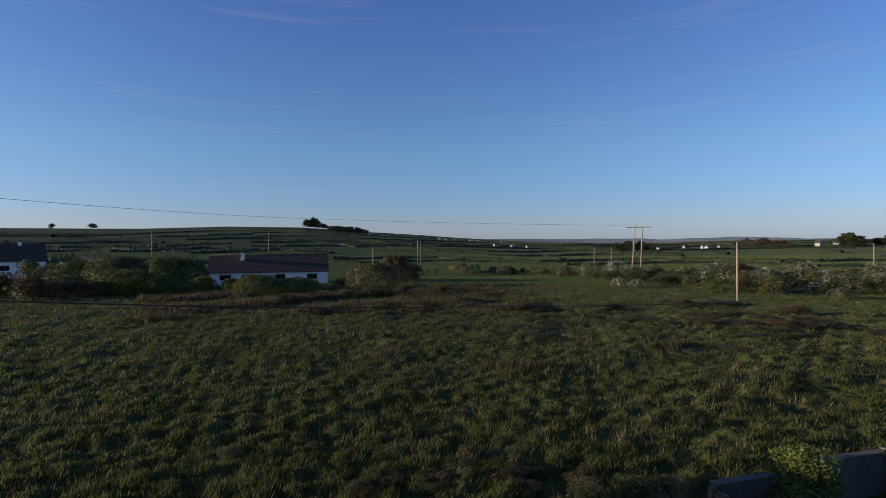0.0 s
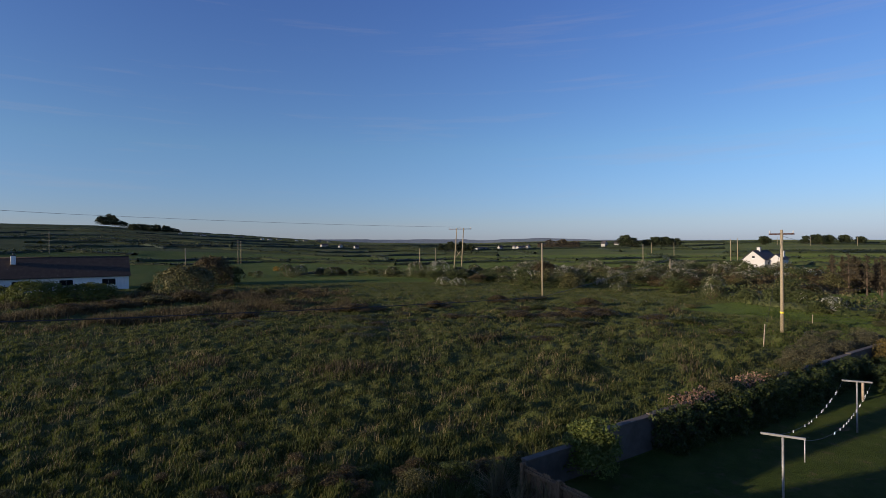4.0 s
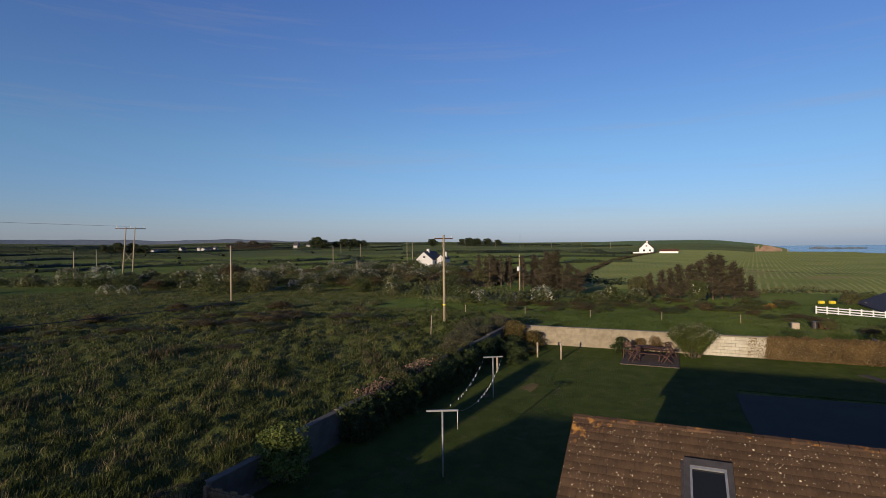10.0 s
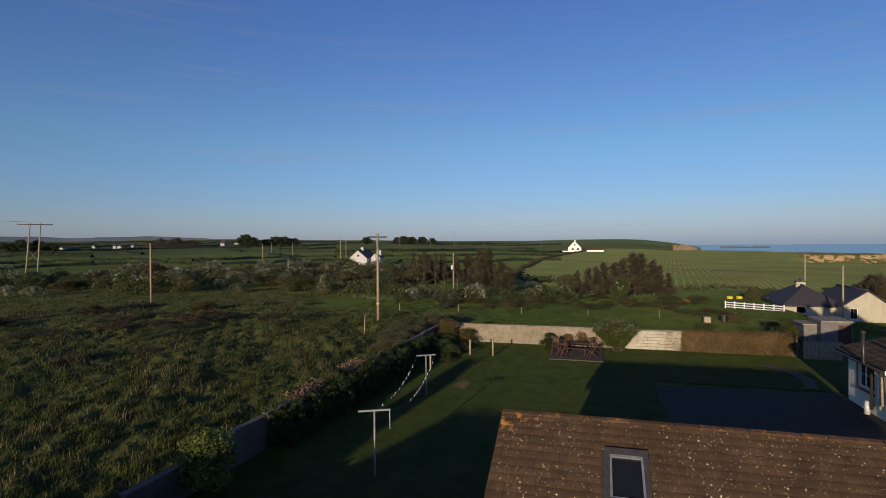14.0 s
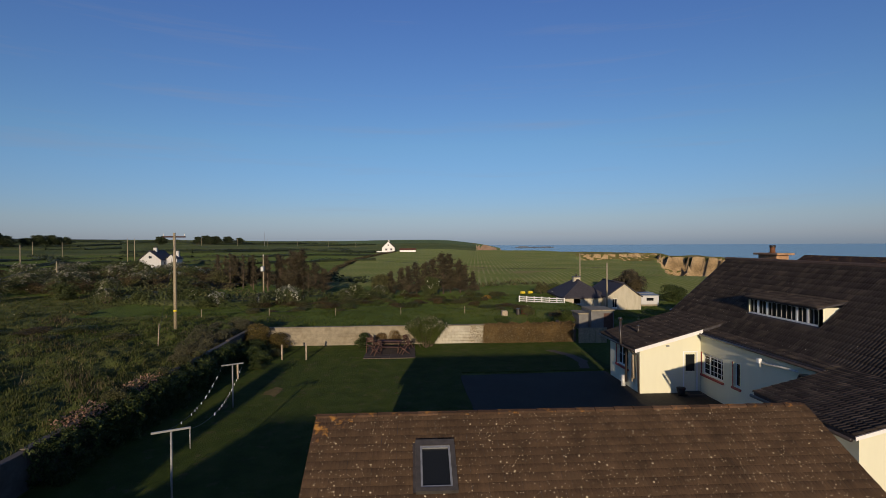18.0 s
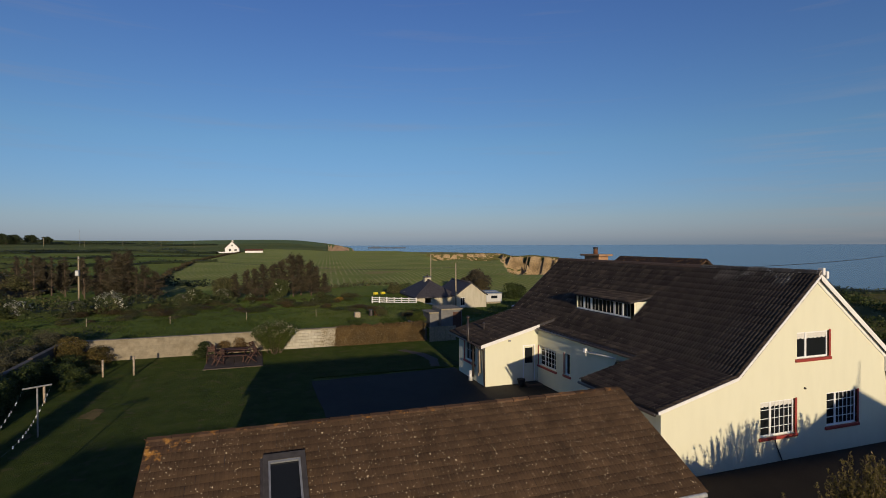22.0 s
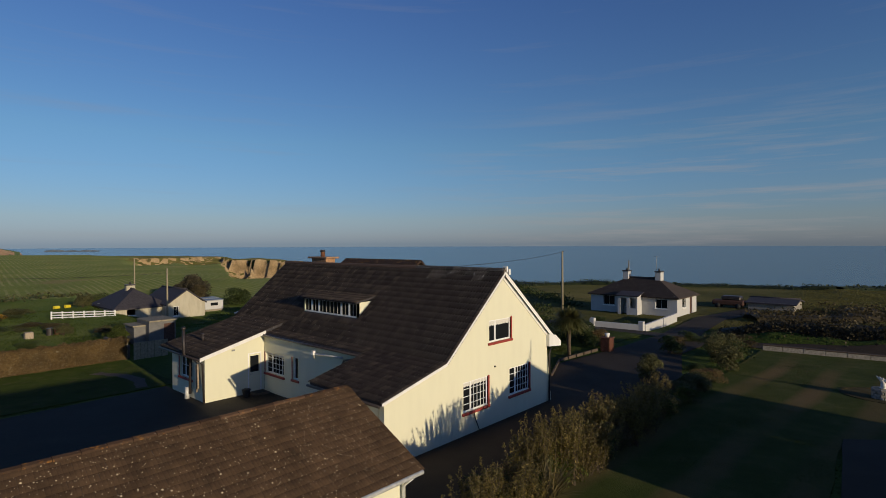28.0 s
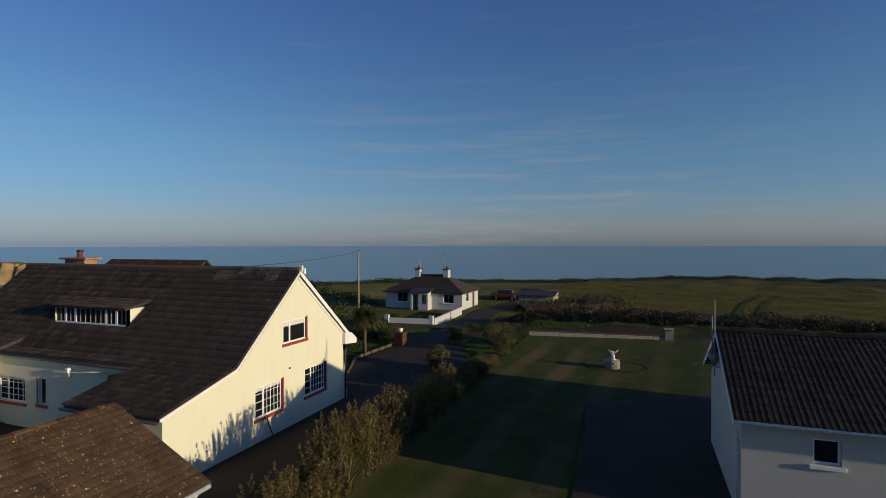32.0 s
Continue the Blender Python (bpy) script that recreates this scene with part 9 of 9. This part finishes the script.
tile_slope(house, hs, X1 - X0, 1.4, 0.30, 0.335, "roll", M["tile_pale"], lambda x, y: False, pale_patch)
tile_slope(house, hs, X1 - X0, h_len + 0.04, 0.30, 0.335, "roll", M["tile_house"], lambda x, y: x < 5.9,
           lambda x, y: not (DX0 - X0 - 0.1 < x < DX1 - X0 + 0.1 and (-17.0 - RY) / hc < y < (DY - RY) / hc + 0.1) and not pale_patch(x, y))
lean_len = math.hypot(EY + 0.12 - KY, EZ - KZ)
tile_slope(house, slope_frame((X0, KY, KZ), (1, 0, 0), (0, EY + 0.12 - KY, EZ - KZ)), 17.4 - X0, lean_len, 0.30, 0.335, "roll", M["tile_house"], lambda x, y: False)
wing_len = math.hypot(WB[0] - WT[0], WB[1] - WT[1])
tile_slope(house, slope_frame((17.4, KY, KZ), (1, 0, 0), (0, -14.08 - KY, 3.05 - KZ)), 7.8, 0.78, 0.30, 0.335, "roll", M["tile_house"], lambda x, y: False)
tile_slope(house, slope_frame((25.12, *WT), (1, 0, 0), (0, WB[0] - WT[0], WB[1] - WT[1])), 4.8, wing_len, 0.30, 0.335, "roll", M["tile_house"], lambda x, y: False)
tile_slope(house, slope_frame((X0, RY, RZ), (1, 0, 0), (0, -23.1 - RY, 2.82 - RZ)), X1 - X0, math.hypot(-23.1 - RY, 2.82 - RZ), 0.30, 0.335, "roll", M["tile_house"], lambda x, y: False,
           lambda x, y: x < 8.6)
tile_slope(house, slope_frame((DX0 - 0.06, *DR), (1, 0, 0), (0, DF[0] - DR[0], DF[1] - DR[1])), DX1 - DX0 + 0.14, 1.3, 0.30, 0.335, "roll", M["tile_house"], lambda x, y: False)
tile_slope(garage, gf, AY0 - AY1, SLOPE_G.length + 0.03, 0.165, 0.21, "flat", M["tile_garage"], lambda x, y: y > 2.6,
           lambda x, y: not (SKX < x < SKX + SKW and SKY < y < SKY + SKH) and not x + 1.2 * y < 1.0)
tile_slope(garage, gf, AY0 - AY1, SLOPE_G.length + 0.03, 0.165, 0.21, "flat", M["tile_orange"], lambda x, y: False, lambda x, y: x + 1.2 * y < 1.0)
tile_slope(garage, slope_frame((AX, AY1, AZ), (0, 1, 0), (AX - EX, 0, GE - AZ)), AY0 - AY1, SLOPE_G.length, 0.165, 0.21, "flat", M["tile_garage"], lambda x, y: False)
ns_ = slope_frame((NXE, NRY, NRZ), (-1, 0, 0), (0, -15.5 - NRY, NEZ - NRZ))
tile_slope(nh, ns_, NXE - NW + 0.2, math.hypot(-15.5 - NRY, NEZ - NRZ), 0.30, 0.335, "rib", M["tile_right"], lambda x, y: x < 5.0)
tile_slope(nh, slope_frame((NXE, NRY, NRZ), (-1, 0, 0), (0, -22.6 - NRY, NEZ - NRZ)), NXE - NW + 0.2, math.hypot(-22.6 - NRY, NEZ - NRZ), 0.30, 0.335, "rib", M["tile_right"], lambda x, y: False)
